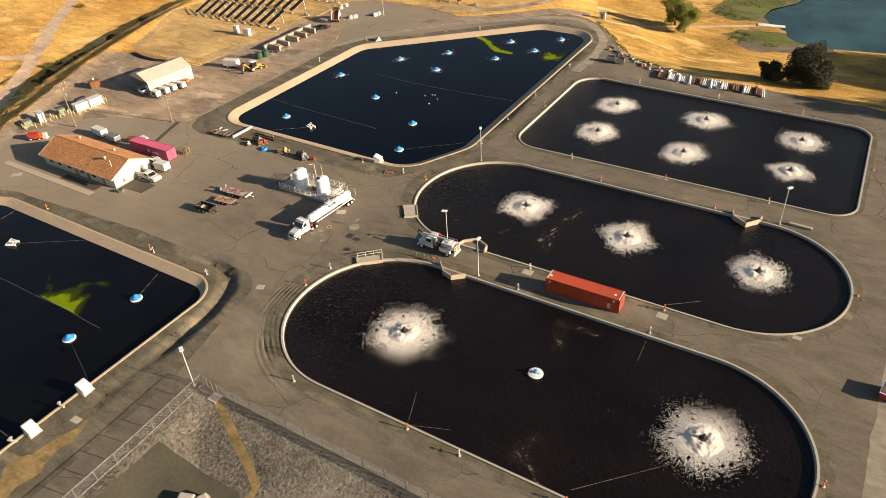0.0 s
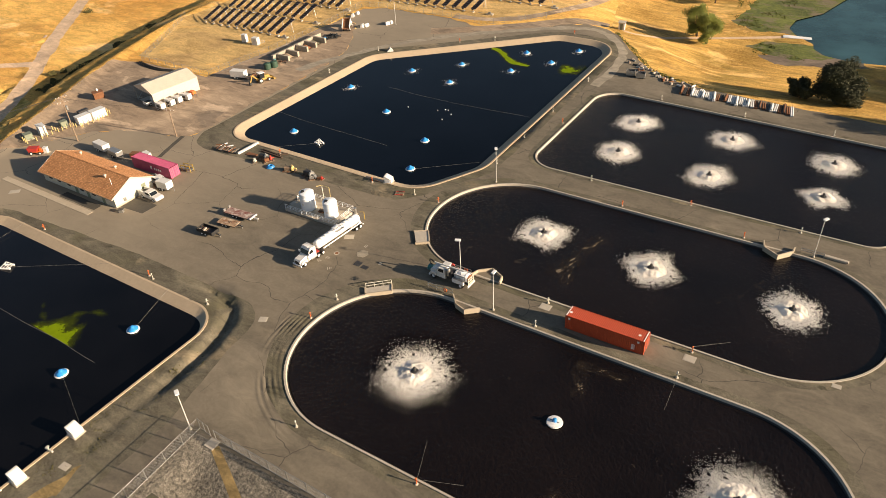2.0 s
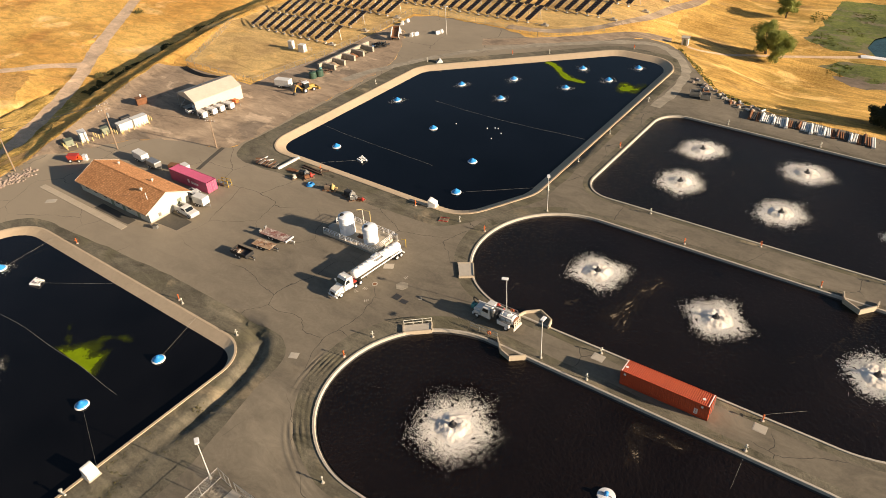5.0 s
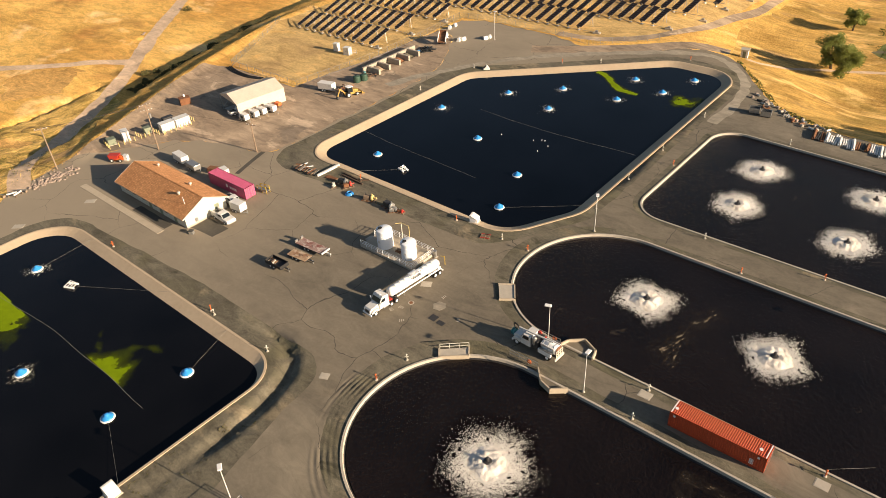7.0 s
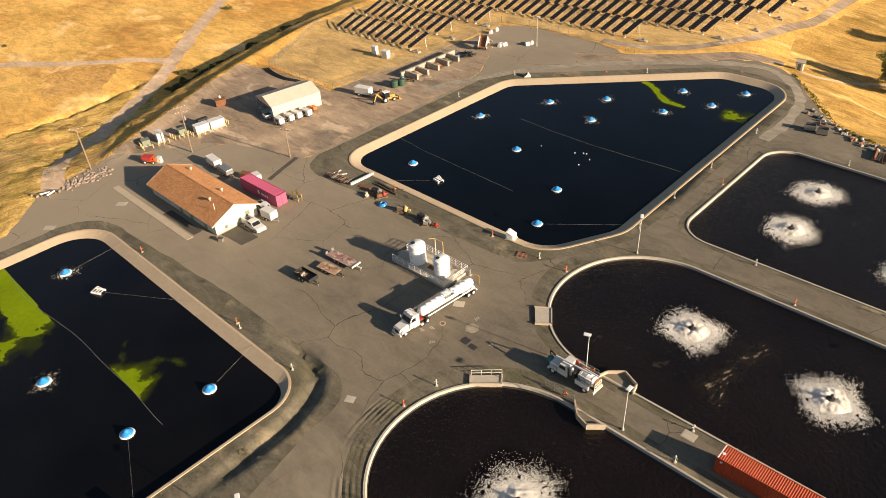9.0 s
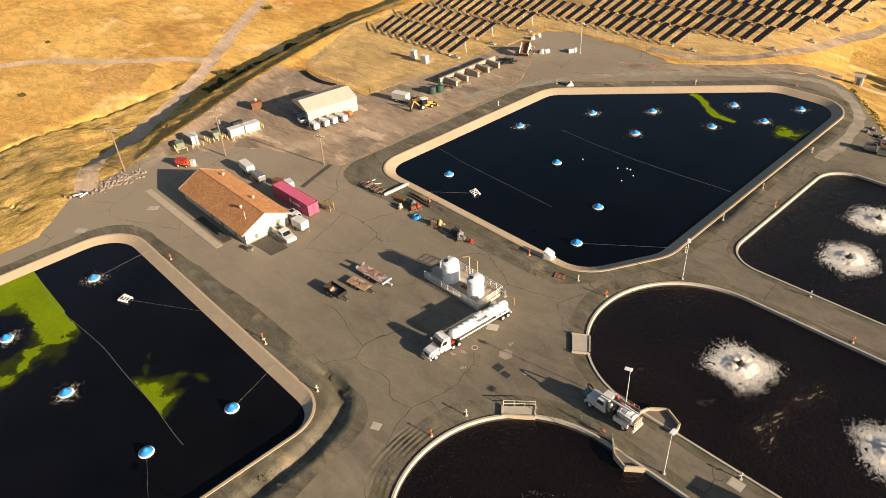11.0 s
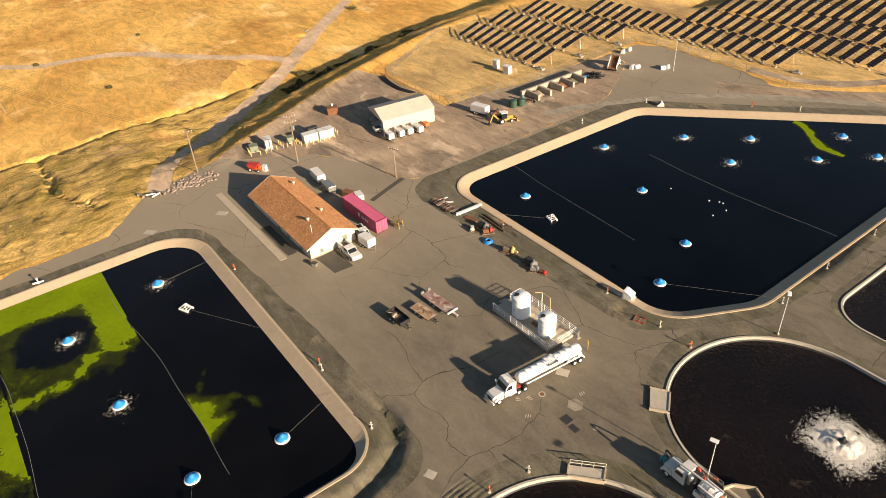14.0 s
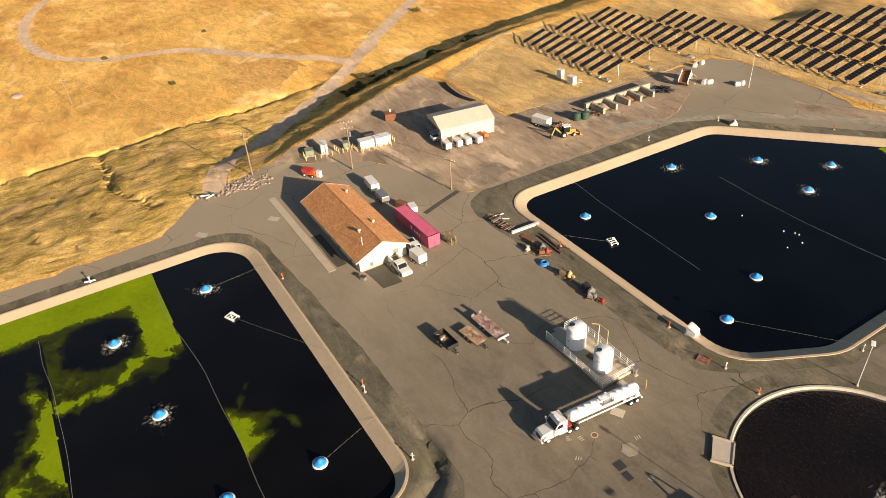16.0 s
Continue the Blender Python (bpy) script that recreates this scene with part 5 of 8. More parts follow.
def pickup(x, y, turn, label, utility=False):
    p = thing("pickup_truck", label, "pickup truck", x, y, 0, turn)
    part("body", slab(bmesh.new(), [(-2.8, 0.45), (2.75, 0.45), (2.8, 0.95), (2.6, 1.12), (1.35, 1.2), (-2.8, 1.15)], -0.96, 0.96), WHITE, p)
    part("cab", slab(bmesh.new(), [(-0.75, 1.1), (1.35, 1.15), (0.75, 1.78), (-0.6, 1.82)], -0.86, 0.86), WHITE, p)
    part("windscreen", slab(bmesh.new(), [(1.36, 1.22), (1.3, 1.2), (0.76, 1.72), (0.82, 1.74)], -0.78, 0.78), GLASS, p)
    for s in (-1, 1):
        part("side_window", slab(bmesh.new(), [(-0.5, 1.25), (1.0, 1.25), (0.65, 1.68), (-0.45, 1.7)], s * 0.862, s * 0.875), GLASS, p)
        part("headlight", box(bmesh.new(), 2.74, 2.82, s * 0.75 - 0.15, s * 0.75 + 0.15, 0.8, 0.98), PALE, p)
        if utility:
            part("tool_box", box(bmesh.new(), -2.75, -0.8, s * 0.78 - 0.2, s * 0.78 + 0.2, 1.1, 1.6, 0.04), WHITE, p)
        for wx in (-1.75, 1.75):
            wheel(p, wx, s * 0.86)
    part("bed", box(bmesh.new(), -2.65, -0.8, -0.72 if not utility else -0.56, 0.72 if not utility else 0.56, 1.1, 1.17), DARK, p, "dark open load bed")
    part("bumper", box(bmesh.new(), 2.78, 2.92, -0.9, 0.9, 0.45, 0.65, 0.03), STEEL, p)
    return p


pickup(-124.3, 76.9, -2, "white utility pickup with side tool boxes", True)
pickup(-127.6, 81.6, -8, "white pickup parked beside an office wall")


def box_trailer(x, y, turn, l, w, h, mat, label, axles=2, name="box_trailer", z=0.0):
    t = thing(name, label, "trailer", x, y, z, turn)
    part("body", box(bmesh.new(), -l / 2, l / 2, -w / 2, w / 2, 0.55, 0.55 + h, 0.06), mat, t)
    part("chassis", box(bmesh.new(), -l / 2 + 0.05, l / 2, -w / 2 + 0.15, w / 2 - 0.15, 0.4, 0.56), DARK, t)
    bm = bmesh.new()
    tube(bm, (l / 2, -w * 0.35, 0.48), (l / 2 + 1.1, 0, 0.48), 0.05)
    tube(bm, (l / 2, w * 0.35, 0.48), (l / 2 + 1.1, 0, 0.48), 0.05)
    part("drawbar", bm, STEEL, t)
    part("jack", tube(bmesh.new(), (l / 2 + 0.95, 0, 0), (l / 2 + 0.95, 0, 0.7), 0.05), STEEL, t)
    for i in range(axles):
        for s in (-1, 1):
            wheel(t, -l * 0.1 + (i - (axles - 1) / 2) * 0.8, s * (w / 2 - 0.02), 0.34, 0.22)
    part("door", box(bmesh.new(), -l / 2 - 0.025, -l / 2 - 0.002, -w / 2 + 0.12, w / 2 - 0.12, 0.65, 0.45 + h), PALE, t)
    return t


box_trailer(-124.6, 80.7, 5, 3.0, 1.8, 1.6, WHITE, "small white enclosed trailer by parked pickups")
box_trailer(-152.4, 85.6, -5, 4.2, 1.8, 1.5, WHITE, "white enclosed trailer behind an office building")
box_trailer(-147.0, 85.2, -3, 3.6, 1.7, 1.1, STEEL, "grey metal tank trailer behind an office building")
box_trailer(-155.0, 131.6, 15, 4.4, 2.0, 1.7, WHITE, "white enclosed trailer on packed earth")
for i, (x, y) in enumerate([(-158.2, 107.3), (-157.7, 109.9), (-157.4, 112.0), (-156.8, 114.3)]):
    g = box_trailer(x, y, -4 + 3 * i, 2.6 + 0.5 * (i == 3), 1.4, 1.35, WHITE, "white generator on a small road trailer beside a shed", 1, "trailer_generator")
    part("vent", box(bmesh.new(), -0.6, 0.6, -0.74, -0.705, 0.8, 1.5), DARK, g)
    part("exhaust", tube(bmesh.new(), (-0.7, 0.3, 1.9), (-0.7, 0.3, 2.1), 0.06), DARK, g)
g = box_trailer(-157.6, 117.2, 0, 1.6, 1.1, 0.8, ORANGE, "small orange compressor on a trailer", 1, "trailer_compressor")
pickup(-163.2, 109.4, 80, "pale pickup parked inside an open shed")


def flat_trailer(x, y, turn, l, w, z, deck, label, sides=0.0, ramps=False):
    t = thing("flatbed_trailer", label, "trailer", x, y, 0, turn, "parked work trailers")
    n = int(w / 0.24)
    for i in range(n):
        a = -w / 2 + i * w / n
        part("plank", box(bmesh.new(), -l / 2, l / 2, a + 0.012, a + w / n - 0.012, z - 0.06, z), deck, t)
    part("frame", box(bmesh.new(), -l / 2, l / 2 + 0.1, -w / 2, w / 2, z - 0.18, z - 0.062), DARK, t)
    part("drawbar", slab(bmesh.new(), [(l / 2, z - 0.18), (l / 2 + 1.3, z - 0.2), (l / 2 + 1.3, z - 0.1), (l / 2, z - 0.06)], -0.14, 0.14), DARK if not ramps else WHITE, t)
    part("coupler", lathe(bmesh.new(), [(0.1, 0), (0.1, z)], 8, (l / 2 + 1.0, 0, 0)), STEEL, t)
    for s in (-1, 1):
        for ax in (-0.45, 0.45):
            wheel(t, ax - l * 0.08, s * (w / 2 - 0.14), 0.32, 0.22)
        if sides:
            part("side", box(bmesh.new(), -l / 2, l / 2, s * w / 2 - 0.03, s * w / 2 + 0.03, z, z + sides), BLACK, t)
        if ramps:
            part("ramp", box(bmesh.new(), -l / 2 - 0.1, -l / 2 + 0.1, s * w * 0.33 - 0.28, s * w * 0.33 + 0.28, z, z + 0.5, 0.02), STEEL, t, "upright pale loading ramp")
    if sides:
        for s in (-1, 1):
            part("end", box(bmesh.new(), s * l / 2 - 0.03, s * l / 2 + 0.03, -w / 2, w / 2, z, z + sides), BLACK, t)
    if ramps:
        part("headboard", box(bmesh.new(), l / 2 - 0.1, l / 2 + 0.12, -w / 2, w / 2, z - 0.15, z + 0.12), WHITE, t)
    return t


RED_WOOD = material("red_painted_planks", (0.24, 0.09, 0.075), (0.40, 0.31, 0.27), 1.2, 0.9, 0.85, 0.1, space="object", spread=0.25, patches=[((0.60, 0.52, 0.46), 0.7, 0.54, 0.05, 0.8), ((0.07, 0.05, 0.045), 0.9, 0.62, 0.04, 0.8)])
RUSTY_WOOD = material("rusty_planks", (0.26, 0.12, 0.06), (0.50, 0.37, 0.24), 1.2, 0.9, 0.85, 0.1, space="object", spread=0.3, patches=[((0.58, 0.47, 0.36), 0.8, 0.55, 0.05, 0.8), ((0.08, 0.05, 0.04), 0.9, 0.60, 0.04, 0.8)])
flat_trailer(-103.8, 73.5, 3, 3.9, 1.9, 0.7, DARK, "black steel tipping trailer with low sides", 0.5)
flat_trailer(-102.5, 77.5, 6, 4.4, 2.0, 0.65, RUSTY_WOOD, "rusty flatbed trailer with a worn plank deck")
flat_trailer(-102.7, 80.7, 4, 6.6, 2.1, 0.75, RED_WOOD, "red and grey plank flatbed trailer with raised ramps", 0.0, True)
lo = thing("scrap_pile", "small pile of pale scrap in a trailer", "scrap", -104.5, 73.3, 0.71)
rnd = random.Random(2)
for i in range(14):
    bm = bmesh.new()
    a = rnd.uniform(0, 3)
    x, y = rnd.uniform(-0.7, 0.7), rnd.uniform(-0.5, 0.5)
    tube(bm, (x - 0.4 * math.cos(a), y - 0.4 * math.sin(a), 0.06 + 0.02 * i), (x + 0.4 * math.cos(a), y + 0.4 * math.sin(a), 0.08 + 0.03 * i), rnd.uniform(0.05, 0.1), seg=6)
    part("piece", bm, (WOOD, TAN, RUST)[i % 3], lo)


def tanker(x, y, turn):
    """Tractor and tank trailer; the tractor's nose points along +x."""
    t = thing("tanker_truck", "white tractor unit with a long white tank trailer", "truck", x, y, 0, turn)
    part("hood", slab(bmesh.new(), [(6.1, 0.7), (8.2, 0.65), (8.3, 1.35), (8.0, 1.62), (6.1, 1.95)], -0.8, 0.8), WHITE, t)
    part("grille", box(bmesh.new(), 8.27, 8.33, -0.5, 0.5, 0.75, 1.4), DARK, t)
    part("bumper", box(bmesh.new(), 8.2, 8.45, -1.15, 1.15, 0.4, 0.72, 0.05), PALE, t)
    part("cab", slab(bmesh.new(), [(4.3, 0.75), (6.3, 0.75), (6.3, 1.95), (5.85, 2.8), (5.5, 3.15), (4.3, 3.0)], -1.1, 1.1), WHITE, t)
    part("windscreen", slab(bmesh.new(), [(6.32, 2.0), (6.28, 1.98), (5.86, 2.72), (5.92, 2.74)], -1.0, 1.0), GLASS, t)
    part("roof_light", box(bmesh.new(), 5.3, 5.6, -0.5, 0.5, 3.0, 3.22, 0.04), PALE, t)
    for s in (-1, 1):
        part("side_window", slab(bmesh.new(), [(5.0, 1.95), (6.05, 1.95), (5.75, 2.6), (5.0, 2.65)], s * 1.102, s * 1.115), GLASS, t)
        part("fender", slab(bmesh.new(), [(6.5, 1.1), (6.8, 1.35), (7.7, 1.35), (8.1, 1.05), (8.1, 0.75), (6.5, 0.75)], s * 0.82, s * 1.15), WHITE, t)
        part("mirror", box(bmesh.new(), 6.15, 6.3, s * 1.35 - 0.12, s * 1.35 + 0.12, 1.95, 2.45), PALE, t)
        part("fuel_tank", tube(bmesh.new(), (4.2, s * 0.95, 0.75), (5.6, s * 0.95, 0.75), 0.3, seg=14), STEEL, t)
        wheel(t, 7.3, s * 1.0, 0.5, 0.3)
        for wx in (2.6, 3.8):
            wheel(t, wx, s * 0.95, 0.5, 0.5)
        for wx in (-6.9, -8.0):
            wheel(t, wx, s * 0.95, 0.5, 0.5)
        part("side_rail", box(bmesh.new(), -8.4, 2.2, s * 0.95 - 0.05, s * 0.95 + 0.05, 1.05, 1.25), PALE, t)
    part("exhaust", tube(bmesh.new(), (4.15, 0.95, 0.9), (4.15, 0.95, 3.9), 0.09), STEEL, t, "upright chrome exhaust stack")
    part("tractor_frame", box(bmesh.new(), 1.9, 6.5, -0.45, 0.45, 0.6, 0.9), DARK, t)
    part("deck_plate", box(bmesh.new(), 3.2, 4.2, -0.8, 0.8, 0.95, 1.15), RED, t, "red hose box behind the cab")
    prof = [(0.2, -8.7), (0.6, -8.6), (0.85, -8.3), (0.9, -8.0)]
    for i in range(9):
        z = -7.0 + i * 1.1
        prof += [(0.9, z - 0.06), (0.935, z - 0.05), (0.935, z + 0.05), (0.9, z + 0.06)]
    prof += [(0.9, 2.7), (0.85, 3.0), (0.62, 3.3), (0.2, 3.4)]
    bm = lathe(bmesh.new(), prof, 28, (0, 0, 2.05), (1, 0, 0))
    for f in bm.faces:
        f.smooth = True
    part("tank", bm, PALE, t, "long white ribbed tank")
    part("manhole", lathe(bmesh.new(), [(0.35, 2.9), (0.35, 3.1), (0.3, 3.16)], 16, (-2.6, 0, 0)), PALE, t)
    part("spill_box", box(bmesh.new(), -3.4, -1.8, -0.55, 0.55, 2.85, 3.12), PALE, t)
    part("catwalk", box(bmesh.new(), -3.6, -1.6, 0.6, 1.15, 2.7, 2.76), STEEL, t)
    bm = bmesh.new()
    for lx in (-3.5, -1.7):
        tube(bm, (lx, 1.1, 2.75), (lx, 1.1, 3.6), 0.04)
    tube(bm, (-3.5, 1.1, 3.6), (-1.7, 1.1, 3.6), 0.04)
    part("handrail", bm, DARK, t)
    part("rear_frame", box(bmesh.new(), -8.9, -6.0, -0.5, 0.5, 0.65, 1.12), PALE, t)
    part("rear_bumper", box(bmesh.new(), -9.0, -8.8, -1.1, 1.1, 0.5, 0.7), PALE, t)
    for s in (-1, 1):
        part("landing_leg", tube(bmesh.new(), (0.4, s * 0.6, 0.02), (0.4, s * 0.6, 1.1), 0.07), STEEL, t)
    return t


tanker(-80.9, 81.3, -95.0).scale = (0.92, 0.92, 0.92)


def vacuum_truck(x, y, turn):
    t = thing("vacuum_truck", "white vacuum truck with a round body and hose boom", "truck", x, y, 0, turn)
    part("frame", box(bmesh.new(), -3.9, 2.6, -0.45, 0.45, 0.6, 0.9), DARK, t)
    part("hood", slab(bmesh.new(), [(1.9, 0.7), (3.5, 0.65), (3.6, 1.4), (3.4, 1.65), (1.9, 1.85)], -0.8, 0.8), WHITE, t)
    part("cab", slab(bmesh.new(), [(0.4, 0.75), (2.1, 0.75), (2.1, 1.85), (1.7, 2.6), (0.4, 2.65)], -1.1, 1.1), WHITE, t)
    part("windscreen", slab(bmesh.new(), [(2.13, 1.9), (2.09, 1.88), (1.73, 2.5), (1.79, 2.52)], -1.0, 1.0), GLASS, t)
    part("bumper", box(bmesh.new(), 3.5, 3.75, -1.15, 1.15, 0.4, 0.72, 0.05), PALE, t)
    part("hose_reel", lathe(bmesh.new(), [(0.2, -0.25), (0.6, -0.25), (0.6, -0.18), (0.4, -0.16), (0.4, 0.16), (0.6, 0.18), (0.6, 0.25), (0.2, 0.25)], 20, (4.1, 0, 1.1), (1, 0, 0)), paint("teal_paint", (0.10, 0.34, 0.36)), t, "teal hose reel on the nose")
    bm = lathe(bmesh.new(), [(0.25, -3.8), (0.62, -3.7), (0.78, -3.5), (0.78, -1.3), (0.62, -1.1), (0.25, -1.0)], 22, (0, 0, 1.75), (1, 0, 0))
    for f in bm.faces:
        f.smooth = True
    part("tank", bm, PALE, t, "pale round debris tank")
    for x in (-3.3, -2.4, -1.5):
        part("tank_band", lathe(bmesh.new(), [(0.79, x), (0.82, x + 0.02), (0.82, x + 0.1), (0.79, x + 0.12)], 22, (0, 0, 1.75), (1, 0, 0)), STEEL, t)
    part("cyclone", lathe(bmesh.new(), [(0.1, 1.0), (0.35, 1.6), (0.35, 2.7), (0.2, 2.85)], 14, (-0.1, 0.75, 0)), STEEL, t)
    part("pump_drum", tube(bmesh.new(), (-0.3, -1.0, 1.3), (-0.3, -0.4, 1.3), 0.4, seg=14), BLACK, t)
    part("hose_tray", box(bmesh.new(), -3.4, -1.2, 0.95, 1.2, 1.55, 1.7), STEEL, t)
    part("hose_roll", lathe(bmesh.new(), [(0.15, -0.1), (0.34, -0.1), (0.34, 0.1), (0.15, 0.1)], 14, (0.15, -0.95, 2.35), (0, 1, 0)), RED, t)
    part("blower", box(bmesh.new(), -0.8, 0.3, -1.0, 1.0, 0.95, 2.3, 0.1), DARK, t)
    bm = bmesh.new()
    tube(bm, (-3.0, 0.2, 3.05), (2.8, 0.5, 2.95), 0.13)
    part("boom", bm, WHITE, t)
    bm = bmesh.new()
    last = Vector((2.8, 0.5, 2.95))
    for i in range(1, 9):
        a = i / 8 * 2.2
        p = Vector((2.8 + 1.3 * math.sin(a), 0.5 - 0.08 * i, 2.95 + 0.25 * math.sin(2 * a) - 1.1 * (i / 8) ** 2))
        tube(bm, last, p, 0.12)
        last = p
    part("hose", bm, BLACK, t, "black ribbed suction hose")
    for s in (-1, 1):
        part("side_window", slab(bmesh.new(), [(0.7, 1.85), (1.85, 1.85), (1.6, 2.45), (0.7, 2.48)], s * 1.102, s * 1.115), GLASS, t)
        part("side_box", box(bmesh.new(), -3.2, -1.0, s * 1.0 - 0.2, s * 1.0 + 0.2, 0.75, 1.5, 0.04), PALE if s > 0 else STEEL, t)
        part("fender", slab(bmesh.new(), [(2.2, 1.1), (2.4, 1.35), (3.2, 1.35), (3.5, 1.05), (3.5, 0.75), (2.2, 0.75)], s * 0.82, s * 1.15), WHITE, t)
        wheel(t, 2.8, s * 1.0, 0.5, 0.3)
        wheel(t, -2.6, s * 0.95, 0.5, 0.5)
    part("rear_bumper", box(bmesh.new(), -4.05, -3.85, -1.1, 1.1, 0.5, 0.85), CREAM, t)
    for h in (1.0, 1.5, 2.0):
        part("rear_rung", box(bmesh.new(), -3.98, -3.88, -0.75, 0.75, h, h + 0.09), CREAM, t)
    for b in (-0.75, -0.25, 0.25, 0.75):
        part("rear_upright", box(bmesh.new(), -3.97, -3.89, b - 0.05, b + 0.05, 0.85, 2.15), CREAM, t)
    part("tail_door", lathe(bmesh.new(), [(0.1, -3.86), (0.55, -3.84), (0.70, -3.76), (0.70, -3.70)], 18, (0, 0, 1.75), (1, 0, 0)), RUST, t, "stained round tail door")
    for i, b in enumerate((-0.9, -0.75, 0.7, 0.85)):
        part("pipe_section", tube(bmesh.new(), (-3.5, b, 2.1 + 0.06 * i), (-1.2, b, 2.1 + 0.06 * i), 0.1, seg=8), STEEL if i % 2 else PALE, t)
    part("ladder_box", box(bmesh.new(), -0.9, -0.5, -1.18, -0.85, 1.0, 2.0, 0.04), RED, t)
    return t


vacuum_truck(-56.3, 83.6, 178)


# ---- shipping containers ----
def container(x, y, turn, mat, label, roof=None):
    """A ribbed 40 ft steel box, its length along x."""
    c = thing("shipping_container", label, "container", x, y, 0, turn)
    L, W, Ht = 12.19, 2.44, 2.59

    def ribbed(axis):
        n = 44
        prof = []
        for i in range(n):
            u = -L / 2 + 0.12 + (L - 0.24) * i / n
            d = (L - 0.24) / n
            prof += [(u, 0), (u + d * 0.3, 0), (u + d * 0.5, -0.045), (u + d * 0.8, -0.045)]
        prof.append((L / 2 - 0.12, 0))
        bm = bmesh.new()
        if axis == "roof":
            lo = [bm.verts.new((a, -W / 2 + 0.08, Ht - 0.03 + b)) for a, b in prof]
            hi = [bm.verts.new((a, W / 2 - 0.08, Ht - 0.03 + b)) for a, b in prof]
        else:
            lo = [bm.verts.new((a, axis * (W / 2 - 0.03 + b), 0.18)) for a, b in prof]
            hi = [bm.verts.new((a, axis * (W / 2 - 0.03 + b), Ht - 0.1)) for a, b in prof]
        for i in range(len(lo) - 1):
            bm.faces.new((lo[i], lo[i + 1], hi[i + 1], hi[i]))
        return bm
    part("roof", ribbed("roof"), roof or mat, c)
    part("side_wall", ribbed(1), mat, c)
    part("side_wall", ribbed(-1), mat, c)
    for s in (-1, 1):
        part("bottom_rail", box(bmesh.new(), -L / 2, L / 2, s * W / 2 - 0.09 * (s > 0), s * W / 2 + 0.09 * (s < 0), 0.02, 0.2), mat, c)
        part("top_rail", box(bmesh.new(), -L / 2, L / 2, s * W / 2 - 0.08 * (s > 0), s * W / 2 + 0.08 * (s < 0), Ht - 0.12, Ht), mat, c)
        for e in (-1, 1):
            part("corner_post", box(bmesh.new(), e * L / 2 - 0.15 * (e > 0), e * L / 2 + 0.15 * (e < 0), s * W / 2 - 0.14 * (s > 0), s * W / 2 + 0.14 * (s < 0), 0, Ht + 0.01), mat, c)
    part("end_wall", box(bmesh.new(), -L / 2 + 0.02, -L / 2 + 0.08, -W / 2 + 0.1, W / 2 - 0.1, 0.1, Ht - 0.05), mat, c)
    for s in (-1, 1):
        dr = part("door", box(bmesh.new(), L / 2 - 0.07, L / 2 - 0.01, 0.02 if s > 0 else -W / 2 + 0.12, W / 2 - 0.12 if s > 0 else -0.02, 0.12, Ht - 0.12), mat, c)
        for b in (0.35, 0.75):
            part("lock_bar", tube(bmesh.new(), (L / 2 + 0.02, s * b, 0.15), (L / 2 + 0.02, s * b, Ht - 0.15), 0.03, seg=6), STEEL, dr)
    part("floor", box(bmesh.new(), -L / 2 + 0.05, L / 2 - 0.08, -W / 2 + 0.1, W / 2 - 0.1, 0.06, 0.16), RUST, c)
    return c, L, W, Ht


c, L, W, Ht = container(-28.9, 83.2, 0.5, RED_BOX, "orange-red ribbed shipping container on a causeway")
for e in (-5.6, 5.0):
    part("mark", box(bmesh.new(), e, e + 0.3, -1.235, -1.205, 1.9, 2.25), PALE, c, "small pale mark on the side")
    part("mark", lathe(bmesh.new(), [(0.22, Ht - 0.02), (0.22, Ht + 0.005)], 12, (e, -0.2, 0)), PALE, c, "pale mark on the roof")
for e in (-6.0, 5.85):
    part("stripe", box(bmesh.new(), e, e + 0.14, -1.2, 1.2, Ht, Ht + 0.014), PALE, c, "pale stripe on the roof's edge")
for i in range(5):
    part("writing_bar", box(bmesh.new(), 4.2, 4.7, -1.235, -1.205, 1.3 - i * 0.2, 1.4 - i * 0.2), PALE, c, "pale unreadable line of writing")
p, L, W, Ht = container(-132.9, 85.2, 1.0, PINK, "magenta shipping container behind an office building")
for i, (a, h) in enumerate([(0.4, 0.8), (1.6, 0.55), (2.2, 0.5), (2.8, 0.55), (3.4, 0.5)]):
    part("lettering", box(bmesh.new(), -0.6 + a, -0.6 + a + (0.55 if i == 0 else 0.35), -1.24, -1.205, 1.0, 1.0 + h), PALE, p, "white block of painted lettering")
yf = thing("loading_frame", "yellow steel loading frame beside a container", "frame", -127.6, 87.6, 0, 10)
for a in (0, 1.2, 2.4):
    for b in (0, 1.0):
        part("post", tube(bmesh.new(), (a, b, 0), (a, b, 1.5), 0.06), YELLOW, yf)
for b in (0, 1.0):
    for h in (0.7, 1.5):
        part("rail", tube(bmesh.new(), (0, b, h), (2.4, b, h), 0.06), YELLOW, yf)
part("deck", box(bmesh.new(), -0.1, 2.5, -0.1, 1.1, 0.5, 0.58), STEEL, yf)


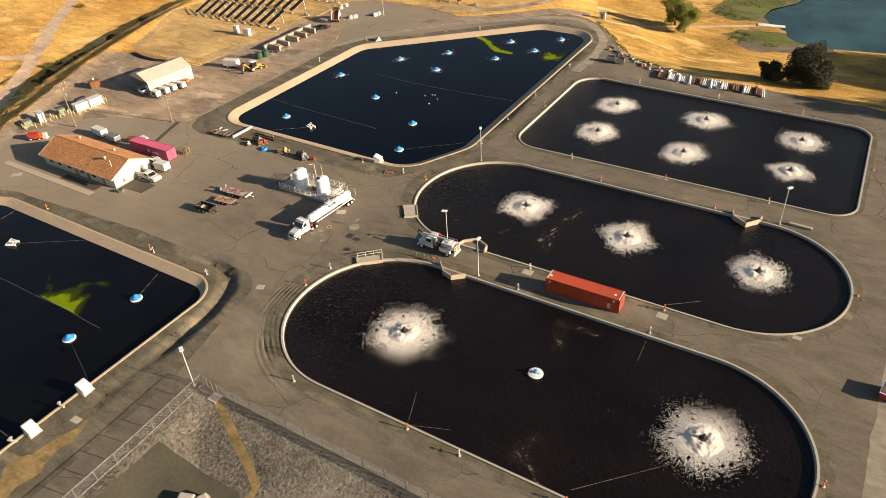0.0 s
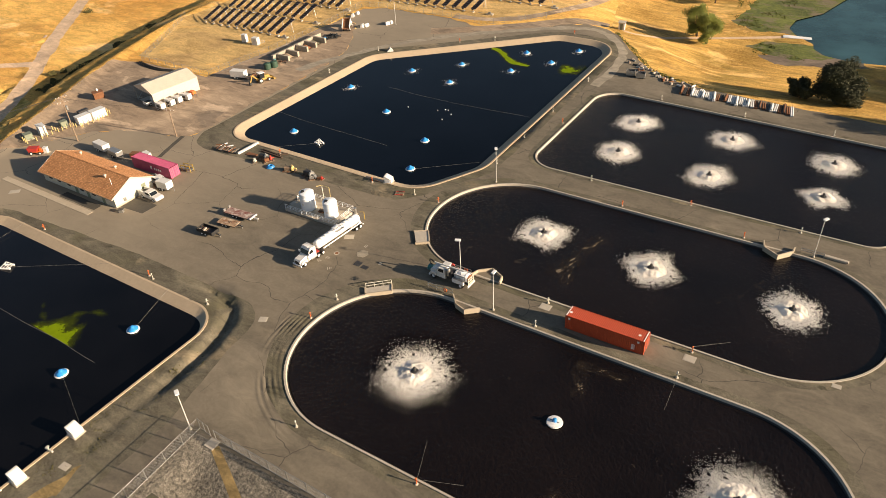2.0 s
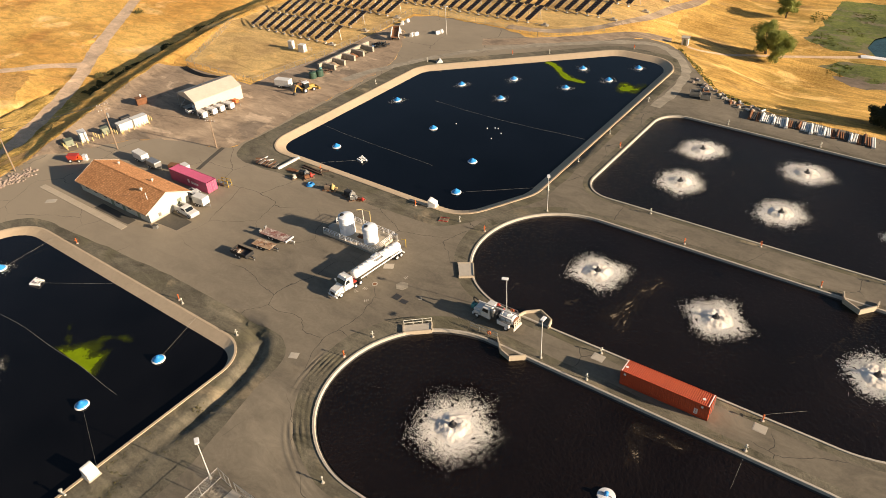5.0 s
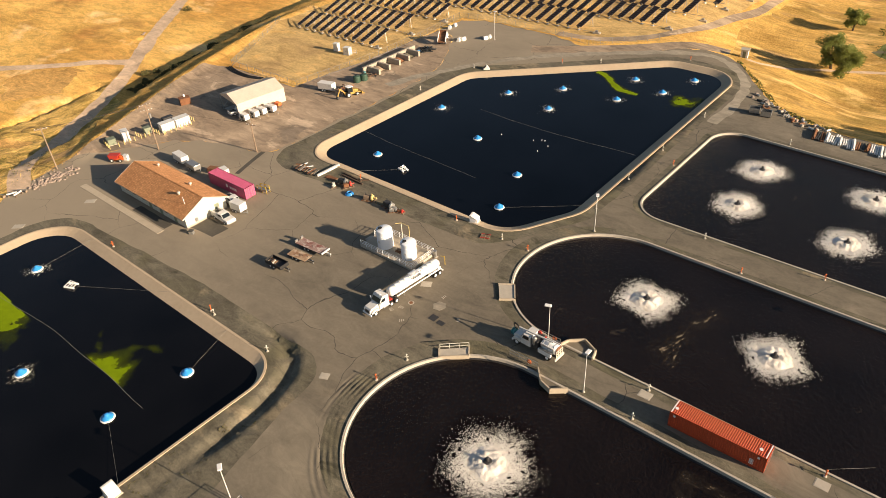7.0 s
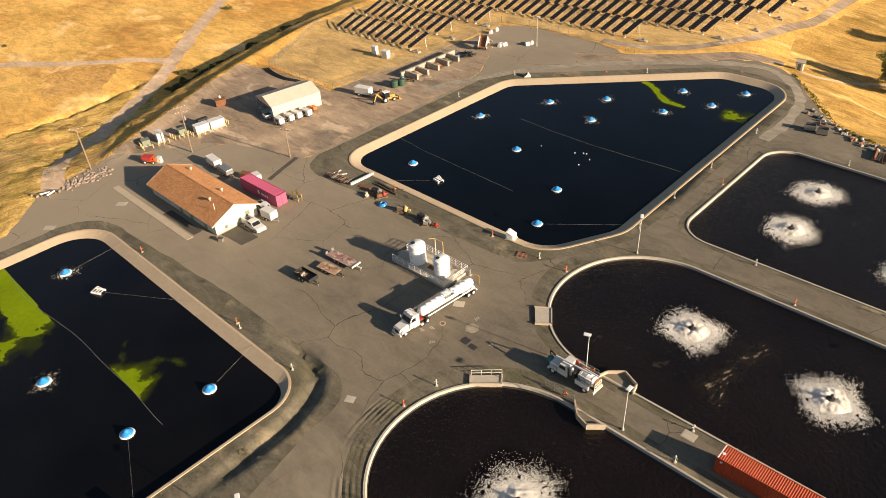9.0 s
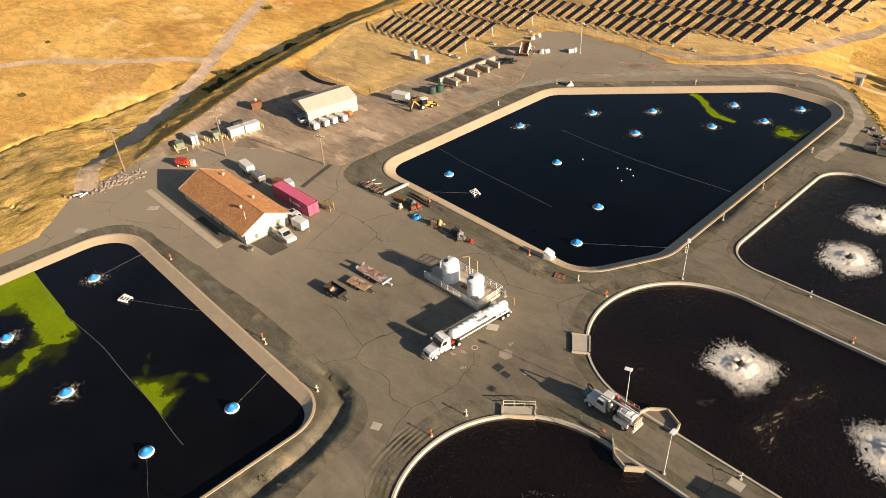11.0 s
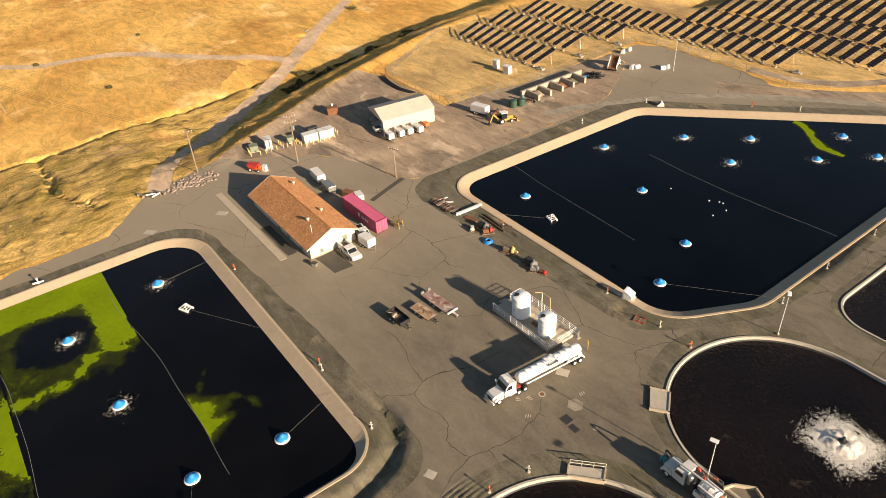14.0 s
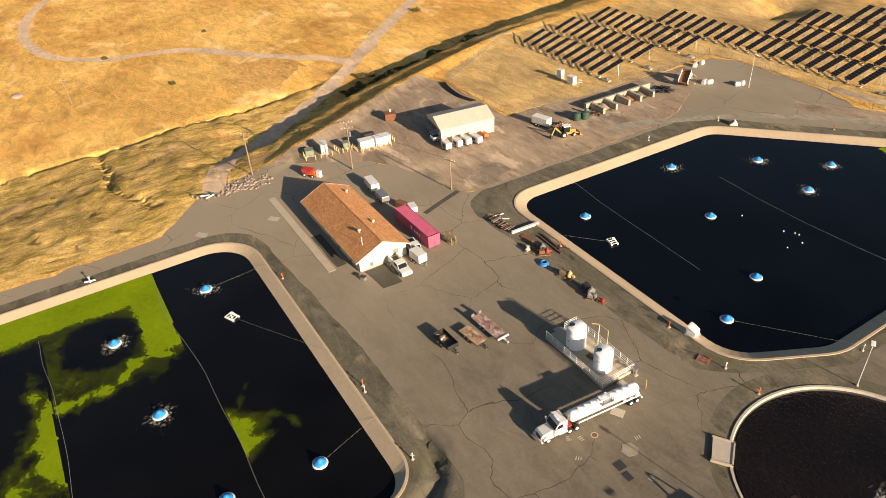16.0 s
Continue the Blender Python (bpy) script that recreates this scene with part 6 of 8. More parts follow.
# ---- office building ----
def office():
    """Ridge along x; a long low building under a shingle roof."""
    b = thing("office_building", "low cream building under an orange shingle gable roof", "building", -139.8, 75.4, 0)
    l, w, h, top = 12.2, 4.6, 2.6, 4.75
    bm = bmesh.new()
    v0 = [bm.verts.new(p) for p in ((-l, -w, 0), (l, -w, 0), (l, w, 0), (-l, w, 0))]
    v1 = [bm.verts.new(p) for p in ((-l, -w, h), (l, -w, h), (l, w, h), (-l, w, h))]
    r = [bm.verts.new((-l, 0, top - 0.12)), bm.verts.new((l, 0, top - 0.12))]
    for q in ((v0[0], v0[1], v1[1], v1[0]), (v0[2], v0[3], v1[3], v1[2]), (v0[1], v0[2], v1[2], r[1], v1[1]), (v0[3], v0[0], v1[0], r[0], v1[3]), (v0[3], v0[2], v0[1], v0[0])):
        bm.faces.new(q)
    part("wall", bm, CREAM, b)
    e, o = 0.7, 0.4
    slope = (top - h) / w
    for s in (-1, 1):
        bm = bmesh.new()
        lo, hi = h - slope * e, top
        v = [bm.verts.new(p) for p in ((-l - o, s * (w + e), lo + 0.02), (l + o, s * (w + e), lo + 0.02), (l + o, 0, hi), (-l - o, 0, hi), (-l - o, s * (w + e), lo + 0.16), (l + o, s * (w + e), lo + 0.16), (l + o, 0, hi + 0.14), (-l - o, 0, hi + 0.14))]
        for q in ((3, 2, 1, 0), (4, 5, 6, 7), (0, 1, 5, 4), (1, 2, 6, 5), (2, 3, 7, 6), (3, 0, 4, 7)):
            bm.faces.new([v[i] for i in q])
        rf = part("roof", bm, SHINGLE, b, "orange-brown shingle slope")
        part("gutter", box(bmesh.new(), -l - o, l + o, s * (w + e + 0.06) - 0.06, s * (w + e + 0.06) + 0.06, lo + 0.02, lo + 0.15), WOOD, rf)
        for k in (-1, 1):
            bm = bmesh.new()
            x = k * (l + o + 0.03)
            vv = [bm.verts.new(q) for q in ((x - 0.03, s * (w + e), lo - 0.08), (x - 0.03, 0, hi - 0.1), (x - 0.03, 0, hi + 0.17), (x - 0.03, s * (w + e), lo + 0.19), (x + 0.03, s * (w + e), lo - 0.08), (x + 0.03, 0, hi - 0.1), (x + 0.03, 0, hi + 0.17), (x + 0.03, s * (w + e), lo + 0.19))]
            for q in ((0, 1, 2, 3), (7, 6, 5, 4), (0, 4, 5, 1), (1, 5, 6, 2), (2, 6, 7, 3), (3, 7, 4, 0)):
                bm.faces.new([vv[i] for i in q])
            part("bargeboard", bm, TAN, rf)
    part("ridge_cap", box(bmesh.new(), -l - o, l + o, -0.13, 0.13, top + 0.10, top + 0.155), SHINGLE, b)
    for x in (-9.5, -6.5, -3.0, 1.5, 5.5):
        wd = part("window", box(bmesh.new(), x - 0.75, x + 0.75, -w - 0.04, -w - 0.002, 0.95, 2.05), PALE, b)
        part("pane", box(bmesh.new(), x - 0.66, x + 0.66, -w - 0.055, -w - 0.042, 1.04, 1.96), GLASS, wd)
    for x in (-0.6, 3.4, 8.5):
        part("door", box(bmesh.new(), x - 0.46, x + 0.46, -w - 0.05, -w - 0.002, 0.02, 2.08), GREY_GREEN, b)
    part("door", box(bmesh.new(), l + 0.002, l + 0.05, 2.0, 2.95, 0.02, 2.08), GREY_GREEN, b)
    part("pilaster", box(bmesh.new(), l + 0.002, l + 0.03, -w, w, 0.02, 0.35), CONCRETE, b)
    for x, y in [(6.6, -1.6), (5.0, 2.0), (-8.6, 3.0)]:
        z = top - slope * abs(y)
        v = part("roof_vent", tube(bmesh.new(), (x, y, z), (x, y, z + 0.55), 0.14, seg=10), TAN, b)
        part("cap", lathe(bmesh.new(), [(0.3, z + 0.5), (0.34, z + 0.6), (0.26, z + 0.78), (0.06, z + 0.84)], 14, (x, y, 0)), TAN, v)
    part("aerial", tube(bmesh.new(), (9.8, -2.6, top - slope * 2.6), (9.8, -2.6, top - slope * 2.6 + 1.7), 0.05, seg=6), PALE, b)
    part("meter_box", box(bmesh.new(), l + 0.002, l + 0.25, -2.6, -2.1, 0.6, 1.3), STEEL, b)
    part("canopy", box(bmesh.new(), -l - 2.8, -l - 0.9, -1.5, 2.6, 2.5, 2.68), RED, b, "faded red canopy on the end wall")
    for y in (-1.3, 2.4):
        part("canopy_post", tube(bmesh.new(), (-l - 2.6, y, 0), (-l - 2.6, y, 2.5), 0.07), STEEL, b)
    return b


office()
wk = thing("walkway", "pale pinkish concrete walkway strip along a building", "walkway")
rnd = random.Random(7)
for i in range(18):
    x = -161.4 + i * 1.7
    part("slab", box(bmesh.new(), x + 0.015, x + 1.685, 66.2, 67.6, -0.05, 0.05 + rnd.uniform(0, 0.01)), BOXC, wk)
for x, y, t in [(-125.4, 70.3, 30)]:
    k = thing("storage_bin", "small grey storage bin beside an office wall", "bin", x, y, 0, t)
    part("body", box(bmesh.new(), -0.45, 0.45, -0.35, 0.35, 0, 0.7, 0.03, 0.04), STEEL, k)
    part("lid", box(bmesh.new(), -0.5, 0.5, -0.4, 0.4, 0.68, 0.78, 0.03), DARK, k)
for x, y, m, t, n in [(-142.2, 87.0, RUST, 20, "rusty steel bin behind an office"), (-140.0, 88.2, WHITE, -10, "white tool chest behind an office")]:
    k = thing("tool_chest", n, "chest", x, y, 0, t)
    part("body", box(bmesh.new(), -1.1, 1.1, -0.7, 0.7, 0.1, 1.1, 0.04), m, k)
    part("lid", box(bmesh.new(), -1.14, 1.14, -0.74, 0.74, 1.1, 1.22, 0.03), m, k)
    part("skid", box(bmesh.new(), -1.0, 1.0, -0.5, 0.5, 0, 0.1), DARK, k)


# ---- open shed ----
def shed():
    """Open-fronted metal shed, ridge along y."""
    s = thing("open_shed", "tan sheet-metal shed with an open front", "shed", -164.0, 114.8, 0, -8)
    hw, hl, le, re, top = 4.0, 6.7, 4.0, 3.45, 5.1
    part("floor", box(bmesh.new(), -hw, hw, -hl, hl, -0.05, 0.06), CONCRETE, s)
    part("side_wall", box(bmesh.new(), hw - 0.06, hw + 0.06, -hl, hl, 0, re), TAN, s)
    part("side_wall", box(bmesh.new(), -hw - 0.06, -hw + 0.06, -hl + 3.5, hl, 0, le), TAN, s)
    part("back_wall", slab(bmesh.new(), [(-hw, 0), (hw, 0), (hw, re), (-0.1, top), (-hw, le)], hl - 0.06, hl + 0.06), TAN, s)
    part("gable", slab(bmesh.new(), [(-hw, le), (-hw, le - 0.4), (hw, re - 0.3), (hw, re), (-0.1, top)], -hl - 0.06, -hl + 0.06), TAN, s)
    part("roof", slab(bmesh.new(), [(hw + 0.12, re - 0.05), (-0.1, top), (-0.1, top + 0.1), (hw + 0.12, re + 0.05)], -hl - 0.15, hl + 0.15), TAN, s, "tan ribbed metal roof slope")
    part("roof", slab(bmesh.new(), [(-hw - 0.45, le - 0.12), (-0.1, top), (-0.1, top + 0.1), (-hw - 0.45, le - 0.02)], -hl - 0.15, hl + 0.15), TAN, s)
    for y in (-6.9, -3.4):
        part("post", box(bmesh.new(), -hw - 0.1, -hw + 0.1, y - 0.1, y + 0.1, 0, le), STEEL, s)
    bm = bmesh.new()
    tube(bm, (-hw, -6.9, 0.3), (-hw, -3.4, 3.4), 0.05)
    tube(bm, (-hw, -3.4, 0.3), (-hw, -6.9, 3.4), 0.05)
    part("brace", bm, STEEL, s)
    return s


shed()

# ---- transformer yard ----
def cabinet(x, y, turn, l, w, h, mat, label, z=0):
    k = thing("equipment_cabinet", label, "cabinet", x, y, z, turn)
    part("plinth", box(bmesh.new(), -l / 2 - 0.15, l / 2 + 0.15, -w / 2 - 0.15, w / 2 + 0.15, -0.1, 0.12), CONCRETE, k)
    part("body", box(bmesh.new(), -l / 2, l / 2, -w / 2, w / 2, 0.12, h, 0.03), mat, k)
    part("top", box(bmesh.new(), -l / 2 - 0.08, l / 2 + 0.08, -w / 2 - 0.08, w / 2 + 0.08, h, h + 0.08), mat, k)
    n = max(1, int(l / 1.0))
    for i in range(n):
        a = -l / 2 + l * i / n
        d = part("door", box(bmesh.new(), a + 0.05, a + l / n - 0.05, -w / 2 - 0.03, -w / 2 - 0.002, 0.2, h - 0.1), mat, k)
        part("handle", box(bmesh.new(), a + l / n - 0.18, a + l / n - 0.12, -w / 2 - 0.07, -w / 2 - 0.032, h * 0.45, h * 0.6), DARK, d)
    return k


cabinet(-170.4, 93.2, 84, 3.4, 1.9, 1.9, WHITE, "white steel equipment enclosure behind yellow bollards")
cabinet(-169.7, 96.9, 84, 3.6, 2.0, 2.0, WHITE, "white steel equipment enclosure behind yellow bollards")
cabinet(-173.9, 84.2, 75, 1.5, 2.6, 2.3, WHITE, "tall white switchgear cabinet behind yellow bollards")
cabinet(-174.6, 80.9, 75, 1.8, 1.7, 1.4, GREY_GREEN, "squat grey-green transformer behind yellow bollards")
cabinet(-172.9, 89.3, 80, 1.6, 1.4, 1.4, GREY_GREEN, "squat grey-green transformer behind yellow bollards")
cabinet(-172.7, 95.0, 84, 2.4, 1.2, 2.0, DARK, "dark pump skid behind a white enclosure")
bo = thing("bollard", "short yellow steel bollard round electrical cabinets", "bollard", -168.2, 91.0, 0, 0, "yellow bollards")
part("post", lathe(bmesh.new(), [(0.11, -0.1), (0.11, 1.0), (0.08, 1.08), (0.02, 1.1)], 10), POSTY, bo)
for i in range(6):
    copy_thing(bo, pose(-168.3 + 0.13 * i, 91.4 + 1.35 * i, 0))
for i in range(3):
    copy_thing(bo, pose(-168.8 - 1.1 * i, 99.6 + 0.1 * i, 0))
    copy_thing(bo, pose(-169.5 - 1.1 * i, 90.4, 0))
    copy_thing(bo, pose(-171.3 - 1.2 * i, 86.7, 0))
    copy_thing(bo, pose(-171.0, 87.6 + 1.1 * i, 0))
for i in range(4):
    copy_thing(bo, pose(-171.7 + 0.1 * i, 81.2 + 1.3 * i, 0))
    copy_thing(bo, pose(-172.4 - 1.2 * i, 79.2 + 0.2 * i, 0))
rm = thing("spreader_machine", "orange-red wheeled spreader parked on bare earth", "machine", -165.7, 77.2, 0, 35)
part("hopper", slab(bmesh.new(), [(-1.2, 0.7), (0.6, 0.7), (1.0, 1.6), (-1.5, 1.6)], -0.8, 0.8), RED, rm)
part("frame", box(bmesh.new(), -1.4, 1.9, -0.6, 0.6, 0.45, 0.68), ORANGE, rm)
part("seat", box(bmesh.new(), 1.0, 1.6, -0.3, 0.3, 0.7, 1.3, 0.05), ORANGE, rm)
for s in (-1, 1):
    wheel(rm, -0.7, s * 0.85, 0.42, 0.25)
    wheel(rm, 1.3, s * 0.85, 0.36, 0.22)
cabinet(-163.9, 78.7, 30, 0.9, 0.8, 1.3, WHITE, "white upright cabinet beside an orange machine")
db = thing("waste_skip", "rusty brown steel waste bin on the yard", "skip", -180.2, 104.6, 0, 70)
part("body", box(bmesh.new(), -1.3, 1.3, -1.0, 1.0, 0.1, 1.7, 0.03), RUST, db)
for i in range(5):
    part("rib", box(bmesh.new(), -1.1 + i * 0.52, -1.0 + i * 0.52, -1.07, -1.002, 0.15, 1.65), RUST, db)
part("rim", box(bmesh.new(), -1.36, 1.36, -1.06, 1.06, 1.7, 1.8), RUST, db)
part("skid", box(bmesh.new(), -1.2, 1.2, -0.7, 0.7, 0, 0.1), DARK, db)
wb = thing("gas_bottle", "pale gas bottle on a steel bin", "bottle", -180.6, 104.9, 1.8)
part("bottle", lathe(bmesh.new(), [(0.2, 0), (0.25, 0.1), (0.25, 0.5), (0.1, 0.65)], 12), PALE, wb)

# ---- chemical tanks on their pad ----
pad = thing("tank_pad", "raised concrete tank pad with a pale pipe railing", "platform", -89.8, 89.4, 0)
part("slab", box(bmesh.new(), -6.4, 6.1, -3.0, 3.0, -0.05, 0.45, 0.02), CONCRETE, pad)
part("floor", box(bmesh.new(), -6.1, 5.8, -2.75, 2.75, 0.45, 0.47), BOXC, pad)
for a, b in [((-6.3, -2.9), (6.0, -2.9)), ((6.0, -2.9), (6.0, 2.9)), ((6.0, 2.9), (-6.3, 2.9)), ((-6.3, 2.9), (-6.3, 0.6))]:
    a, b = Vector((*a, 0.45)), Vector((*b, 0.45))
    n = max(2, round((b - a).length / 1.3) + 1)
    for i in range(n):
        q = a.lerp(b, i / (n - 1))
        part("post", tube(bmesh.new(), q, q + Vector((0, 0, 1.05)), 0.04, seg=6), PALE, pad)
    for h in (0.4, 0.72, 1.05):
        part("rail", tube(bmesh.new(), a + Vector((0, 0, h)), b + Vector((0, 0, h)), 0.035, seg=6), PALE, pad)
for i in range(3):
    part("step", box(bmesh.new(), -7.3 + i * 0.3, -6.42, -0.9, 0.4, 0.0, 0.13 + i * 0.13), CONCRETE, pad)
tk = thing("chemical_tank", "tall white plastic chemical tank with a black lid", "tank", -92.2, 89.1, 0.47, 0, "white chemical tanks")
prof = [(1.5, 0), (1.53, 0.06)]
prof += [(1.53, 0.12), (1.53, 1.4), (1.53, 2.6), (1.53, 3.85)]
bm = lathe(bmesh.new(), prof + [(1.53, 3.92), (1.46, 4.02), (0.9, 4.2), (0.35, 4.32), (0.05, 4.34)], 64)
part("shell", bm, TANK, tk)
part("lid", lathe(bmesh.new(), [(0.38, 4.1), (0.4, 4.34), (0.34, 4.4)], 16, (-0.5, -0.5, 0)), BLACK, tk, "black screw lid")
part("outlet", tube(bmesh.new(), (0, -1.5, 0.3), (0, -1.85, 0.3), 0.1), STEEL, tk)
part("strap", lathe(bmesh.new(), [(1.565, 2.95), (1.575, 2.96), (1.575, 3.04), (1.565, 3.05)], 36), TANK, tk)
part("label_plate", box(bmesh.new(), -0.25, 0.25, -1.61, -1.57, 1.5, 1.95), WHITE, tk)
bm = bmesh.new()
tube(bm, (-0.9, -1.25, 3.9), (-0.55, -0.9, 4.25), 0.06)
part("vent_pipe", bm, BLACK, tk)
small = Matrix.Diagonal((0.94, 0.94, 0.9, 1))
tk.matrix_world = pose(-92.2, 88.9, 0.47) @ small
copy_thing(tk, pose(-86.5, 88.9, 0.47, 0, 0, 15) @ small)
pf = thing("tank_pipework", "yellow-cream pipework between two white tanks", "pipework", -88.9, 91.0, 0.47)
for a, b in [((-1.0, 0, 0), (-1.0, 0, 4.6)), ((-1.0, 0, 4.6), (0.8, 0, 4.6)), ((0.8, 0, 4.6), (0.8, 0, 0)), ((0.8, 0, 3.2), (1.4, -0.6, 4.7)), ((-1.0, 0, 4.6), (-1.7, -0.8, 4.6))]:
    part("pipe", tube(bmesh.new(), a, b, 0.07, seg=8), POSTY if a[2] > 1 else CREAM, pf)
pm = thing("dosing_pump", "small brown dosing pump skid between tanks", "pump", -89.0, 89.0, 0.47)
part("skid", box(bmesh.new(), -0.6, 0.6, -0.5, 0.5, 0, 0.15), RUST, pm)
part("motor", tube(bmesh.new(), (-0.4, 0, 0.4), (0.3, 0, 0.4), 0.22, seg=12), WOOD, pm)
cabinet(-83.2, 92.0, 0, 0.5, 0.35, 1.3, STEEL, "grey control cabinet at the corner of a tank pad")
ga = thing("hose_gantry", "yellow bent pipe stand beside a tank pad", "pipe stand", -80.4, 91.3, 0, 0)
part("leg", tube(bmesh.new(), (0, 0, 0), (0, 0, 1.7), 0.05), YELLOW, ga)
part("arm", tube(bmesh.new(), (0, 0, 1.7), (-0.8, -0.2, 1.6), 0.05), YELLOW, ga)
bt = thing("concrete_block", "pale concrete block beside a tank pad", "block", -82.4, 89.0, 0, 5)
part("block", box(bmesh.new(), -0.7, 0.7, -0.6, 0.6, -0.05, 0.6, 0.05), CONCRETE, bt)

# ---- covers and patches in the paving ----
def cover(x, y, turn, l, w, mat, label, name="access_cover"):
    k = thing(name, label, "cover", x, y, 0, turn)
    part("frame", box(bmesh.new(), -l / 2 - 0.1, l / 2 + 0.1, -w / 2 - 0.1, w / 2 + 0.1, -0.05, 0.012), ASPHALT if mat is DARK else CONCRETE, k)
    part("plate", box(bmesh.new(), -l / 2, l / 2, -w / 2, w / 2, -0.02, 0.03), mat, k)


cover(-72.9, 79.6, 0, 1.3, 1.3, DARK, "dark steel access cover set in paving")
cover(-71.2, 79.3, 0, 1.3, 0.9, DARK, "dark steel access cover set in paving")
cover(-79.4, 85.3, 30, 1.6, 1.2, CONCRETE, "pale concrete access cover set in paving")
cover(-39.6, 84.9, 0, 1.6, 1.2, CONCRETE, "pale concrete access cover set in paving")
cover(-16.9, 84.6, 0, 1.5, 1.2, CONCRETE, "pale concrete access cover set in paving")
cover(-77.2, 60.6, 25, 1.2, 1.0, CONCRETE, "pale concrete access cover set in paving")
cover(-79.6, 26.9, 5, 1.3, 0.8, CONCRETE, "pale concrete access cover set in gravel")
cover(1.5, 89.0, 0, 1.0, 0.6, CONCRETE, "pale concrete access cover set in paving")
for x, y in [(-156.3, 51.0), (-153.5, 64.5)]:
    cover(x, y, 40, 2.0, 1.2, CONCRETE, "pale concrete access cover set in paving")
hx = thing("manhole", "pale round manhole ring set in paving", "manhole", -78.2, 80.2, 0)
part("ring", lathe(bmesh.new(), [(0.5, -0.05), (0.5, 0.02), (0.35, 0.025)], 20), CONCRETE, hx)
part("lid", lathe(bmesh.new(), [(0.34, -0.04), (0.34, 0.03), (0.1, 0.035)], 20), RUST, hx)
hp = thing("paving_patch", "pale six-sided concrete patch in paving", "patch", -74.0, 82.3, 0, 10)
part("patch", lathe(bmesh.new(), [(1.15, -0.05), (1.15, 0.02), (1.05, 0.03)], 6), TRACK, hp)

OLD_WOOD = paint("dark_weathered_wood", (0.105, 0.070, 0.048), 0.9, 0, 0.25)

# ---- loose equipment along the large pond's verge ----
bw = thing("steel_beam", "long white steel beam lying on gravel", "beam", -121.9, 102.0, 0, 87)
part("flange", box(bmesh.new(), -3.0, 3.0, -0.25, 0.25, 0.02, 0.07), WHITE, bw)
part("web", box(bmesh.new(), -3.0, 3.0, -0.04, 0.04, 0.07, 0.42), WHITE, bw)
part("flange", box(bmesh.new(), -3.0, 3.0, -0.25, 0.25, 0.42, 0.47), WHITE, bw)
rk = thing("pipe_rack", "low dark rack of scrap pipes on gravel", "rack", -125.4, 99.2, 0, 5)
part("frame", box(bmesh.new(), -2.9, 2.9, -0.7, -0.5, 0, 0.35), DARK, rk)
part("frame", box(bmesh.new(), -2.9, 2.9, 0.5, 0.7, 0, 0.35), DARK, rk)
rnd = random.Random(9)
for i in range(12):
    a = -2.7 + i * 0.47
    part("pipe", tube(bmesh.new(), (a, -0.9 + rnd.uniform(-0.3, 0.3), 0.45), (a + rnd.uniform(-0.3, 0.3), 0.9 + rnd.uniform(-0.3, 0.5), 0.45 + rnd.uniform(0, 0.2)), rnd.uniform(0.06, 0.12), seg=7), (RUST, DARK, WOOD, STEEL)[i % 4], rk)
for i in range(5):
    k = thing("scrap_bar", "rusty scrap bar on gravel", "scrap", -129.2 + i * 0.55, 100.4 + 0.3 * math.sin(i * 2), 0.0, 30 + 50 * i)
    part("bar", box(bmesh.new(), -1.1, 1.1, -0.09, 0.09, 0.0, 0.16), (RUST, PALE, DARK)[i % 3], k)
rp = thing("steel_plate", "rusty red steel plate lying on gravel", "plate", -119.2, 100.3, 0, 3)
part("plate", box(bmesh.new(), -1.4, 1.4, -0.6, 0.6, 0.0, 0.1, 0.02), RUST, rp)
for i, (x, y, l, t) in enumerate([(-115.0, 102.3, 6.4, -2), (-115.6, 103.0, 5.6, -4), (-112.8, 103.4, 2.4, 40)]):
    k = thing("timber_beam", "dark weathered timber beam on gravel", "beam", x, y, 0, t)
    part("beam", box(bmesh.new(), -l / 2, l / 2, -0.16, 0.16, 0, 0.3, 0.02), OLD_WOOD, k)


def pump_skid(x, y, turn, body, engine, label, size=1.0):
    k = thing("pump_skid", label, "pump", x, y, 0, turn)
    for i in range(6):
        a = (-1.3 + i * 0.46) * size
        part("slat", box(bmesh.new(), a, a + 0.32 * size, -0.75 * size, 0.75 * size, 0.1, 0.15), WOOD if i % 2 else RUST, k)
    for b in (-0.6, 0.6):
        part("bearer", box(bmesh.new(), -1.3 * size, 1.3 * size, (b - 0.06) * size, (b + 0.06) * size, 0, 0.1), WOOD, k)
    part("skid", box(bmesh.new(), -1.1 * size, 1.0 * size, -0.4 * size, 0.4 * size, 0.15, 0.24), DARK, k)
    part("fuel_can", box(bmesh.new(), 0.2 * size, 0.5 * size, 0.45 * size, 0.7 * size, 0.15, 0.6 * size, 0.04), body, k)
    part("engine", box(bmesh.new(), -1.0 * size, 0.2 * size, -0.42 * size, 0.42 * size, 0.18, 0.95 * size, 0.08), engine, k)
    part("volute", lathe(bmesh.new(), [(0.2, -0.22), (0.5 * size, -0.2), (0.55 * size, 0), (0.5 * size, 0.2), (0.2, 0.22)], 16, (0.65 * size, 0, 0.62 * size), (1, 0, 0)), body, k)
    part("discharge", tube(bmesh.new(), (0.65 * size, 0, 0.8 * size), (0.65 * size, 0.0, 1.4 * size), 0.13 * size), body, k)
    part("exhaust", tube(bmesh.new(), (-0.7 * size, 0.2, 0.9 * size), (-0.7 * size, 0.2, 1.35 * size), 0.06), DARK, k)
    part("suction", tube(bmesh.new(), (0.9 * size, 0, 0.62 * size), (1.5 * size, 0, 0.62 * size), 0.16 * size), body, k)


